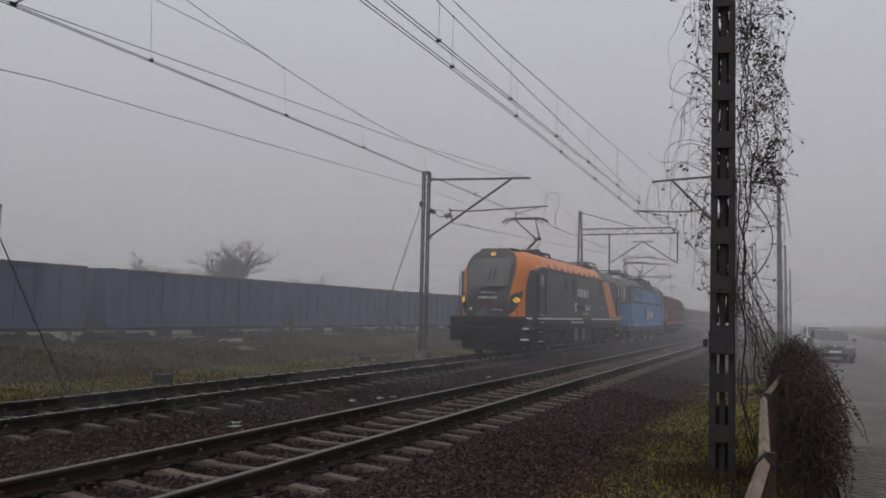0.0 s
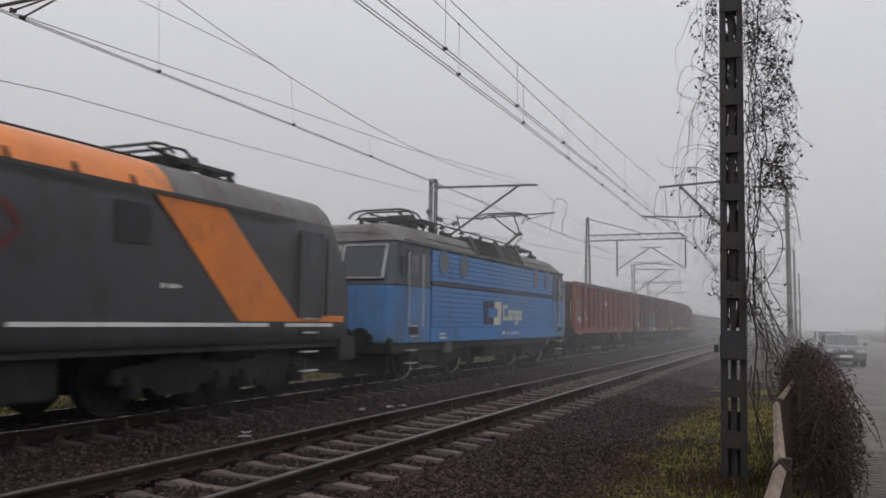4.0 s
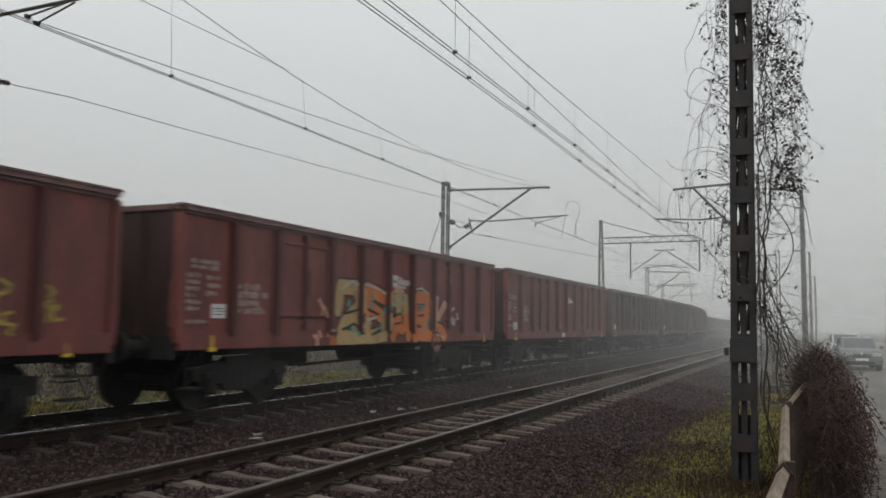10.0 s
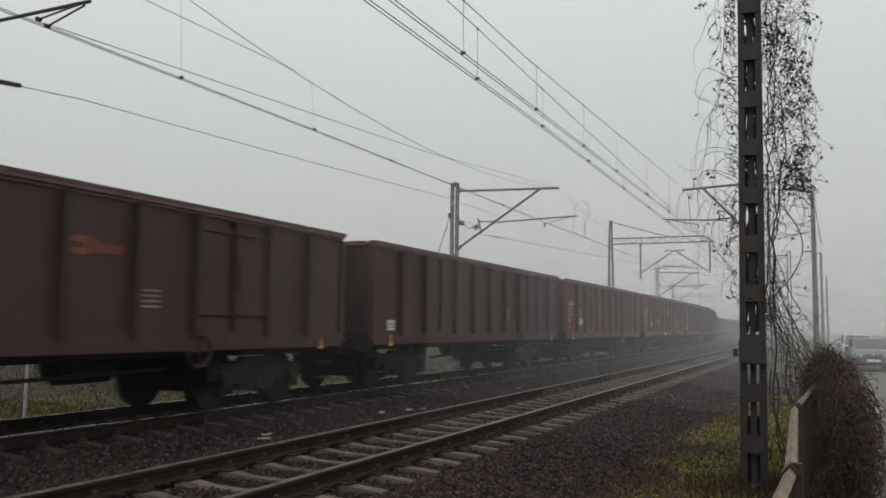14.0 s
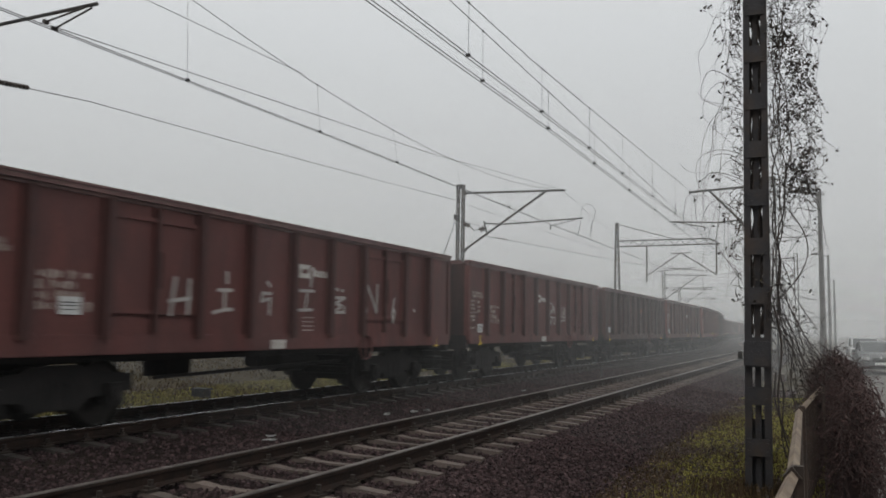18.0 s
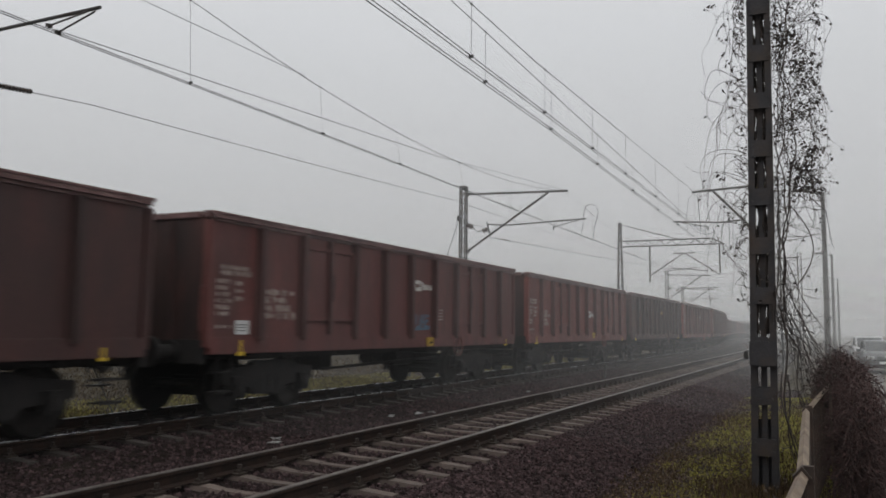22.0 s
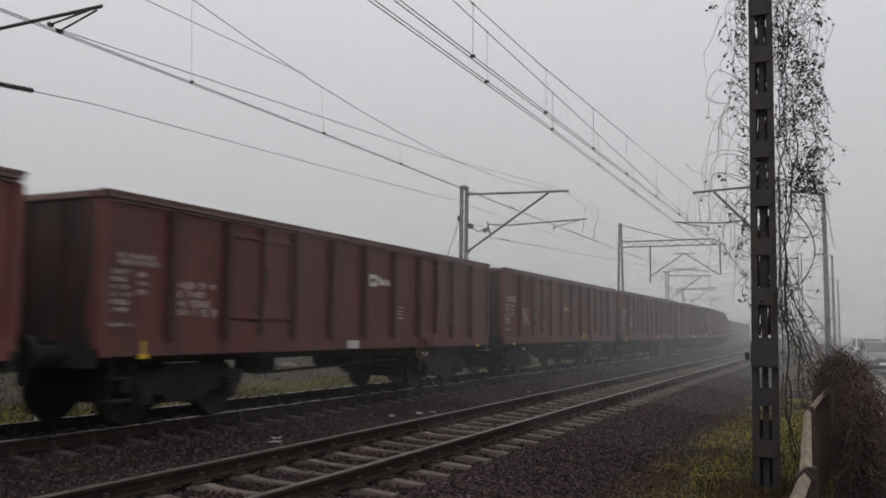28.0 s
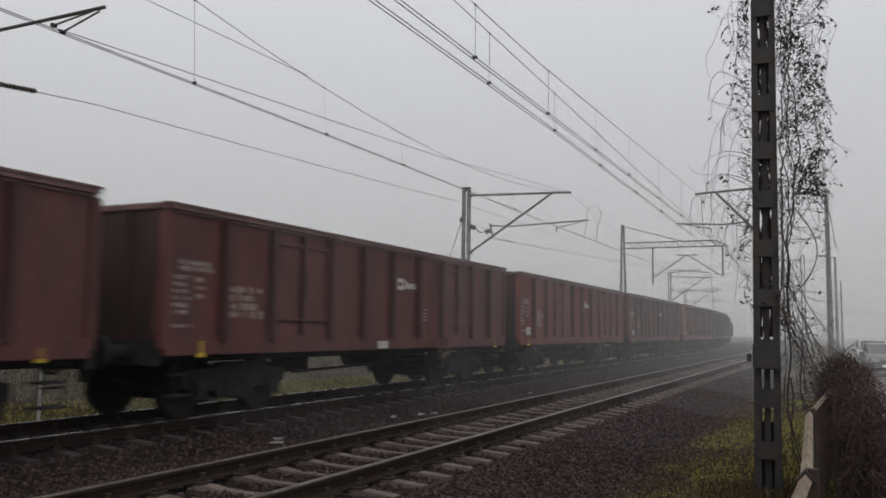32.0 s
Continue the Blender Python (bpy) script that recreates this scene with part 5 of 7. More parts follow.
        top.loft([sec(5.5, 1, roofp), sec(6.4, 1, roofp), [(x * 0.985, e * (7.14 if z < 3.5 else 6.9), z if z < 3.5 else z - 0.07) for x, z in roofp], [(x * 0.95, e * (7.28 if z < 3.5 else 7.08), z if z < 3.5 else z - 0.16) for x, z in roofp], [(x * 0.87, e * (7.36 if z < 3.5 else 7.18), z if z < 3.5 else z - 0.28) for x, z in roofp]])
        part("cab_lower", low, M_bluefaded, w, "weathered blue lower cab", bevel=0.03)
        cabu = part("cab_upper", high, M_cabgrey, w, "slate grey upper cab", bevel=0.03)
        part("cab_roof", top, M_roofgrey, w, "grey cab roof", bevel=0.02)
        ws = Geo()
        for x0, x1 in ((-1.2, -0.06), (0.06, 1.2)):
            ws.plate([(x0, e * 7.655, 2.45), (x1, e * 7.655, 2.45), (x1, e * 7.405, 3.18), (x0, e * 7.405, 3.18)], (0, e, 0.2), 0.02)
        part("windscreen", ws, M_glass, cabu, "two-part windscreen")
        fr = Geo()
        for x0, x1 in ((-1.2, -0.06), (0.06, 1.2)):
            for p, q in (((x0, 7.67, 2.42), (x1, 7.67, 2.42)), ((x0, 7.42, 3.2), (x1, 7.42, 3.2)), ((x0, 7.67, 2.42), (x0, 7.42, 3.2)), ((x1, 7.67, 2.42), (x1, 7.42, 3.2))):
                fr.beam((p[0], e * p[1], p[2]), (q[0], e * q[1], q[2]), 0.06, 0.04)
        part("windscreen_frame", fr, M_silver, cabu, "pale windscreen frame")
        for s in (-1, 1):
            sd = lambda g, y0, y1, za, zb, t=0.012: g.span(*sorted((s * 1.462, s * (1.474 + t))), *sorted((e * y0, e * y1)), za, zb)
            door = part("cab_door", sd(Geo(), 6.22, 6.88, 1.4, 3.12), M_bluefaded, w, "narrow cab door", bevel=0.006)
            part("door_upper", sd(Geo(), 6.22, 6.88, 2.25, 3.12, 0.016), M_cabgrey, door)
            part("door_window", sd(Geo(), 6.34, 6.72, 2.45, 3.0, 0.022), M_glass, door)
            part("cab_window", sd(Geo(), 7.02, 7.2, 2.5, 2.95, 0.004), M_glass, w, "small cab side window")
            hr = Geo()
            for yy in (6.15, 6.95):
                hr.tube([(s * 1.53, e * yy, 1.3), (s * 1.53, e * yy, 3.05)], 0.02, 6)
            part("handrail", hr, M_silver, door, "pale handrails")
            stp = Geo()
            for zz in (1.32, 1.08, 0.75, 0.45):
                stp.box(s * 1.42, e * 6.55, zz, 0.16, 0.42, 0.03)
            part("door_step", stp, M_silver, door)
            part("step_recess", sd(Geo(), 6.3, 6.78, 1.12, 1.3, 0.004), M_dark, door)
        part("buffer_beam", Geo().span(-1.4, 1.4, *sorted((e * 6.9, e * 7.62)), 0.68, 1.05), M_dark, w, "black buffer beam", bevel=0.03)
        part("plough", Geo().span(-1.1, 1.1, *sorted((e * 7.1, e * 7.25)), 0.18, 0.6), M_dark, w, "rail guard", bevel=0.02)
        buffers(w, e * 7.56, e)
        bogie(w, e * 4.15, 3.2, 0.62, frame_w=2.2, tread=M_tread, spokes=12)
    roof = Geo().loft([[(x, y, z) for x, z in ((1.44, 3.34), (1.06, 3.76), (0.6, 3.84), (-0.6, 3.84), (-1.06, 3.76), (-1.44, 3.34))] for y in (-5.6, -2.25)])
    part("roof", roof, M_roofgrey, w, "weathered grey roof")
    roof = Geo().loft([[(x, y, z) for x, z in ((1.44, 3.34), (1.06, 3.76), (0.6, 3.84), (-0.6, 3.84), (-1.06, 3.76), (-1.44, 3.34))] for y in (2.0, 5.6)])
    part("roof", roof, M_roofgrey, w, "weathered grey roof")
    part("louvre_box", Geo().loft([[(x, y, z) for x, z in ((1.4, 3.34), (1.12, 3.9), (-1.12, 3.9), (-1.4, 3.34))] for y in (-2.25, 2.0)]), M_dark, w, "dark louvred roof box")
    for s in (-1, 1):
        for i in range(8):
            k = i / 7
            part("louvre_slat", Geo().beam((s * (1.44 - 0.28 * k), -2.2, 3.38 + 0.5 * k), (s * (1.44 - 0.28 * k), 1.95, 3.38 + 0.5 * k), 0.05, 0.02), M_roofgrey, w)
        for y in (-2.22, 0.0, 1.97):
            part("louvre_frame", Geo().beam((s * 1.46, y, 3.34), (s * 1.16, y, 3.93), 0.05, 0.14 if y == 0 else 0.08), M_roofgrey, w)
        part("roof_seam", Geo().beam((s * 1.3, -5.5, 3.52), (s * 1.3, -2.3, 3.52), 0.03, 0.02).beam((s * 1.3, 2.1, 3.52), (s * 1.3, 5.5, 3.52), 0.03, 0.02), M_roofgrey, w)
    bus = Geo().tube([(0.5, -4.2, 4.2), (0.5, 3.6, 4.2)], 0.025, 6)
    for y in (-4.0, -3.3, -2.7, -1.2, 0.4, 1.8, 2.9):
        bus.tube([(0.5, y, 3.84), (0.5, y, 4.2)], 0.035, 8)
        bus.disc((0.5, y, 4.0), (0, 0, 1), 0.09, 0.05, 10)
        bus.disc((0.5, y, 4.12), (0, 0, 1), 0.09, 0.05, 10)
    part("busbar", bus, M_dark, w, "roof busbar on ribbed insulators")
    for y in (-5.2, -2.9, 3.0, 5.3):
        part("roof_fitting", Geo().box(0.7, y, 3.88, 0.3, 0.35, 0.12), M_dark, w, bevel=0.02)
    pantograph(w, -4.6, False, 4.1)
    pantograph(w, 4.55, True, 4.1)
    part("sole_bar", Geo().span(-1.3, 1.3, -7.2, 7.2, 0.72, 0.98), M_dark, w)
    part("battery_box", Geo().span(-1.25, 1.25, -1.2, 1.2, 0.4, 0.9), M_under, w, "black underfloor box", bevel=0.02)
    part("sand_box", Geo().span(1.25, 1.36, -4.4, -3.9, 0.62, 0.9).span(1.25, 1.36, 5.0, 5.4, 0.62, 0.9), M_roofgrey, w, "grey sand boxes", bevel=0.02)
    return w


loco_a, loco_b = build_loco_a(), build_loco_b()

# ---- graffiti and plates that set single wagons apart ----
SC = WL / sum(PANELS)
RIBS = [-WL / 2 + sum(PANELS[:i]) * SC for i in range(1, len(PANELS))]
LEAVES = [(RIBS[1] + 0.1, RIBS[2] - 0.1), (RIBS[6] + 0.1, RIBS[7] - 0.1)]


def clip_poly(poly, lo, hi):
    """The part of a polygon of (y, z) with lo <= y <= hi."""
    for sign, edge in ((1, lo), (-1, -hi)):
        out = []
        for (ya, za), (yb, zb) in zip(poly, poly[1:] + poly[:1]):
            ina, inb = sign * ya >= edge, sign * yb >= edge
            if ina:
                out.append((ya, za))
            if ina != inb:
                k = (edge * sign - ya) / (yb - ya)
                out.append((edge * sign, za + (zb - za) * k))
        poly = out
        if len(poly) < 3:
            return []
    return poly


def bands(y0, y1):
    """Stretches of a wagon's side and how far each stands out."""
    cuts = []
    at = -WL / 2
    for r in RIBS:
        cuts += [(at, r - 0.075, 0.034), (r - 0.045, r + 0.045, 0.15)]
        at = r + 0.075
    cuts.append((at, WL / 2, 0.034))
    for a, b, x in cuts:
        if x < 0.1 and any(abs(a - l0 + 0.02) < 0.2 for l0, _ in LEAVES):
            x = 0.09
        if b > y0 and a < y1:
            yield max(a, y0), min(b, y1), x


def sprayed(geo, poly, level):
    """Lays a thin film of paint with that outline on a wagon's side and sill."""
    flip = lambda p: [(b, a) for a, b in p]
    low = flip(clip_poly(flip(poly), 1.005, 1.262))
    if len(low) > 2:
        geo.plate([(WHALF + 0.082 + level, y, z) for y, z in low], (1, 0, 0), 0.0015)
    poly = flip(clip_poly(flip(poly), 1.262, 9.0))
    if len(poly) < 3:
        return geo
    ys = [p[0] for p in poly]
    for a, b, x in bands(min(ys), max(ys)):
        q = clip_poly(poly, a, b)
        if len(q) > 2:
            geo.plate([(WHALF + x + level, y, z) for y, z in q], (1, 0, 0), 0.0015)
    return geo


def stroke(geo, pts, width, level):
    for (ya, za), (yb, zb) in zip(pts, pts[1:]):
        d = math.hypot(yb - ya, zb - za) or 1
        ny, nz = -(zb - za) / d * width / 2, (yb - ya) / d * width / 2
        ey, ez = (yb - ya) / d * width * 0.3, (zb - za) / d * width * 0.3
        sprayed(geo, [(ya + ny - ey, za + nz - ez), (yb + ny + ey, zb + nz + ez), (yb - ny + ey, zb - nz + ez), (ya - ny - ey, za - nz - ez)], level)


def blob(r, y, z, w, h, n=11, rough=0.16):
    return [(y + w / 2 * math.cos(a) * (abs(math.cos(a)) ** -0.35 if abs(math.cos(a)) > 0.05 else 1) * r.uniform(1 - rough, 1 + rough),
             z + h / 2 * math.sin(a) * (abs(math.sin(a)) ** -0.35 if abs(math.sin(a)) > 0.05 else 1) * r.uniform(1 - rough, 1 + rough)) for a in (2 * math.pi * k / n for k in range(n))]


def spray(name, c, k=0.8):
    return paint(name, tuple(v * k for v in c), c, 0.55, tuple(v * 0.5 for v in c), 0.3)


S_blue, S_yellow, S_tan = spray("spray_blue", (0.02, 0.19, 0.42)), spray("spray_yellow", (0.62, 0.52, 0.03)), spray("spray_tan", (0.42, 0.29, 0.13))
S_orange, S_pink, S_teal = spray("spray_orange", (0.58, 0.16, 0.035)), spray("spray_pink", (0.52, 0.27, 0.19)), spray("spray_teal", (0.05, 0.3, 0.27))
S_olive = spray("spray_olive_yellow", (0.34, 0.27, 0.05))
S_white, S_black, S_sky = spray("spray_white", (0.45, 0.42, 0.4)), spray("spray_black", (0.02, 0.018, 0.018)), spray("spray_dull_blue", (0.07, 0.13, 0.2))

# blue and yellow letters
w = wagons[1]
yel, blu, lin = Geo(), Geo(), Geo()
letters = [
    [(-2.06, 1.0), (-1.95, 1.4), (-1.78, 1.85), (-1.6, 2.12), (-1.36, 2.12), (-1.3, 1.6), (-1.27, 1.02)],
    [(-1.1, 1.1), (-1.16, 1.6), (-1.18, 2.14), (-0.85, 2.13), (-0.64, 2.04), (-0.72, 1.62), (-0.58, 1.42), (-0.7, 1.2), (-0.98, 1.2)],
    [(-0.64, 1.06), (-0.66, 1.42), (-0.5, 1.9), (-0.42, 1.98), (-0.22, 2.0), (-0.26, 1.5), (-0.14, 1.08)],
    [(-0.1, 1.1), (-0.2, 1.55), (-0.16, 2.02), (0.6, 2.0), (0.6, 1.62), (0.8, 1.56), (0.8, 1.36), (0.62, 1.14), (0.3, 1.06)],
]
for L in letters:
    cy, cz = sum(p[0] for p in L) / len(L), sum(p[1] for p in L) / len(L)
    sprayed(yel, [(cy + (y - cy) * 1.13, cz + (z - cz) * 1.09) for y, z in L], 0.003)
    sprayed(blu, L, 0.006)
for pts in ([(-1.82, 1.52), (-1.42, 1.52)], [(-1.62, 1.52), (-1.6, 1.14)], [(-1.02, 1.52), (-0.7, 1.58), (-0.62, 1.46), (-0.86, 1.28), (-1.02, 1.12)], [(-0.6, 1.62), (-0.3, 1.64)],
            [(-0.5, 1.42), (-0.22, 1.44), (-0.36, 1.3)], [(-0.08, 1.4), (0.3, 1.46), (0.7, 1.44)], [(0.0, 1.2), (0.2, 1.06), (0.3, 1.14)], [(-0.5, 1.1), (-0.2, 1.2)], [(-0.18, 2.0), (-0.22, 1.5)]):
    stroke(lin, pts, 0.05, 0.009)
part("graffiti_outline", yel, S_yellow, w, "bright yellow graffiti outline")
part("graffiti_fill", blu, S_blue, w, "blue sprayed letters")
part("graffiti_line", lin, S_yellow, w)
scr = Geo()
r = random.Random(12)
for y0, z0, hh in ((4.36, 1.95, 0.3), (4.66, 1.92, 0.3), (4.4, 1.56, 0.28), (4.72, 1.52, 0.26), (4.45, 1.36, 0.14), (5.3, 1.85, 0.26), (5.45, 1.6, 0.2), (0.7, 1.98, 0.2)):
    pts = [(y0 + r.uniform(-0.03, 0.26), z0 - hh * k / 5 + r.uniform(-0.05, 0.05)) for k in range(6)]
    stroke(scr, pts, 0.042, 0.003)
    stroke(scr, [(y0, z0), (y0 + r.uniform(-0.04, 0.04), z0 - hh)], 0.045, 0.003)
part("graffiti_scribble", scr, S_olive, w, "olive yellow scribbled tags")

# tan, orange and teal letters
w = wagons[2]
layers = {S_tan: Geo(), S_orange: Geo(), S_pink: Geo(), S_teal: Geo(), S_white: Geo(), S_black: Geo()}
def letter(y0, y1, z0, z1, lines, colours, thick):
    """A fat sprayed letter: dark rim, body in two colours from top to foot, pale edge at its crown."""
    at_ = lambda u, v: (y0 - 0.05 + (y1 - y0 + 0.1) * u, z0 + (z1 - z0) * v)
    for k, pts in enumerate(lines):
        pts = [at_(u, v) for u, v in pts]
        dot = lambda p, rad: [(p[0] + rad * math.cos(a), p[1] + rad * math.sin(a)) for a in (math.pi / 5 * m for m in range(10))]
        stroke(layers[S_black], pts, thick + 0.08, 0.003)
        for p in pts:
            sprayed(layers[S_black], dot(p, thick / 2 + 0.05), 0.0035)
            sprayed(layers[colours[1] if p[1] < (z0 + z1) / 2 else colours[0]], dot(p, thick / 2), 0.0065 + 0.001 * k)
        for n, (a, b) in enumerate(zip(pts, pts[1:])):
            low = (a[1] + b[1]) / 2 < (z0 + z1) / 2
            stroke(layers[colours[1] if low else colours[0]], [a, b], thick, 0.006 + 0.001 * k)


letter(-2.02, -1.12, 1.08, 2.2, ([(0.05, 0.55), (0.15, 0.95), (0.75, 0.95), (0.9, 0.65), (0.3, 0.3), (0.1, 0.05)], [(0.2, 0.05), (0.9, 0.05)], [(0.6, 0.4), (0.85, 0.15)]), (S_tan, S_tan), 0.3)
letter(-1.0, -0.02, 1.08, 2.2, ([(0.1, 0.92), (0.3, 0.6), (0.6, 0.5), (0.9, 0.4), (0.8, 0.1), (0.1, 0.05)], [(0.2, 0.95), (0.9, 0.8)], [(0.1, 0.5), (0.2, 0.3)]), (S_orange, S_tan), 0.3)
letter(0.1, 1.02, 1.1, 2.2, ([(0.1, 0.75), (0.8, 0.8), (0.85, 0.4), (0.9, 0.05)], [(0.5, 0.85), (0.5, 0.4), (0.15, 0.05)], [(0.2, 0.3), (0.6, 0.2)]), (S_tan, S_orange), 0.27)
letter(1.22, 2.12, 1.08, 2.16, ([(0.15, 0.05), (0.15, 0.9), (0.85, 0.92), (0.85, 0.5), (0.3, 0.45)], [(0.4, 0.1), (0.9, 0.08)], [(0.5, 0.5), (0.9, 0.1)]), (S_orange, S_orange), 0.3)
letter(2.28, 3.0, 1.08, 2.0, ([(0.15, 0.95), (0.2, 0.05)], [(0.85, 0.9), (0.3, 0.5), (0.9, 0.05)], [(0.2, 0.1), (0.85, 0.06)]), (S_pink, S_orange), 0.24)
for y, z in ((-1.62, 1.82), (-1.5, 1.3), (-1.28, 1.22), (-0.66, 1.98), (-0.72, 1.8), (-0.1, 1.72), (0.0, 1.8), (-0.4, 1.28), (0.3, 1.95), (1.75, 1.8), (1.9, 1.35), (2.06, 1.5), (0.72, 2.0)):
    sprayed(layers[S_teal], [(y - 0.055, z - 0.05), (y + 0.05, z - 0.07), (y + 0.07, z + 0.05), (y - 0.03, z + 0.09)], 0.014)
for pts in ([(-1.9, 2.1), (-1.5, 2.28), (-1.2, 2.2)], [(-0.95, 2.24), (-0.4, 2.16), (-0.05, 2.06)], [(1.25, 2.2), (1.7, 2.28), (2.06, 2.16)], [(0.12, 2.42), (0.85, 2.36), (0.84, 2.24), (0.16, 2.26), (0.12, 2.42)],
            [(-1.4, 2.3), (-1.36, 2.12)], [(2.3, 2.1), (2.5, 2.04), (2.46, 1.9)], [(1.28, 1.75), (1.34, 1.4)], [(2.4, 1.2), (2.9, 1.1)], [(-0.85, 1.5), (-0.5, 1.56)]):
    stroke(layers[S_white], pts, 0.05, 0.018)
for pts in ([(-1.75, 1.62), (-1.3, 1.7)], [(-1.85, 1.3), (-1.4, 1.42), (-1.2, 1.3)], [(-0.85, 1.72), (-0.4, 1.62)], [(-0.75, 1.2), (-0.25, 1.3)], [(0.3, 1.62), (0.62, 1.66)], [(0.35, 1.42), (0.6, 1.45)], [(1.5, 1.62), (1.8, 1.64)], [(2.45, 1.5), (2.85, 1.42)]):
    stroke(layers[S_black], pts, 0.05, 0.02)
sprayed(layers[S_pink], [(0.2, 2.1), (0.5, 2.34), (0.85, 2.12)], 0.016)
r = random.Random(77)
for y, z, wd, hh, m in ((-2.55, 1.6, 0.3, 0.34, S_pink), (-2.62, 1.12, 0.42, 0.24, S_pink), (-2.3, 1.2, 0.2, 0.4, S_orange), (3.55, 1.6, 0.4, 0.4, S_white), (2.6, 1.12, 0.5, 0.14, S_pink), (0.95, 1.4, 0.2, 0.6, S_orange)):
    for k in range(5):
        a = (y + r.uniform(-0.5, 0.5) * wd, z + r.uniform(-0.5, 0.5) * hh)
        stroke(layers[m], [a, (a[0] + r.uniform(-0.12, 0.16), a[1] + r.uniform(-0.16, 0.16))], 0.07, 0.004)
for m, g in layers.items():
    part("graffiti_layer", g, m, w, "multicoloured sprayed graffiti")

# large white hand-painted letters
w = wagons[7]
g = Geo()
for pts in ([(-2.85, 2.07), (-2.92, 1.54)], [(-2.56, 2.06), (-2.58, 1.56)], [(-2.95, 1.73), (-2.53, 1.79)], [(-1.89, 1.94), (-1.57, 1.95)], [(-1.73, 1.94), (-1.73, 1.64)], [(-1.98, 1.59), (-1.75, 1.64), (-1.55, 1.65)],
            [(-1.69, 2.22), (-1.68, 2.06)], [(-0.58, 1.94), (-0.8, 1.94), (-0.83, 1.8), (-0.6, 1.86), (-0.61, 1.59)], [(-0.68, 2.13), (-0.61, 2.06)], [(0.24, 2.03), (0.67, 2.04)], [(0.47, 2.03), (0.41, 1.7)], [(0.14, 1.68), (0.63, 1.7)],
            [(0.6, 2.27), (0.56, 2.12)], [(1.41, 2.12), (1.46, 2.1)], [(1.58, 2.1), (1.65, 2.09)], [(1.25, 1.94), (1.72, 1.96), (1.4, 1.84), (1.62, 1.8), (1.32, 1.67), (1.71, 1.68), (1.7, 1.78)],
            [(2.39, 1.69), (2.48, 2.23), (2.84, 1.7), (2.86, 2.27)], [(3.59, 2.02), (3.53, 1.8)], [(3.5, 1.72), (3.54, 1.51), (3.63, 1.72), (3.56, 1.78), (3.5, 1.72)], [(4.6, 1.8), (4.64, 1.76)]):
    stroke(g, pts, 0.055, 0.003)
part("graffiti_letters", g, S_white, w, "large white hand-painted letters")
# white tag
w = wagons[8]
g = Geo()
r = random.Random(31)
for pts in ([(0.7, 2.3), (0.5, 2.24), (0.52, 2.1), (0.78, 2.02), (0.6, 1.9), (0.46, 1.96)], [(0.86, 2.3), (0.84, 1.98), (1.0, 2.2), (1.06, 1.96), (1.16, 2.26)], [(0.6, 1.82), (0.9, 1.84), (0.72, 1.6), (0.62, 1.72)], [(1.0, 1.84), (1.16, 1.82), (1.14, 1.6), (0.98, 1.62), (1.0, 1.84)],
            [(1.46, 1.72), (1.5, 2.24), (1.74, 2.2), (1.72, 2.0), (1.5, 1.98)], [(1.84, 2.22), (1.86, 1.86), (2.02, 1.84), (2.04, 2.2)], [(2.14, 1.82), (2.16, 2.2), (2.36, 2.1), (2.18, 2.0), (2.38, 1.86), (2.16, 1.82)], [(1.5, 1.7), (2.3, 1.74)]):
    stroke(g, [(y - 0.22, z - 0.02) for y, z in pts], 0.042, 0.003)
part("graffiti_scribble", g, S_white, w, "white sprayed scribble")
w = wagons[10]
g = Geo()
for pts in ([(0.75, 1.72), (0.78, 1.46), (0.92, 1.44), (0.96, 1.7)], [(1.0, 1.44), (1.08, 1.72), (1.16, 1.46)], [(1.04, 1.56), (1.14, 1.56)], [(1.22, 1.72), (1.22, 1.46)], [(1.24, 1.72), (1.38, 1.7)], [(1.22, 1.6), (1.34, 1.6)], [(1.22, 1.47), (1.4, 1.46)], [(0.72, 1.4), (1.4, 1.42)]):
    stroke(g, [(y - 0.44, z) for y, z in pts], 0.055, 0.003)
part("graffiti_scribble", g, S_sky, w, "dull blue sprayed scribble")
M_hazard = surface("hazard_plate_dirty_yellow", (0.3, 0.18, 0.012), (0.44, 0.27, 0.02), 9, 0.6, 0.0, 0.1)
M_emblem_yellow = surface("emblem_faded_yellow", (0.34, 0.2, 0.05), (0.48, 0.3, 0.09), 9, 0.7, 0.0, 0.1)


def shift_emblem(i, dy, dz, material=None):
    """One wagon carries its emblem at another place or in another colour."""
    for ob in wagons[i].children:
        if ob.name.startswith("emblem"):
            ob.location += Vector((0, dy, dz))
            if material:
                ob.data = ob.data.copy()
                ob.data.materials[0] = material


def shift_part(i, kind, dy, dz):
    for ob in wagons[i].children:
        if ob.name.startswith(kind):
            ob.location += Vector((0, dy, dz))


def bare(i, *kinds):
    """One wagon lacks some of the markings."""
    for ob in list(wagons[i].children):
        if ob.name.startswith(kinds):
            bpy.data.objects.remove(ob)


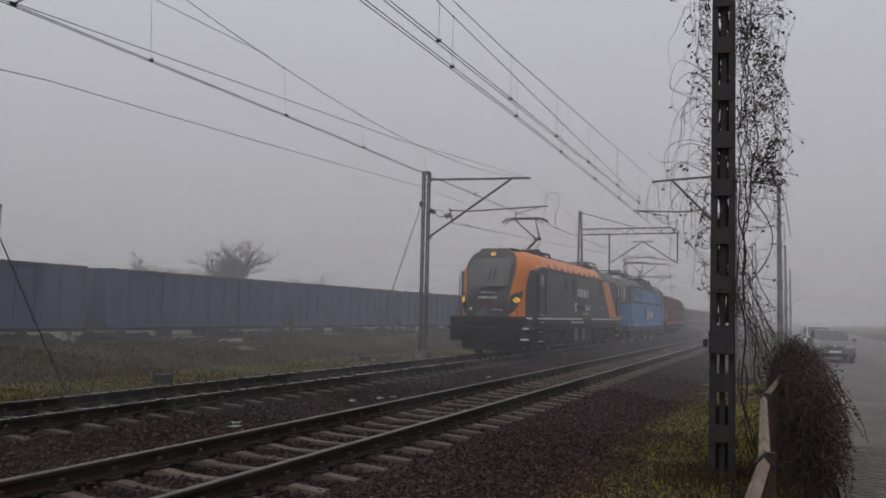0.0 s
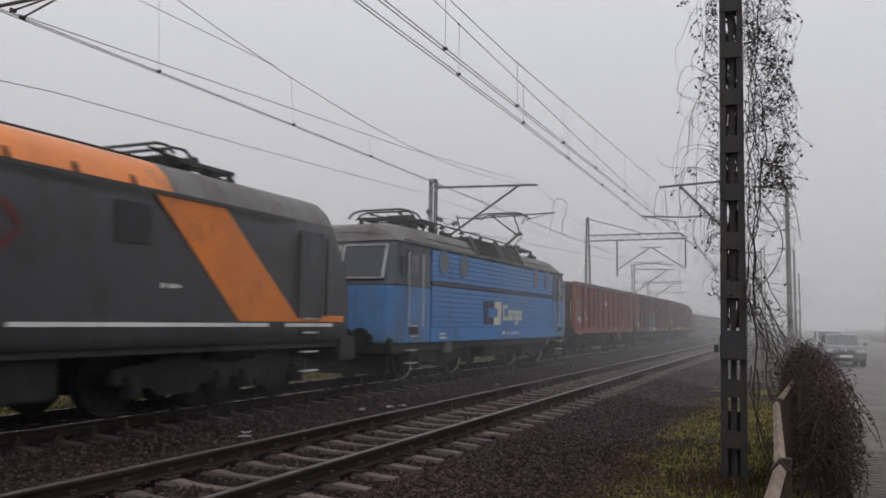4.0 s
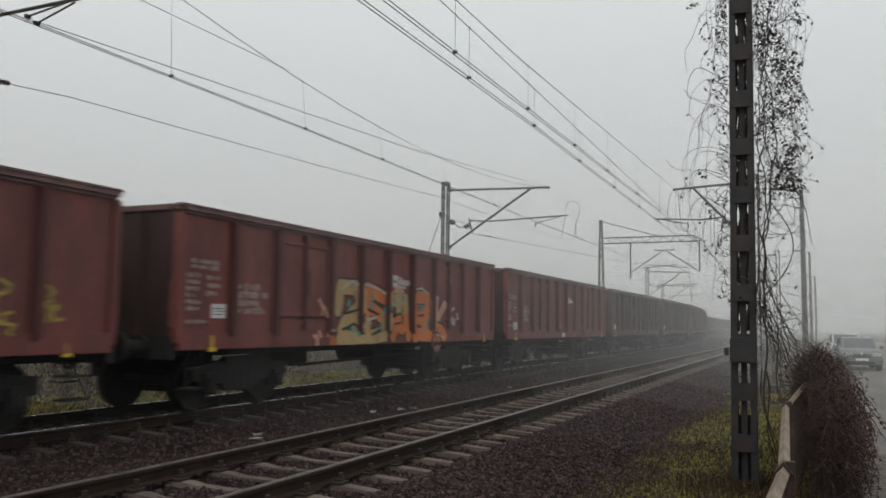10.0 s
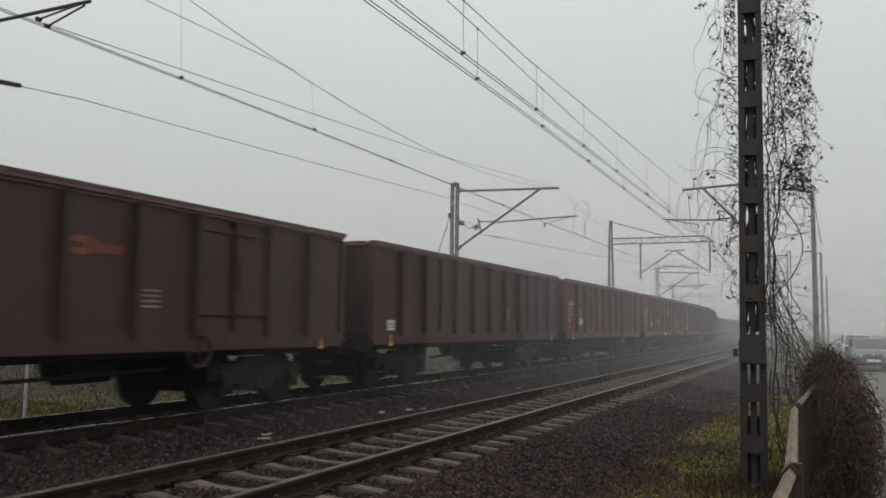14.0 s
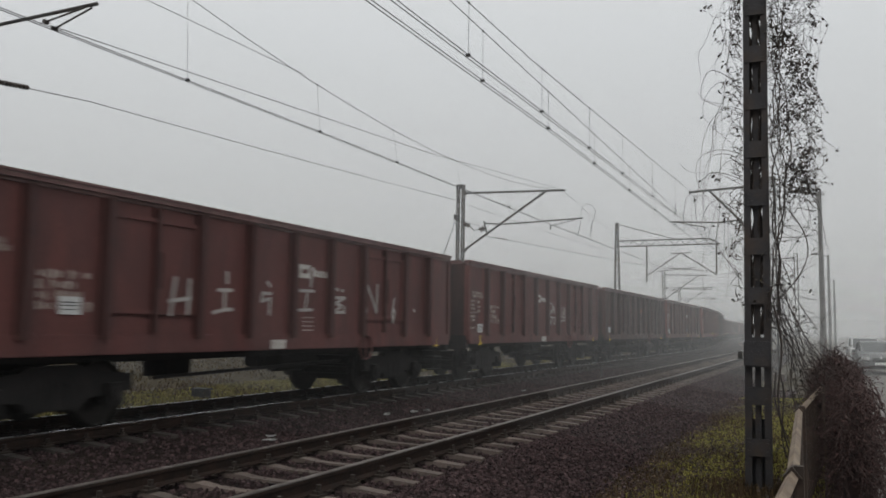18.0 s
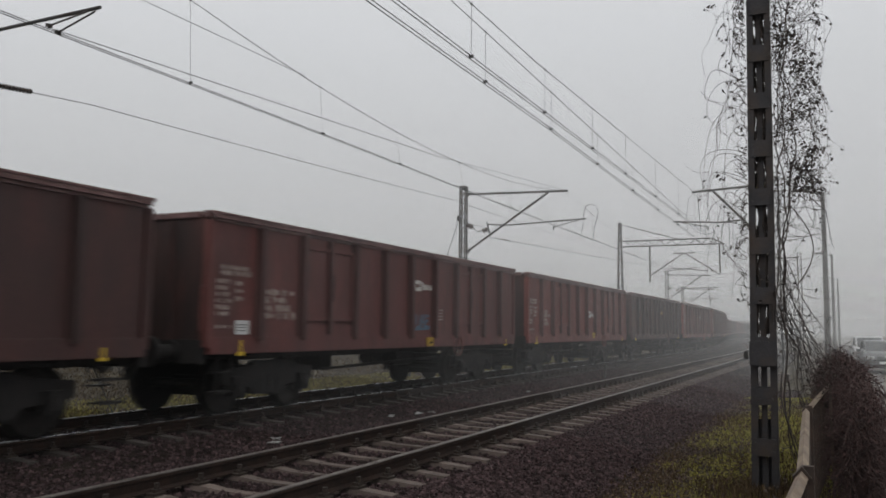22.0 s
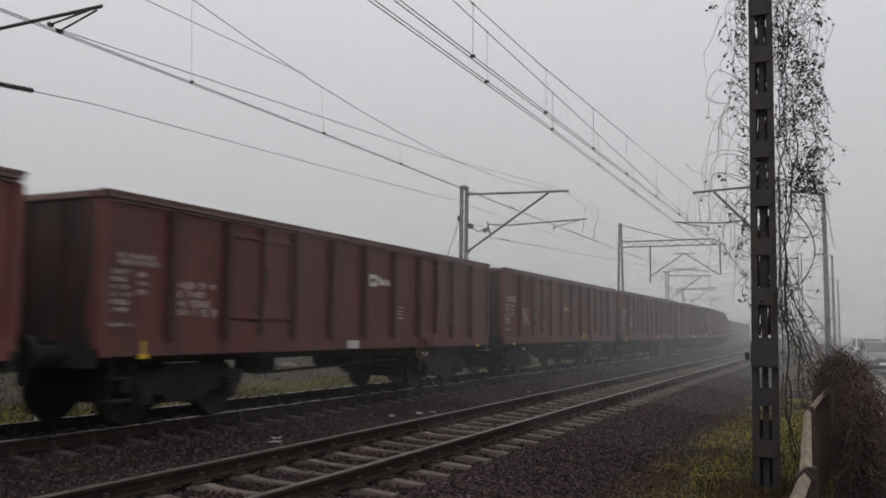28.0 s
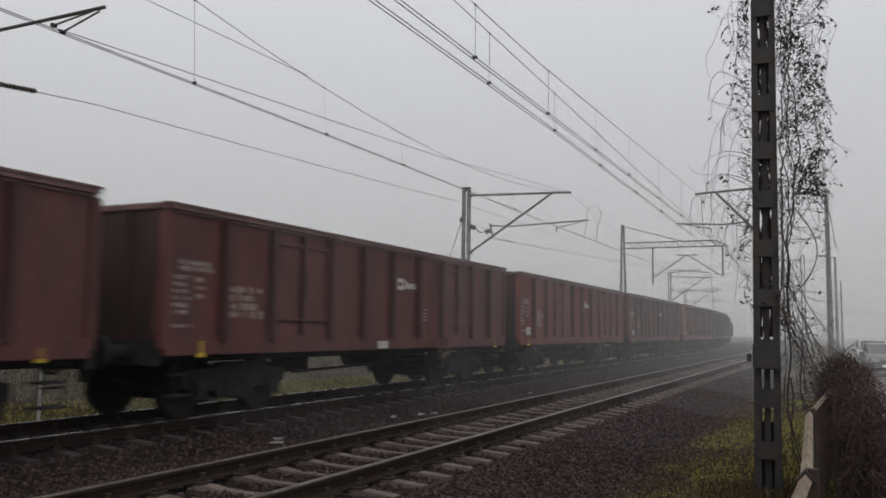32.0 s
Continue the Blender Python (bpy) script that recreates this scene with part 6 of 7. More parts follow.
M_emblem_rust = surface("emblem_rusty_orange", (0.16, 0.05, 0.025), (0.24, 0.08, 0.04), 9, 0.7, 0.0, 0.1)
shift_emblem(0, -1.1, 0)
shift_emblem(4, -0.13, 0, M_emblem_rust)
shift_emblem(8, -1.15, 0)
shift_emblem(9, -0.05, 0, M_emblem_rust)
shift_emblem(11, 0.16, -0.37)
shift_emblem(12, 0, 0, M_emblem_yellow)
shift_emblem(15, -1.3, -0.22, M_emblem_yellow)
shift_part(3, "table_marking", -2.2, -0.28)
shift_part(7, "table_marking", -1.0, -0.3)
for i, dy, dz in ((0, 0.0, 0.2), (2, 0.1, 0.18), (6, 1.06, 0.21), (7, 1.06, 0.21)):
    shift_part(i, "label", dy, dz)
for i in (5, 6, 16):
    bare(i, "emblem")
for i in (5, 9):
    bare(i, "inscription")
for i in (11, 12, 13, 14, 15, 16, 17):
    bare(i, "label")
for i, y, z in ((0, 1.3, 1.1), (10, 0.72, 1.02), (11, 0.75, 1.12), (15, 1.35, 1.1), (16, 1.2, 1.08)):
    p = part("hazard_plate", Geo().span(WHALF + 0.1, WHALF + 0.112, y, y + 0.34, z, z + 0.2), M_hazard, wagons[i], "yellow warning plate")
    part("hazard_mark", Geo().plate([(WHALF + 0.113, y + 0.07, z + 0.05), (WHALF + 0.113, y + 0.27, z + 0.14), (WHALF + 0.113, y + 0.27, z + 0.06)], (1, 0, 0), 0.002), M_under, p)
for i in (3, 7, 8, 14, 17):
    part("small_plate", Geo().span(WHALF + 0.085, WHALF + 0.095, -0.6, -0.2, 1.02, 1.17), M_white, wagons[i], "small white plate")

# the first wagon's yellow corner rail and end handles
first = wagons[0]
for x in (1.3,):
    part("ladder_rail", Geo().tube([(x, -WL / 2 - 0.06, 1.5), (x, -WL / 2 - 0.16, 1.55), (x, -WL / 2 - 0.16, 2.35), (x, -WL / 2 - 0.06, 2.4)], 0.011, 6), M_yellow, first, "yellow corner rail")
for x, z in ((0.35, 2.45), (0.2, 1.35)):
    part("end_handle", Geo().tube([(x - 0.22, -WL / 2 - 0.14, z), (x + 0.22, -WL / 2 - 0.14, z)], 0.02, 6).box(x, -WL / 2 - 0.1, z - 0.04, 0.1, 0.08, 0.1), M_yellow, first, "yellow end handle")

# ---- ballast stones ----
def scatter_stones(name, label, count, place, size, seed, material):
    """Angular stones, each a dented block, as one mesh."""
    r = np.random.RandomState(seed)
    cube = np.array([(i, j, k) for i in (-1, 1) for j in (-1, 1) for k in (-1, 1)], float)
    quads = np.array([(0, 1, 3, 2), (4, 6, 7, 5), (0, 4, 5, 1), (2, 3, 7, 6), (0, 2, 6, 4), (1, 5, 7, 3)])
    xyz = place(r, count)
    s = r.uniform(*size, (count, 1, 1)) * r.uniform(0.6, 1.25, (count, 1, 3))
    v = cube[None] * s * r.uniform(0.5, 1.0, (count, 8, 3))
    a, b = r.uniform(0, 6.28, count), r.uniform(-0.7, 0.7, count)
    ca, sa, cb, sb = np.cos(a), np.sin(a), np.cos(b), np.sin(b)
    x, y, z = v[..., 0], v[..., 1], v[..., 2]
    x, z = x * cb[:, None] + z * sb[:, None], z * cb[:, None] - x * sb[:, None]
    x, y = x * ca[:, None] - y * sa[:, None], x * sa[:, None] + y * ca[:, None]
    v = np.stack([x, y, z], -1) + xyz[:, None]
    me = bpy.data.meshes.new(name)
    me.from_pydata(v.reshape(-1, 3).tolist(), [], (quads[None] + 8 * np.arange(count)[:, None, None]).reshape(-1, 4).tolist())
    me.materials.append(material)
    return tagged(new(name, me), label, "ballast", kind="stuff")


BZ = np.array([bed_z(-12.7 + i * 0.02) for i in range(511)])


def on_bed(r, n):
    y = 1.5 + 33 * r.rand(n) ** 1.7
    x = -12.4 + 9.9 * r.rand(n)
    z = np.interp(x, -12.7 + 0.02 * np.arange(511), BZ) + r.uniform(-0.012, 0.02, n)
    return np.stack([x, y, z], 1)


def on_shoulder(r, n):
    y = 3.0 + 26 * r.rand(n) ** 1.5
    x = -3.9 + 2.9 * r.rand(n) ** 1.25
    z = np.where(x < -2.55, np.interp(x, -12.7 + 0.02 * np.arange(511), BZ), -0.535 + 0.04 * (x + 2.55)) + r.uniform(-0.012, 0.02, n)
    return np.stack([x, y, z], 1)


scatter_stones("ballast_stones", "wet dark brown angular ballast stones", 62000, on_bed, (0.014, 0.028), 3, M_stone)
scatter_stones("ballast_stones", "wet dark brown ballast stones on the sloping shoulder", 32000, on_shoulder, (0.014, 0.028), 4, M_stone)


def behind(r, n):
    y = -9 + 10.6 * r.rand(n)
    x = -8.2 + 5.9 * r.rand(n)
    return np.stack([x, y, np.interp(x, -12.7 + 0.02 * np.arange(511), BZ) + r.uniform(-0.012, 0.02, n)], 1)


scatter_stones("ballast_stones", "wet dark brown ballast stones between the sleepers", 9000, behind, (0.022, 0.04), 6, M_stone)
M_litter = surface("pale_litter", (0.22, 0.22, 0.22), (0.4, 0.4, 0.39), 8, 0.7, 0.0, 0.1)
lit = random.Random(8)
for x, y in [(-7.35, 14.2), (-7.2, 14.5), (-7.6, 13.6), (-7.3, 9.6), (-7.5, 9.9), (-6.9, 24.3), (-7.4, 20.6)]:
    g = Geo()
    for k in range(3):
        g.plate([(lit.uniform(-0.05, 0.05) + dx, lit.uniform(-0.05, 0.05) + dy, lit.uniform(0.0, 0.05)) for dx, dy in ((-0.06, -0.03), (0.03, -0.05), (0.06, 0.03), (-0.03, 0.04))], (0, 0, 1), 0.006)
    solid("litter", g, M_litter, "crumpled scrap of pale litter lying on the ballast", "litter", "litter", at=pose(x, y, -0.245, 0, 0, lit.uniform(0, 360)))
stake = thing("track_stake", "short steel marker post between the tracks", "marker post", at=pose(-7.4, 28.6, -0.3))
part("post", Geo().beam((0, 0, 0), (0, 0, 0.5), 0.06, 0.06), M_mast, stake)
part("arm", Geo().beam((-0.3, 0, 0.46), (0.05, 0, 0.48), 0.04, 0.04), M_mast, stake)

# ---- grass ----
M_blade = surface("grass_blade", (0.135, 0.132, 0.034), (0.35, 0.318, 0.075), 3, 0.9, 0.0, 0.0, specular=0.15, island=True, vary=0.35, world_space=True)
M_bladefar = surface("rough_grass_blade", (0.088, 0.08, 0.018), (0.22, 0.185, 0.04), 3, 0.9, 0.0, 0.0, specular=0.15, island=True, vary=0.35, world_space=True)
M_fade = surface("faded_grass", (0.036, 0.023, 0.01), (0.07, 0.046, 0.019), 3, 0.95, 0.0, 0.0, specular=0.1, island=True, vary=0.18, world_space=True)
M_straw = surface("dead_grass", (0.04, 0.026, 0.014), (0.085, 0.055, 0.028), 3, 0.9, 0.0, 0.0, specular=0.1, island=True, vary=0.35, world_space=True)


def blades(name, label, count, place, length, seed, material, width=0.006):
    """Bent blades of grass, two faces each."""
    r = np.random.RandomState(seed)
    base = place(r, count)
    a, ln, lean = r.uniform(0, 6.28, count), r.uniform(*length, count), r.uniform(0.1, 0.9, count)
    side = np.stack([-np.sin(a), np.cos(a), np.zeros(count)], 1) * width * r.uniform(0.6, 1.4, (count, 1))
    fwd = np.stack([np.cos(a), np.sin(a), np.zeros(count)], 1)
    up = np.array([0, 0, 1.0])
    m1 = base + fwd * (ln * lean * 0.3)[:, None] + up * (ln * 0.62)[:, None]
    tip = base + fwd * (ln * lean)[:, None] + up * (ln * (1.05 - 0.45 * lean))[:, None]
    v = np.stack([base - side, base + side, m1 + side * 0.8, m1 - side * 0.8, tip], 1).reshape(-1, 3)
    i = 5 * np.arange(count)
    faces = [(k, k + 1, k + 2, k + 3) for k in i.tolist()] + [(k + 3, k + 2, k + 4) for k in i.tolist()]
    me = bpy.data.meshes.new(name)
    me.from_pydata(v.tolist(), [], faces)
    me.materials.append(material)
    return tagged(new(name, me), label, "grass", kind="stuff")


def gz(x):
    return np.array([ground_z(v) for v in x]) - 0.03


def clumped(r, n, x0, x1, y0, y1, power, scale, cut):
    """Places in patches."""
    out = []
    while len(out) < n:
        y = y0 + (y1 - y0) * r.rand() ** power
        x = x0 + (x1 - x0) * r.rand()
        if x - x0 < 1.1 * r.rand() * (0.5 + noise.noise(Vector((y * 0.8, 3.3, 0.0)))):
            continue
        if noise.noise(Vector((x * scale, y * scale, 7.7))) > cut - 0.5 * r.rand():
            out.append((x, y))
    out = np.array(out)
    return np.column_stack([out, gz(out[:, 0])])


def lawn(r, n):
    """Mossy grass on the verge: dense round the mast's foot and near the camera, thinning into the ballast."""
    out = []
    while len(out) < n:
        y = 3.6 + 22 * r.rand() ** 1.5
        x = -2.9 + 3.0 * r.rand()
        edge = -2.35 + 0.5 * noise.noise(Vector((y * 0.35, 3.3, 0.0))) + 0.35 * noise.noise(Vector((y * 1.3, 9.3, 0.0)))
        fade = min(1.0, max(0.0, (x - edge) / 0.7))
        patch = 0.72 + 1.1 * noise.noise(Vector((x * 1.1, y * 0.45, 7.7))) + 0.6 * noise.noise(Vector((x * 3.1, y * 1.4, 2.2)))
        if r.rand() < fade * max(0.03, patch):
            out.append((x, y))
    out = np.array(out)
    return np.column_stack([out, gz(out[:, 0])])


blades("grass", "short mossy green winter grass on the verge", 150000, lawn, (0.012, 0.045), 5, M_blade, 0.006)
blades("dead_grass", "flattened straw-coloured dead grass on the verge", 22000, lambda r, n: clumped(r, n, -2.9, 0.3, 3.6, 24, 1.4, 1.3, 0.0), (0.03, 0.11), 6, M_straw, 0.005)


def mast_foot(r, n):
    a, d = r.uniform(0, 6.28, n), 0.12 + 0.55 * r.rand(n) ** 1.6
    x, y = -0.785 + np.cos(a) * d * 1.2, 10.35 + np.sin(a) * d * 1.6
    return np.column_stack([x, y, gz(x)])


blades("dead_grass", "tall dry brown grass round the mast's foot", 1800, mast_foot, (0.05, 0.22), 16, M_straw, 0.005)
blades("grass", "rough green grass beyond the far track", 90000, lambda r, n: clumped(r, n, -17.2, -12.2, 4, 60, 1.2, 0.5, 0.05), (0.02, 0.085), 7, M_bladefar, 0.014)
blades("dead_grass", "rough brown dead grass beyond the far track", 60000, lambda r, n: clumped(r, n, -26, -13.5, 4, 60, 1.2, 0.4, -0.1), (0.03, 0.12), 9, M_fade, 0.016)
M_weed = surface("dead_weed", (0.025, 0.016, 0.012), (0.055, 0.036, 0.026), 9, 0.9, 0.0, 0.0, world_space=True)


def weeds(count, seed):
    """Withered stalks with a few curled leaves."""
    r = random.Random(seed)
    g = Geo()
    for k in range(count):
        y = 5.5 + 9 * r.random() ** 1.3
        x = -1.9 + 1.6 * r.random() if r.random() < 0.75 else -2.3 + 2.2 * r.random()
        p = stem(r, (x, y, ground_z(x) - 0.03), r.randint(4, 8), 0.022, (r.uniform(-0.5, 0.5), r.uniform(-0.5, 0.5), 1), 0.25, 0.0)
        g.tube(p, 0.0035, 3, 0.002, caps=False)
        for q in p[1:]:
            if r.random() < 0.7:
                leaf(g, q, r.uniform(0.02, 0.045), r)
    tagged(solid("dead_weeds", g, M_weed, "withered brown weeds standing in the mossy verge", "weeds", normals=False), "withered brown weeds standing in the mossy verge", "weeds", kind="stuff")


# ---- fallen leaves and moss on the verge ----
M_fallen = surface("fallen_leaf", (0.035, 0.02, 0.012), (0.11, 0.065, 0.035), 5, 0.85, 0.0, 0.0, island=True, vary=0.45, world_space=True)


def fallen(count, seed):
    r = np.random.RandomState(seed)
    y = 4.5 + 18 * r.rand(count) ** 1.5
    x = -2.5 + 2.7 * r.rand(count)
    z = gz(x) + r.uniform(0.0, 0.03, count)
    a, s = r.uniform(0, 6.28, count), r.uniform(0.012, 0.035, count)
    c, d = np.cos(a) * s, np.sin(a) * s
    lift = r.uniform(-0.012, 0.012, (4, count))
    v = np.stack([np.stack([x + c, y + d, z + lift[0]], 1), np.stack([x - d * 0.6, y + c * 0.6, z + lift[1]], 1), np.stack([x - c, y - d, z + lift[2]], 1), np.stack([x + d * 0.6, y - c * 0.6, z + lift[3]], 1)], 1)
    me = bpy.data.meshes.new("fallen_leaves")
    me.from_pydata(v.reshape(-1, 3).tolist(), [], [(k, k + 1, k + 2, k + 3) for k in range(0, 4 * count, 4)])
    me.materials.append(M_fallen)
    tagged(new("fallen_leaves", me), "brown fallen leaves scattered over the verge", "leaves", kind="stuff")


fallen(15000, 14)

# ---- the near mast with its climbing vine ----
MX, MY, MZ = -0.785, 10.35, -0.55
near = thing("lattice_mast", "dark weathered steel mast overgrown by a leafless climbing vine", "mast", at=pose(MX, MY, MZ, 0, 0.62, 2))
TOPZ = 9.8


def slim(z):
    """The mast tapers upwards."""
    return 1 - 0.019 * z


for s in (-1, 1):
    o, i = s * 0.15, s * 0.072
    u = [(i, -0.1), (o, -0.1), (o, 0.1), (i, 0.1), (i, 0.088), (o - s * 0.012, 0.088), (o - s * 0.012, -0.088), (i, -0.088)]
    ch = Geo().loft([[(x * slim(z), y, z) for x, y in u] for z in (0, TOPZ)])
    part("channel", ch, M_mastnear, near, "rusty dark channel section")
rivet = Geo().disc((0, 0, 0), (0, 1, 0), 0.013, 0.012, 6).mesh("rivet", M_mastnear)
z = 0.64
while z < TOPZ - 0.3:
    for y in (-0.107, 0.107):
        part("batten_plate", Geo().box(0, y, z, 0.25 * slim(z), 0.014, 0.2), M_mastnear, near)
    for sx in (-1, 1):
        for dz in (-0.045, 0.045):
            part("rivet", rivet, None, near, at=pose(sx * 0.1 * slim(z), -0.118, z + dz))
    z += 0.588
part("inner_bar", Geo().span(-0.034, 0.032, -0.03, 0.03, 0, TOPZ), M_mastnear, near)
part("switch_box", Geo().box(0.0, -0.16, 1.72, 0.3, 0.1, 0.3), M_mastnear, near, "dark box clamped to the mast", bevel=0.015)
# added plate behind the lower slots, keeps light from showing through
part("back_plate", Geo().span(-0.072, 0.072, 0.09, 0.099, 0, 0.95), M_mastnear, near)
part("clamp", Geo().box(-0.19, -0.14, 1.7, 0.05, 0.08, 0.09), M_dark, near)
part("footing", Geo().box(0, 0, -0.06, 0.5, 0.4, 0.2), M_concrete, near, bevel=0.03)

M_vine = surface("vine_bark", (0.022, 0.016, 0.014), (0.05, 0.036, 0.03), 14, 0.85, 0.0, 0.3, world_space=True)
M_leaf = surface("withered_leaf", (0.018, 0.014, 0.012), (0.05, 0.035, 0.026), 6, 0.8, 0.0, 0.0, island=True, vary=0.4, world_space=True)


def stem(r, start, steps, step, drift, wander, droop):
    pts = [Vector(start)]
    d = Vector(drift)
    for _ in range(steps):
        d += Vector((r.uniform(-1, 1), r.uniform(-1, 1), r.uniform(-1, 1))) * wander + Vector((0, 0, -droop))
        d.normalize()
        pts.append(pts[-1] + d * step)
    return pts


def leaf(g, p, size, r):
    """A small rounded leaf, folded along its middle."""
    a = r.uniform(0, 6.28)
    t = r.uniform(-1.2, 1.2)
    u = Vector((math.cos(a), math.sin(a), -0.6 + 0.5 * t)).normalized() * size
    w = Vector((-math.sin(a), math.cos(a), t)).normalized() * size * 0.5
    g.add([p, p + u * 0.3 + w * 0.9, p + u * 0.75 + w * 0.7, p + u, p + u * 0.75 - w * 0.7, p + u * 0.3 - w * 0.9], [(0, 1, 2, 3), (0, 3, 4, 5)])


def curl(r, start, heading_xz, steps, step, bend, shift=0.25, sink=0.0):
    """A tendril that winds: its bend drifts from one way to the other."""
    pts, a, k, y = [Vector(start)], heading_xz, bend, 0.0
    for _ in range(steps):
        k = k * 0.93 + r.uniform(-1, 1) * shift
        a += k
        if sink:
            a += sink * math.sin(-math.pi / 2 - a)
        y += r.uniform(-0.4, 0.4)
        y = max(-0.8, min(0.8, y))
        pts.append(pts[-1] + Vector((math.cos(a), y * 0.5, math.sin(a))) * step)
    return pts


def vine():
    r = random.Random(21)
    v = thing("climbing_vine", "climbing vine with withered dark leaves hanging from the mast", "vine", at=pose(MX, MY, MZ, 0, 0.62, 0))
    tw, lv = Geo(), Geo()

    def bunch(p, n, spread, lo=0.026, hi=0.05):
        for _ in range(n):
            leaf(lv, p + Vector((r.gauss(0, spread), r.gauss(0, spread), r.gauss(0, spread))), r.uniform(lo, hi), r)

    def thick(q):
        """How leafy the growth is at a place: clumps on the street side, high up."""
        if q.x < 0.1:
            return 0.1
        k = 0.62 + 1.5 * noise.noise(Vector((q.x * 3.1, q.y * 1.5, q.z * 2.3)))
        high = min(1.0, max(0.0, (q.z - 3.35) / 0.5))
        across = max(0.0, 1 - abs(q.x - 0.45) / 0.42)
        return max(0.0, k) * (0.1 + 0.9 * high) * (0.3 + 0.7 * across)

    def dress(pts, gain, lo=0.024, hi=0.05):
        for q in pts:
            if r.random() < gain * thick(q):
                for _ in range(r.randint(1, 2)):
                    leaf(lv, q + Vector((r.uniform(-0.03, 0.03), r.uniform(-0.04, 0.04), r.uniform(-0.03, 0.03))), r.uniform(lo, hi), r)

    # woody stems that wind up the street side
    for k in range(4):
        x0, ph = r.uniform(0.16, 0.46), r.uniform(0, 6)
        pts = [Vector((0.17 + (x0 - 0.15) * min(1, i / 9) + 0.05 * math.sin(i * 0.42 + ph) + 0.02 * math.sin(i * 1.3 + ph), 0.12 * math.sin(i * 0.3 + ph), 2.1 + i * 0.14)) for i in range(40)]
        part("stem", Geo().tube(pts, r.uniform(0.006, 0.011), 5, 0.004), M_vine, v, "twisted woody stem", normals=False)
        dress(pts, 0.5)
    foot = [Vector((0.18 + 0.05 * math.sin(i * 0.6) + i * 0.012, -0.12, 2.3 - i * 0.15)) for i in range(13)]
    part("stem", Geo().tube(foot, 0.014, 6, 0.009), M_vine, v, "twisted woody stem", normals=False)
    # stems inside the mast
    for k in range(16):
        x0 = r.choice((-0.052, -0.045, 0.045, 0.052))
        ph = r.uniform(0, 6)
        pts = [Vector((x0 + 0.02 * math.sin(i * 0.8 + ph) + r.uniform(-0.008, 0.008), 0.05 * math.sin(i * 0.3 + ph), 1.95 + i * 0.1)) for i in range(60)]
        tw.tube(pts, r.uniform(0.006, 0.013), 4, 0.006, caps=False)
        for q in pts:
            if r.random() < 0.1 + 0.5 * min(1, max(0, (q.z - 3.2) / 2)):
                leaf(lv, q, r.uniform(0.02, 0.04), r)
    # leafy growth that winds through the crown on the street side
    for k in range(330):
        z, x = r.uniform(3.4, 7.2), 0.16 + 0.5 * r.random()
        p = curl(r, (x, r.uniform(-0.28, 0.28), z), r.uniform(-3.1, 0.3), r.randint(8, 20), 0.045, r.uniform(-0.25, 0.25), 0.16, 0.05)
        p = [q for q in p if 0.13 < q.x < 0.73 + 0.2 * noise.noise(Vector((q.z * 1.9, 4.0, q.y)))]
        if len(p) < 4:
            continue
        tw.tube(p, r.uniform(0.0024, 0.0046), 3, 0.0018, caps=False)
        dress(p, 1.6, 0.02, 0.044)
    # a few bare loops against the mast
    for k in range(26):
        z = r.uniform(3.6, 6.6)
        p = curl(r, (0.14, r.uniform(-0.12, 0.1), z), r.uniform(-0.6, 0.9), r.randint(7, 13), 0.04, r.choice((-1, 1)) * r.uniform(0.2, 0.4), 0.06)
        tw.tube([q for q in p if q.x > 0.1], 0.0045, 3, 0.003, caps=False)
    # sprays that reach out and hang on the street side
    for x, z, n, a in ((0.55, 5.75, 12, 0.5), (0.6, 5.5, 10, -0.3), (0.6, 4.4, 9, -0.7), (0.42, 3.75, 13, 0.5), (0.62, 4.05, 8, -1.2), (0.5, 5.0, 9, 0.1)):
        p = curl(r, (x, -0.05, z), a, n, 0.045, -0.06, 0.1, 0.12)
        tw.tube(p, 0.0036, 3, 0.002, caps=False)
        for q in p[3:]:
            if r.random() < 0.45:
                leaf(lv, q, r.uniform(0.024, 0.042), r)
        bunch(p[-1], 4, 0.025)
    # one long stem that swings out below the crown and back to the mast
    p = [Vector((0.3 + 0.3 * math.sin(k / 11 * math.pi) - 0.08 * k / 11, -0.05, 3.5 - 0.105 * k)) for k in range(12)]
    tw.tube(p, 0.006, 4, 0.006, caps=False)
    for k in range(16):
        p = curl(r, (r.uniform(0.14, 0.3), r.uniform(-0.1, 0.1), r.uniform(2.4, 3.4)), r.uniform(-2.4, 0.4), r.randint(8, 16), 0.05, r.uniform(-0.2, 0.2), 0.12)
        p = [q for q in p if 0.12 < q.x < 0.7]
        if len(p) > 3:
            tw.tube(p, 0.0042, 3, 0.0025, caps=False)
            dress(p, 1.5)
    # long bare tendrils on the track side: out, over and down, some looping back
    for k in range(26):
        z, reach, fall = r.uniform(3.1, 6.9), r.uniform(0.12, 0.6), r.uniform(0.15, 1.3)
        ph, loop = r.uniform(0, 6), r.random() < 0.4
        n = 22
        p = []
        for i in range(n):
            t = i / (n - 1)
            out = math.sin(math.pi * t) if loop else 1 - (1 - t) ** 2.4
            p.append(Vector((-0.14 - reach * out + 0.025 * math.sin(t * 9 + ph), 0.1 * math.sin(t * 3 + ph), z + 0.2 * math.sin(math.pi * min(1, t * 1.8)) - fall * t * t + 0.015 * math.sin(t * 13 + ph))))
        tw.tube(p, r.uniform(0.003, 0.0046), 3, 0.0024, caps=False)
        for q in p[4:]:
            if r.random() < 0.06:
                bunch(q, r.randint(1, 4), 0.022)
        if r.random() < 0.3:
            side = curl(r, p[n // 2], r.uniform(-3, -1), 9, 0.04, r.uniform(-0.3, 0.3), 0.1)
            tw.tube(side, 0.0026, 3, 0.002, caps=False)
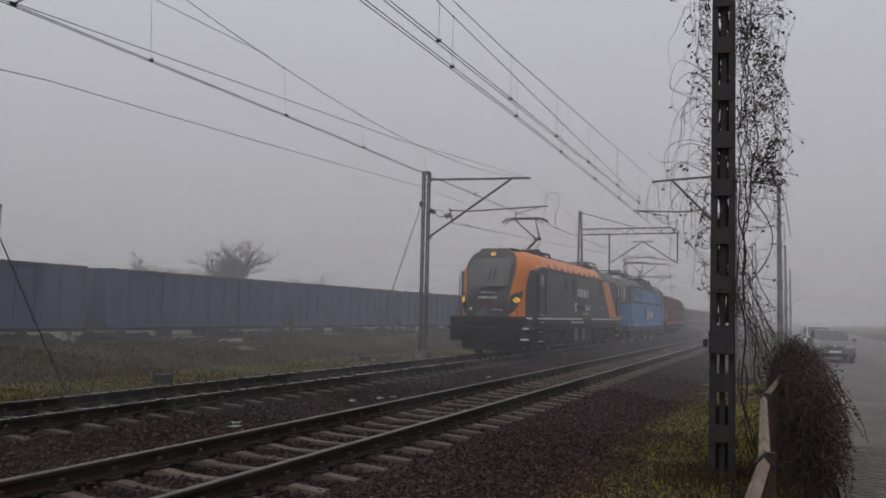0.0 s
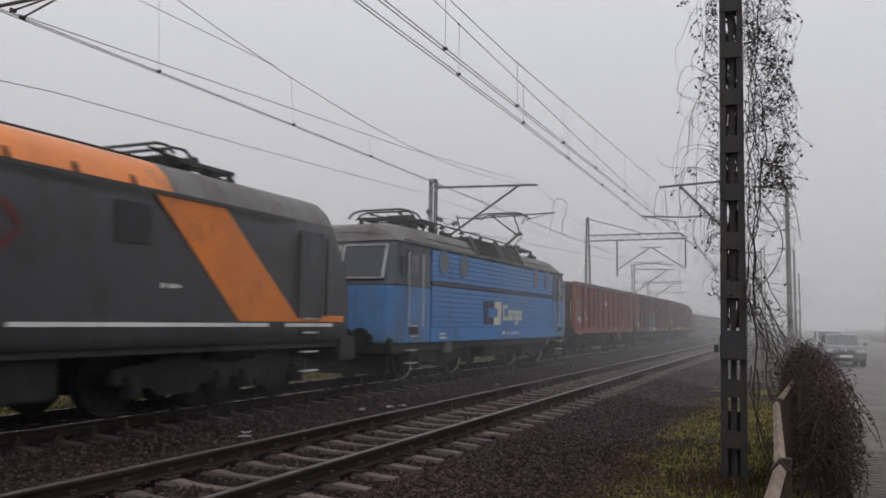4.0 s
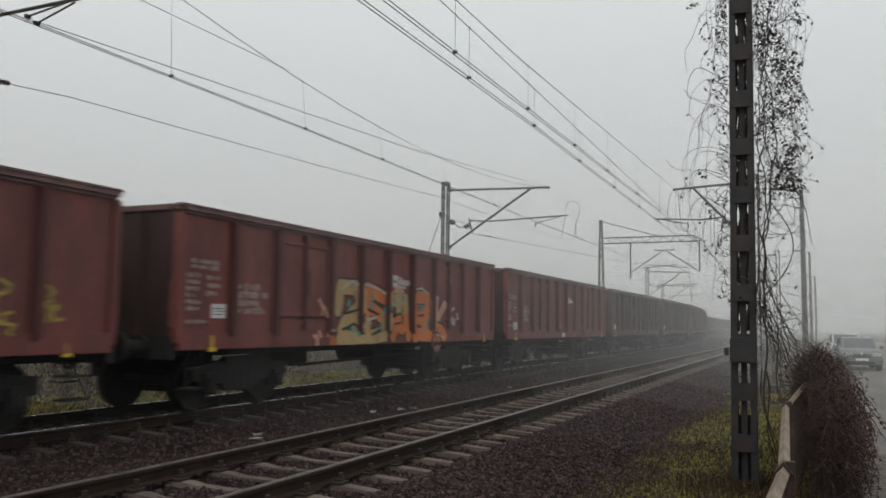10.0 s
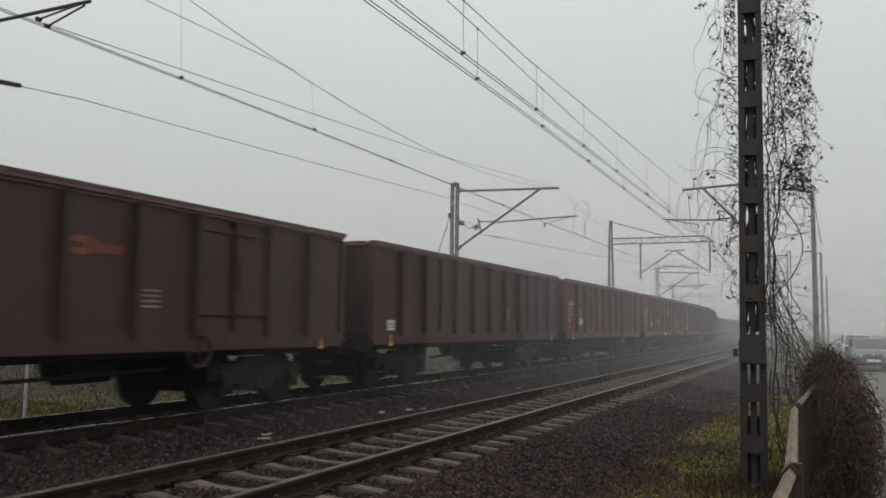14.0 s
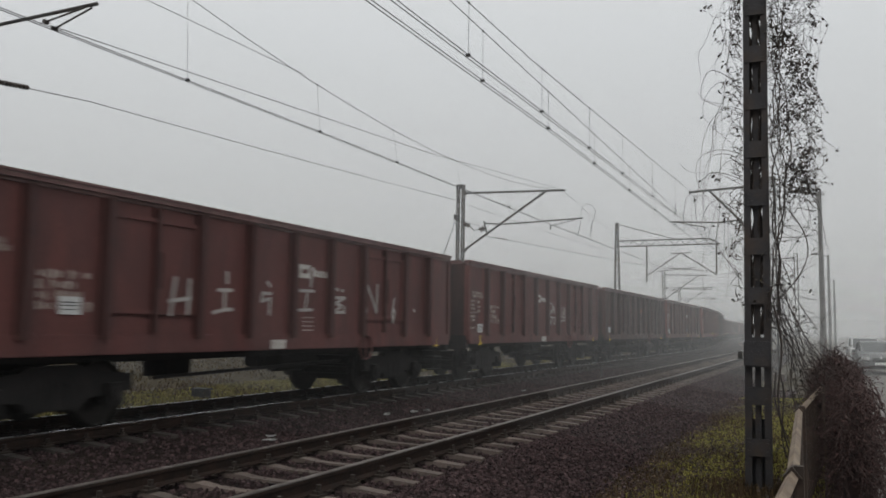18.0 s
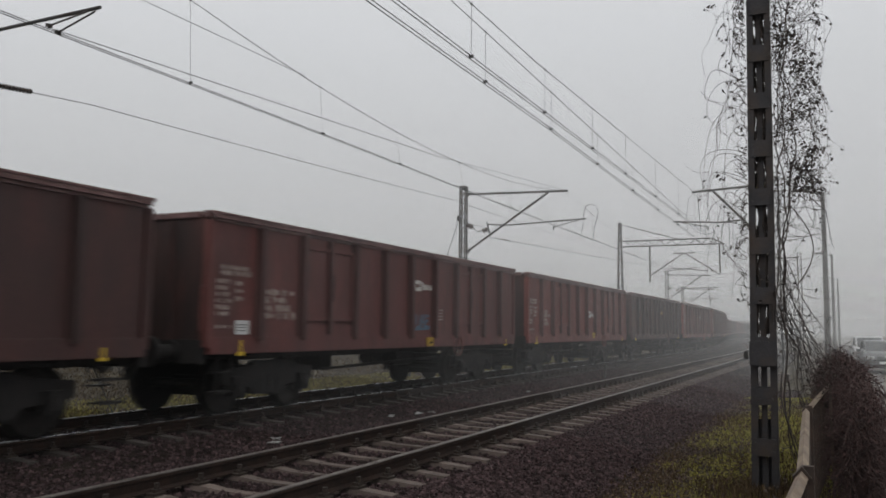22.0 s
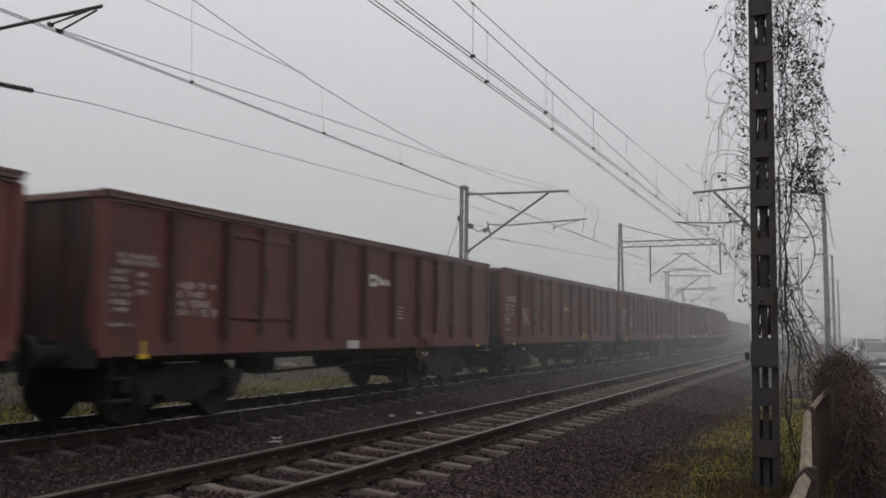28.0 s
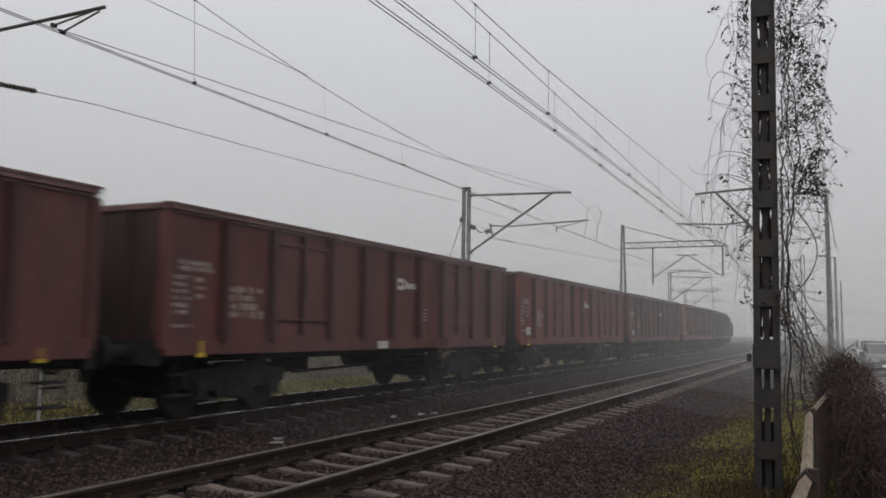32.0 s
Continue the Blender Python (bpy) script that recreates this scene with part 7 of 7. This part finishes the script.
    # leaf clumps on the track side
    for x, z, n in ((-0.56, 6.05, 16), (-0.4, 5.8, 9), (-0.47, 5.63, 6), (-0.38, 5.62, 8), (-0.28, 5.66, 8), (-0.2, 5.86, 6), (-0.36, 5.02, 16), (-0.28, 4.86, 10), (-0.2, 5.2, 12), (-0.34, 4.62, 6), (-0.2, 4.45, 12), (-0.17, 4.2, 8), (-0.36, 3.4, 12), (-0.3, 3.0, 9), (-0.22, 3.25, 8), (-0.2, 2.4, 9), (-0.21, 6.4, 14), (-0.3, 6.9, 12)):
        bunch(Vector((x, 0, z)), n, 0.036)
    # growth close against the channels
    for k in range(190):
        z = r.uniform(2.3, 7.2)
        s = r.choice((-1, -1, 1))
        p = curl(r, (s * r.uniform(0.14, 0.17), -0.12, z), math.pi * (s < 0) + r.uniform(-1.3, 1.3), 8, 0.035, r.uniform(-0.4, 0.4), 0.2)
        p = [q for q in p if 0.12 < abs(q.x) < 0.3]
        if len(p) > 2:
            tw.tube(p, 0.0045, 3, 0.003, caps=False)
            for q in p:
                if r.random() < 0.16:
                    leaf(lv, q, r.uniform(0.02, 0.045), r)
    # bare stems that fall slantwise into the hedge
    for k in range(26):
        a = Vector((r.uniform(0.14, 0.24), r.uniform(-0.2, 0.1), r.uniform(1.9, 2.9)))
        b = Vector((r.uniform(0.35, 0.95), r.uniform(-0.5, 0.4), r.uniform(0.9, 1.6)))
        ph, sag = r.uniform(0, 6), r.uniform(-0.1, 0.22)
        p = [a.lerp(b, t) + Vector((0.035 * math.sin(t * 8 + ph) + sag * math.sin(math.pi * t) * 0.4, 0, -sag * math.sin(math.pi * t) + 0.02 * math.sin(t * 13 + ph))) for t in (i / 15 for i in range(16))]
        tw.tube(p, r.uniform(0.003, 0.006), 4, 0.0025, caps=False)
        for q in p[2:]:
            if r.random() < 0.14:
                leaf(lv, q, r.uniform(0.025, 0.05), r)
    for k in range(100):
        z = r.uniform(1.1, 2.5)
        p = curl(r, (0.16 + r.random() * min(0.75, 0.2 + (2.6 - z) * 0.5), r.uniform(-0.4, 0.3), z), r.uniform(-3.1, 3.1), r.randint(5, 11), 0.05, r.uniform(-0.3, 0.3), 0.2)
        tw.tube(p, 0.0036, 3, 0.0022, caps=False)
        for q in p:
            if r.random() < 0.1:
                leaf(lv, q, r.uniform(0.02, 0.045), r)
    # stems that trail to the ground beside the mast
    for k in range(4):
        a = Vector((r.uniform(0.16, 0.4), r.uniform(-0.25, 0.1), r.uniform(1.2, 2.0)))
        p = [a + Vector((0.05 * math.sin(i * 0.5 + k) + 0.014 * i, 0, -0.1 * i)) for i in range(20)]
        p = [q for q in p if q.z > 0.15]
        tw.tube(p, r.uniform(0.005, 0.01), 4, 0.004, caps=False)
    part("twig_growth", tw, M_vine, v, "thin bare tendrils", normals=False)
    part("foliage", lv, M_leaf, v, "small withered dark leaves", normals=False)


vine()
weeds(420, 18)

# ---- the fence and the overgrown hedge on it ----
M_fence = surface("fence_old_paint", (0.16, 0.12, 0.085), (0.27, 0.21, 0.155), 5, 0.7, 0.1, 0.3, 30, world_space=True, dirt=(0.09, 0.05, 0.03), dirt_scale=4, dirt_amount=0.5)
M_fencedark = surface("fence_rust", (0.03, 0.02, 0.016), (0.07, 0.045, 0.034), 6, 0.75, 0.2, 0.3, 30, world_space=True)
fence = thing("steel_fence", "old railing of angle steel panels with brown peeling paint", "fence")
corners = [(-0.22, 2.6, 0.75), (-0.167, 4.48, 0.75), (-0.258, 8.1, 0.75), (-0.1, 12.1, 0.755), (-0.02, 15.6, 0.76)]
for i, ((xa, ya, za), (xb, yb, zb)) in enumerate(zip(corners, corners[1:])):
    d = Vector((xb - xa, yb - ya, 0)).normalized()
    a, b = Vector((xa, ya, za)) + d * 0.05, Vector((xb, yb, zb)) - d * 0.05
    w = Vector((d.y, -d.x, 0)) * 0.03
    rail = Geo().loft([[p - w - Vector((0, 0, 0.035)), p, p + w - Vector((0, 0, 0.035)), p + w * 0.8 - Vector((0, 0, 0.045)), p - Vector((0, 0, 0.014)), p - w * 0.8 - Vector((0, 0, 0.045))] for p in (a, b)])
    part("top_rail", rail, M_fence, fence, "angle steel top rail with peeling paint")
    part("bottom_rail", Geo().beam((xa, ya, -0.2), (xb, yb, -0.2), 0.04, 0.04), M_fencedark, fence)
    n = int((yb - ya) / 0.13)
    for k in range(1, n):
        q = Vector((xa, ya, 0)).lerp(Vector((xb, yb, 0)), k / n)
        part("bar", Geo().beam((q.x + 0.02, q.y, -0.22), (q.x + 0.02, q.y, za - 0.045), 0.016, 0.016), M_fencedark, fence)
part("brace_post", Geo().beam((-0.055, 8.9, -0.42), (-0.06, 8.9, 0.92), 0.024, 0.024), M_fencedark, fence, "thin rusty upright behind the panel")
for i, (x, y, z) in enumerate(corners):
    g = Geo().box(x + 0.03, y, (z - 0.42) / 2 + 0.02, 0.045, 0.045, z + 0.42)
    g.loft([[(x - 0.045, y + dy, z - 0.035), (x, y + dy, z + 0.02), (x + 0.045, y + dy, z - 0.035)] for dy in (-0.05, 0.05)])
    part("post", g, M_fencedark, fence, "rusty square post with an angle cap")
M_hedge = surface("dry_creeper", (0.03, 0.0165, 0.0155), (0.068, 0.037, 0.034), 7, 0.9, 0.0, 0.0, island=True, vary=0.4, world_space=True)
M_hedgeleaf = surface("dry_creeper_leaf", (0.032, 0.0165, 0.0155), (0.066, 0.033, 0.031), 7, 0.95, 0.0, 0.0, specular=0.2, island=True, vary=0.3, world_space=True)


def hedge():
    r = random.Random(5)
    h = thing("creeper_hedge", "dense bare reddish-brown creeper grown over the fence", "hedge")
    tw, lv, core = Geo(), Geo(), Geo()
    y0, y1 = 8.6, 15.0

    def shape(y):
        k = (y - y0) / (y1 - y0)
        top = 0.88 + 0.36 * min(1, k * 3.6) + 0.05 * math.sin(k * 17)
        back = min(1.0, max(0.0, (y - 10.8) / 1.4))
        return top, 0.14 + 0.06 * min(1, 3 * k) + 0.1 * back, 0.17 - 0.14 * back

    rows = []
    for i in range(26):
        y = y0 + 0.25 + (y1 - y0 - 0.5) * i / 25
        top, hw, x0 = shape(y)
        wob = lambda: r.uniform(-0.05, 0.05)
        rows.append([(x0 + hw * 0.5 * math.cos(a) + wob(), y, -0.3 + (top + 0.1) * 0.8 * max(0, math.sin(a)) ** 0.5 + wob()) for a in (math.pi * k / 10 for k in range(11))])
    core.loft(rows)
    part("hedge_core", core, M_hedge, h, "matted inner stems", smooth=True)
    for k in range(9000):
        y = y0 + (y1 - y0) * r.random() ** 1.25
        top, hw, x0 = shape(y)
        a = math.pi * r.uniform(0.0, 1.0)
        k2 = r.uniform(0.5, 1.0)
        p = (x0 + hw * k2 * math.cos(a), y + r.uniform(-0.1, 0.1), -0.3 + (top + 0.22) * k2 * max(0.0, math.sin(a)) ** 0.5)
        out = Vector((0.45 * math.cos(a), r.uniform(-1.0, 0.9), r.uniform(-0.9, 0.45)))
        q = stem(r, p, r.randint(3, 8), 0.045, out, 0.6, 0.15)
        q = [c for c in q if c.z > -0.28]
        if len(q) < 3:
            continue
        tw.tube(q, r.uniform(0.0025, 0.0055), 3, 0.002, caps=False)
        for c in q[1:]:
            if r.random() < 0.32:
                leaf(lv, c, r.uniform(0.012, 0.03), r)
    for k in range(150):
        y = y0 + 0.2 + (y1 - y0) * r.random() ** 1.3
        q = stem(r, (shape(y)[2] + 0.14 + r.uniform(-0.1, 0.1), y, r.uniform(0.2, 0.95)), r.randint(6, 12), 0.06, (r.uniform(0.05, 0.4), r.uniform(-0.5, 0.2), -0.3), 0.25, 0.2)
        q = [c for c in q if c.z > -0.25]
        if len(q) > 2:
            tw.tube(q, 0.005, 4, 0.003, caps=False)
            for c in q[3:]:
                for _ in range(2):
                    if r.random() < 0.5:
                        leaf(lv, c, r.uniform(0.02, 0.045), r)
    part("twig_growth", tw, M_hedge, h, "tangle of thin bare twigs", normals=False)
    part("foliage", lv, M_hedgeleaf, h, "scraps of dry reddish leaves", normals=False)


hedge()

# ---- street lamps ----
def street_lamp(x, y, top):
    l = thing("street_lamp", "tall grey concrete street lamp post", "street lamp", "street lamps", at=pose(x, y, -0.45))
    part("pole", Geo().tube([(0, 0, 0), (0, 0, top + 0.3)], 0.14, 10, 0.085), M_lamp_post, l, "tapered concrete pole", smooth=True)
    part("arm", Geo().tube([(0, 0, top + 0.2), (-0.5, -0.1, top + 0.34), (-0.75, -0.15, top + 0.36)], 0.035, 6), M_mast, l)
    part("lamp_head", Geo().loft([[(-0.6 - dx, -0.1 + dy * w, top + 0.36 + dz) for dy, dz in ((-0.1, 0), (-0.07, 0.1), (0.07, 0.1), (0.1, 0))] for dx, w in ((0, 0.6), (0.2, 1), (0.6, 0.8))]), M_mast, l, "flat grey lamp head", bevel=0.01)


M_lamp_post = surface("lamp_post_concrete", (0.13, 0.125, 0.12), (0.2, 0.195, 0.19), 3, 0.85, 0.0, 0.2, 40, world_space=True)
for x, y in ((-0.29, 38), (-0.06, 69), (0.41, 101), (0.6, 133)):
    street_lamp(x, y, 7.55)

# ---- parked cars ----
M_carpaint = surface("car_silver", (0.11, 0.112, 0.115), (0.155, 0.158, 0.162), 2, 0.4, 0.2, 0.03)
M_vanpaint = surface("van_white", (0.4, 0.4, 0.4), (0.5, 0.5, 0.5), 2, 0.35, 0.0, 0.03)
M_tyre = surface("tyre_rubber", (0.015, 0.015, 0.015), (0.03, 0.03, 0.03), 10, 0.85, 0.0, 0.2)
M_carlamp = glazing("car_lamp_lens", (0.5, 0.5, 0.5), 0.15)
M_plate = surface("plate_white", (0.6, 0.6, 0.6), (0.7, 0.7, 0.68), 6, 0.5, 0.0, 0.0)


def car(name, label, x, y, paint_m, length, width, height, bonnet, turn, group="parked cars"):
    """A car whose front looks to -y."""
    c = thing(name, label, "car", group, at=pose(x, y, -0.405, 0, 0, turn))
    L, W = length / 2, width / 2
    side = [(-L, 0.35), (-L - 0.02, 0.6), (-L + 0.15, 0.82), (-L + bonnet * 0.6, 0.95), (-L + bonnet, 1.0), (L - 0.4, 1.05), (L - 0.05, 0.9), (L, 0.4), (L - 0.1, 0.25), (-L + 0.1, 0.25)]
    part("body", Geo().loft([[(xx * k, yy * (0.985 if abs(xx) > W * 0.9 else 1), z) for yy, z in side] for xx, k in ((-W, 1), (-W * 0.8, 1), (0, 1), (W * 0.8, 1), (W, 1))]), paint_m, c, "rounded car body", bevel=0.05, smooth=True)
    cab = [(-L + bonnet - 0.1, 0.98), (-L + bonnet + 0.75, height), (L - 0.9, height + 0.02), (L - 0.3, 1.02)]
    part("cabin", Geo().loft([[(xx, yy, z) for (yy, z) in cab] for xx in (-W * 0.78, W * 0.78)]), M_glass, c, "dark glass cabin", bevel=0.03)
    part("roof", Geo().loft([[(xx, yy, z) for yy, z in ((-L + bonnet + 0.7, height - 0.02), (-L + bonnet + 0.95, height + 0.05), (L - 1.0, height + 0.06), (L - 0.85, height - 0.02))] for xx in (-W * 0.76, -W * 0.6, W * 0.6, W * 0.76)]), paint_m, c, bevel=0.02, smooth=True)
    pil = Geo()
    for s in (-1, 1):
        pil.beam((s * W * 0.79, cab[0][0], 0.98), (s * W * 0.76, cab[1][0], height), 0.07, 0.06)
        pil.beam((s * W * 0.79, cab[3][0], 1.0), (s * W * 0.76, cab[2][0], height), 0.09, 0.09)
        pil.beam((s * W * 0.79, 0.1, 1.0), (s * W * 0.77, 0.1, height), 0.08, 0.05)
    part("pillars", pil, paint_m, c)
    for s in (-1, 1):
        part("headlight", Geo().box(s * W * 0.72, -L + 0.03, 0.72, W * 0.42, 0.12, 0.16), M_carlamp, c, "clear headlight", bevel=0.03)
        part("mirror", Geo().box(s * (W + 0.1), -L + bonnet + 0.35, 1.02, 0.2, 0.1, 0.14), paint_m, c, bevel=0.03)
        for yy in (-L + 0.75, L - 0.75):
            t = part("wheel", Geo().disc((s * (W - 0.1), yy, 0.31), (1, 0, 0), 0.31, 0.2, 22), M_tyre, c, "black tyre", smooth=True)
            part("rim", Geo().disc((s * (W + 0.002), yy, 0.31), (1, 0, 0), 0.2, 0.02, 16), M_silver, t)
    grille = Geo()
    for i in range(3):
        grille.box(0, -L - 0.015, 0.62 + i * 0.055, W * 0.8, 0.03, 0.03)
    part("grille", grille, M_dark, c, "dark grille bars")
    part("bumper", Geo().box(0, -L - 0.02, 0.42, W * 1.84, 0.12, 0.2), paint_m, c, bevel=0.05)
    part("air_intake", Geo().box(0, -L - 0.06, 0.36, W * 1.2, 0.06, 0.1), M_dark, c)
    part("number_plate", Geo().box(0, -L - 0.085, 0.5, 0.52, 0.02, 0.11), M_plate, c, "white plate")
    part("badge", Geo().disc((0, -L - 0.03, 0.76), (0, 1, 0), 0.05, 0.03, 12), M_silver, c)
    return c


car("parked_car", "silver family car parked at the street's edge", 1.87, 43.2, M_carpaint, 4.2, 1.72, 1.42, 1.05, 3)
car("parked_car", "white car parked behind the silver one", 1.72, 53.5, M_vanpaint, 4.4, 1.75, 1.54, 0.9, 2)

# ---- blue wagons standing on a siding, bare trees behind them ----
M_bluewagon = rust_paint("wagon_faded_blue", (0.012, 0.032, 0.1), (0.026, 0.058, 0.16), (0.018, 0.03, 0.065), 0.5)
blue = build_wagon("faded blue", M_bluewagon, 31, False)
tagged(blue, "faded blue steel open wagon standing on a siding", "wagon", "blue wagons on the siding")
seen = set()
for ob in blue.children:
    if ob.data:
        ob.location.z *= 1.14
        if ob.data.name not in seen:
            seen.add(ob.data.name)
            ob.data.transform(Matrix.Diagonal((1, 1, 1.14, 1)))
blue.matrix_basis = pose(-27.45, 18.0, -0.56)
for i, k in enumerate((-2, -1, 1, 2, 3, 4)):
    copy_thing(blue, pose(-27.45, 18.0 + k * PITCH, -0.56))
sid = thing("track_siding", "weedy siding track under the blue wagons", "railway track", kind="structure")
for s in (-1, 1):
    part("rail", Geo().span(-27.45 + s * 0.753 - 0.035, -27.45 + s * 0.753 + 0.035, -60, 140, -0.72, -0.56), M_rail, sid)
M_bark = surface("tree_bark", (0.04, 0.035, 0.03), (0.08, 0.07, 0.06), 6, 0.9, 0.0, 0.3, world_space=True)


def bare_tree(x, y, height, spread, seed):
    r = random.Random(seed)
    t = thing("bare_tree", "leafless tree fading into the fog behind the wagons", "tree", "bare trees", at=pose(x, y, -0.8))
    wood, fine = Geo(), Geo()

    def grow(p, d, length, rad, depth):
        pts = [p]
        for _ in range(4):
            d = (d + Vector((r.uniform(-1, 1), r.uniform(-1, 1), r.uniform(-0.3, 0.8))) * 0.16).normalized()
            pts.append(pts[-1] + d * length / 4)
        (wood if depth < 3 else fine).tube(pts, rad, 6 if depth < 2 else 3, rad * 0.6, caps=False)
        if depth < 5:
            for _ in range((4 if depth < 4 else 3) if depth else 9):
                q = pts[r.randint(1, 4)]
                e = (d + Vector((r.uniform(-1, 1), r.uniform(-1, 1), r.uniform(-0.25, 0.6))) * spread).normalized()
                grow(q, e, length * r.uniform(0.55, 0.75), rad * 0.52, depth + 1)

    grow(Vector((0, 0, 0)), Vector((0, 0, 1)), height * 0.4, height * 0.026, 0)
    part("trunk", wood, M_bark, t, "forked trunk and limbs", normals=False)
    part("crown", fine, M_bark, t, "fine bare twigs", normals=False)


for i, (x, y, h, s) in enumerate(((-52, 67, 12.0, 1.5), (-57, 62, 8.8, 1.8), (-56, 59, 8.2, 1.9), (-55, 65, 8.0, 1.8), (-58, 68, 8.2, 1.9), (-50, 78, 7.2, 1.4), (-60, 95, 9.5, 1.4))):
    bare_tree(x, y, h, s, i + 3)
for x, y, n in ((-21.3, 26.5, 5), (-19.6, 26.3, 4)):
    for k in range(n):
        g = Geo().plate([(lit.uniform(-0.4, -0.2), -0.2, 0.0), (lit.uniform(0.2, 0.5), -0.2, 0.02), (lit.uniform(0.1, 0.4), 0.2, 0.14), (-0.3, 0.15, 0.1)], (0, 0, 1), 0.02)
        solid("rubble_slab", g, M_concrete, "broken pale slab lying in the rough grass", "rubble", "rubble in the grass", at=pose(x + lit.uniform(-0.4, 0.4), y + lit.uniform(-1, 1), ground_z(x) - 0.04, 0, 0, lit.uniform(0, 360)))

# ---- the fog, in thin standing veils across the line ----
FOG_TURN = radians(24)
fog = thing("fog", "grey winter fog that thickens with distance", "fog", kind="stuff")
veil_mats = {}
d = 7.0
FOG_DENSITY = 0.0082
while d < 800:
    step = 6.0 if d < 64 else (10.0 if d < 130 else d * 0.22)
    thin = 0.1 + 1.12 * min(1.0, max(0.0, (d - 9) / 13)) - 0.78 * min(1.0, max(0.0, (d - 30) / 28))
    cover = round(1 - math.exp(-FOG_DENSITY * thin * step), 3)
    if cover not in veil_mats:
        veil_mats[cover] = mist("fog_veil", cover)
    c, s = math.cos(FOG_TURN), math.sin(FOG_TURN)
    w = 30 + d * 1.5
    px, py = -s * d, c * d
    veil = Geo().add([(px - c * w, py - s * w, -1.2), (px + c * w, py + s * w, -1.2), (px + c * w, py + s * w, FOG_TOP), (px - c * w, py - s * w, FOG_TOP)], [(0, 1, 2, 3)])
    part("veil", veil, veil_mats[cover], fog, normals=False)
    d += step

# ---- block paving at the street's edge ----
M_paver = surface("paving_block", (0.075, 0.066, 0.06), (0.14, 0.125, 0.115), 6, 0.85, 0.0, 0.3, 60, vary=0.22)
BLOCK = Geo().add([(x * 0.094, y * 0.045, -0.012) for x, y in ((-1, -1), (1, -1), (1, 1), (-1, 1))] + [(x * 0.089, y * 0.04, 0.007) for x, y in ((-1, -1), (1, -1), (1, 1), (-1, 1))], [(4, 5, 6, 7), (0, 1, 5, 4), (1, 2, 6, 5), (2, 3, 7, 6), (3, 0, 4, 7)])
block_mesh = BLOCK.mesh("paver", M_paver)
lay = random.Random(77)
for row in range(74):
    for col in range(4):
        part("paver", block_mesh, None, street, at=pose(0.62 + col * 0.2 + (0.1 if row % 2 else 0), 6.4 + row * 0.1, -0.405 + lay.uniform(-0.002, 0.003), 0, 0, lay.uniform(-1, 1)))


# ---- what moves: the whole train rolls past, slowly gathering speed ----
def run(t):
    """Metres that the train has rolled at t seconds."""
    u = t / 10
    return 7.22229 * t + 0.138967 * t * t - 0.00344734 * t ** 3 + 0.0385546 * u ** 4 + 0.0882953 * u ** 5


def on_track(y, half):
    """Pose of a car whose centre is at y on the far track."""
    a, b = XF + sway(y - half), XF + sway(y + half)
    return pose((a + b) / 2, y, 0, 0, 0, math.degrees(-math.atan((b - a) / (2 * half))) * -1 * -1)


def motions():
    # wheels of the two locomotives
    beats = [32 * i / 400 for i in range(401)]
    for wheel, y, r in turning:
        walk(wheel, [(t, pose(0, y, r, math.degrees(run(t) / r))) for t in beats])
    times = [0.8 * i for i in range(41)]
    for car, q, half in [(loco_a, 36.0, 5.6), (loco_b, 54.9, 4.2)] + [(w, Q_WAGON + WL / 2 + PITCH * i, 4.4) for i, w in enumerate(wagons)]:
        walk(car, [(t, on_track(q - run(t), half)) for t in times])


motions()
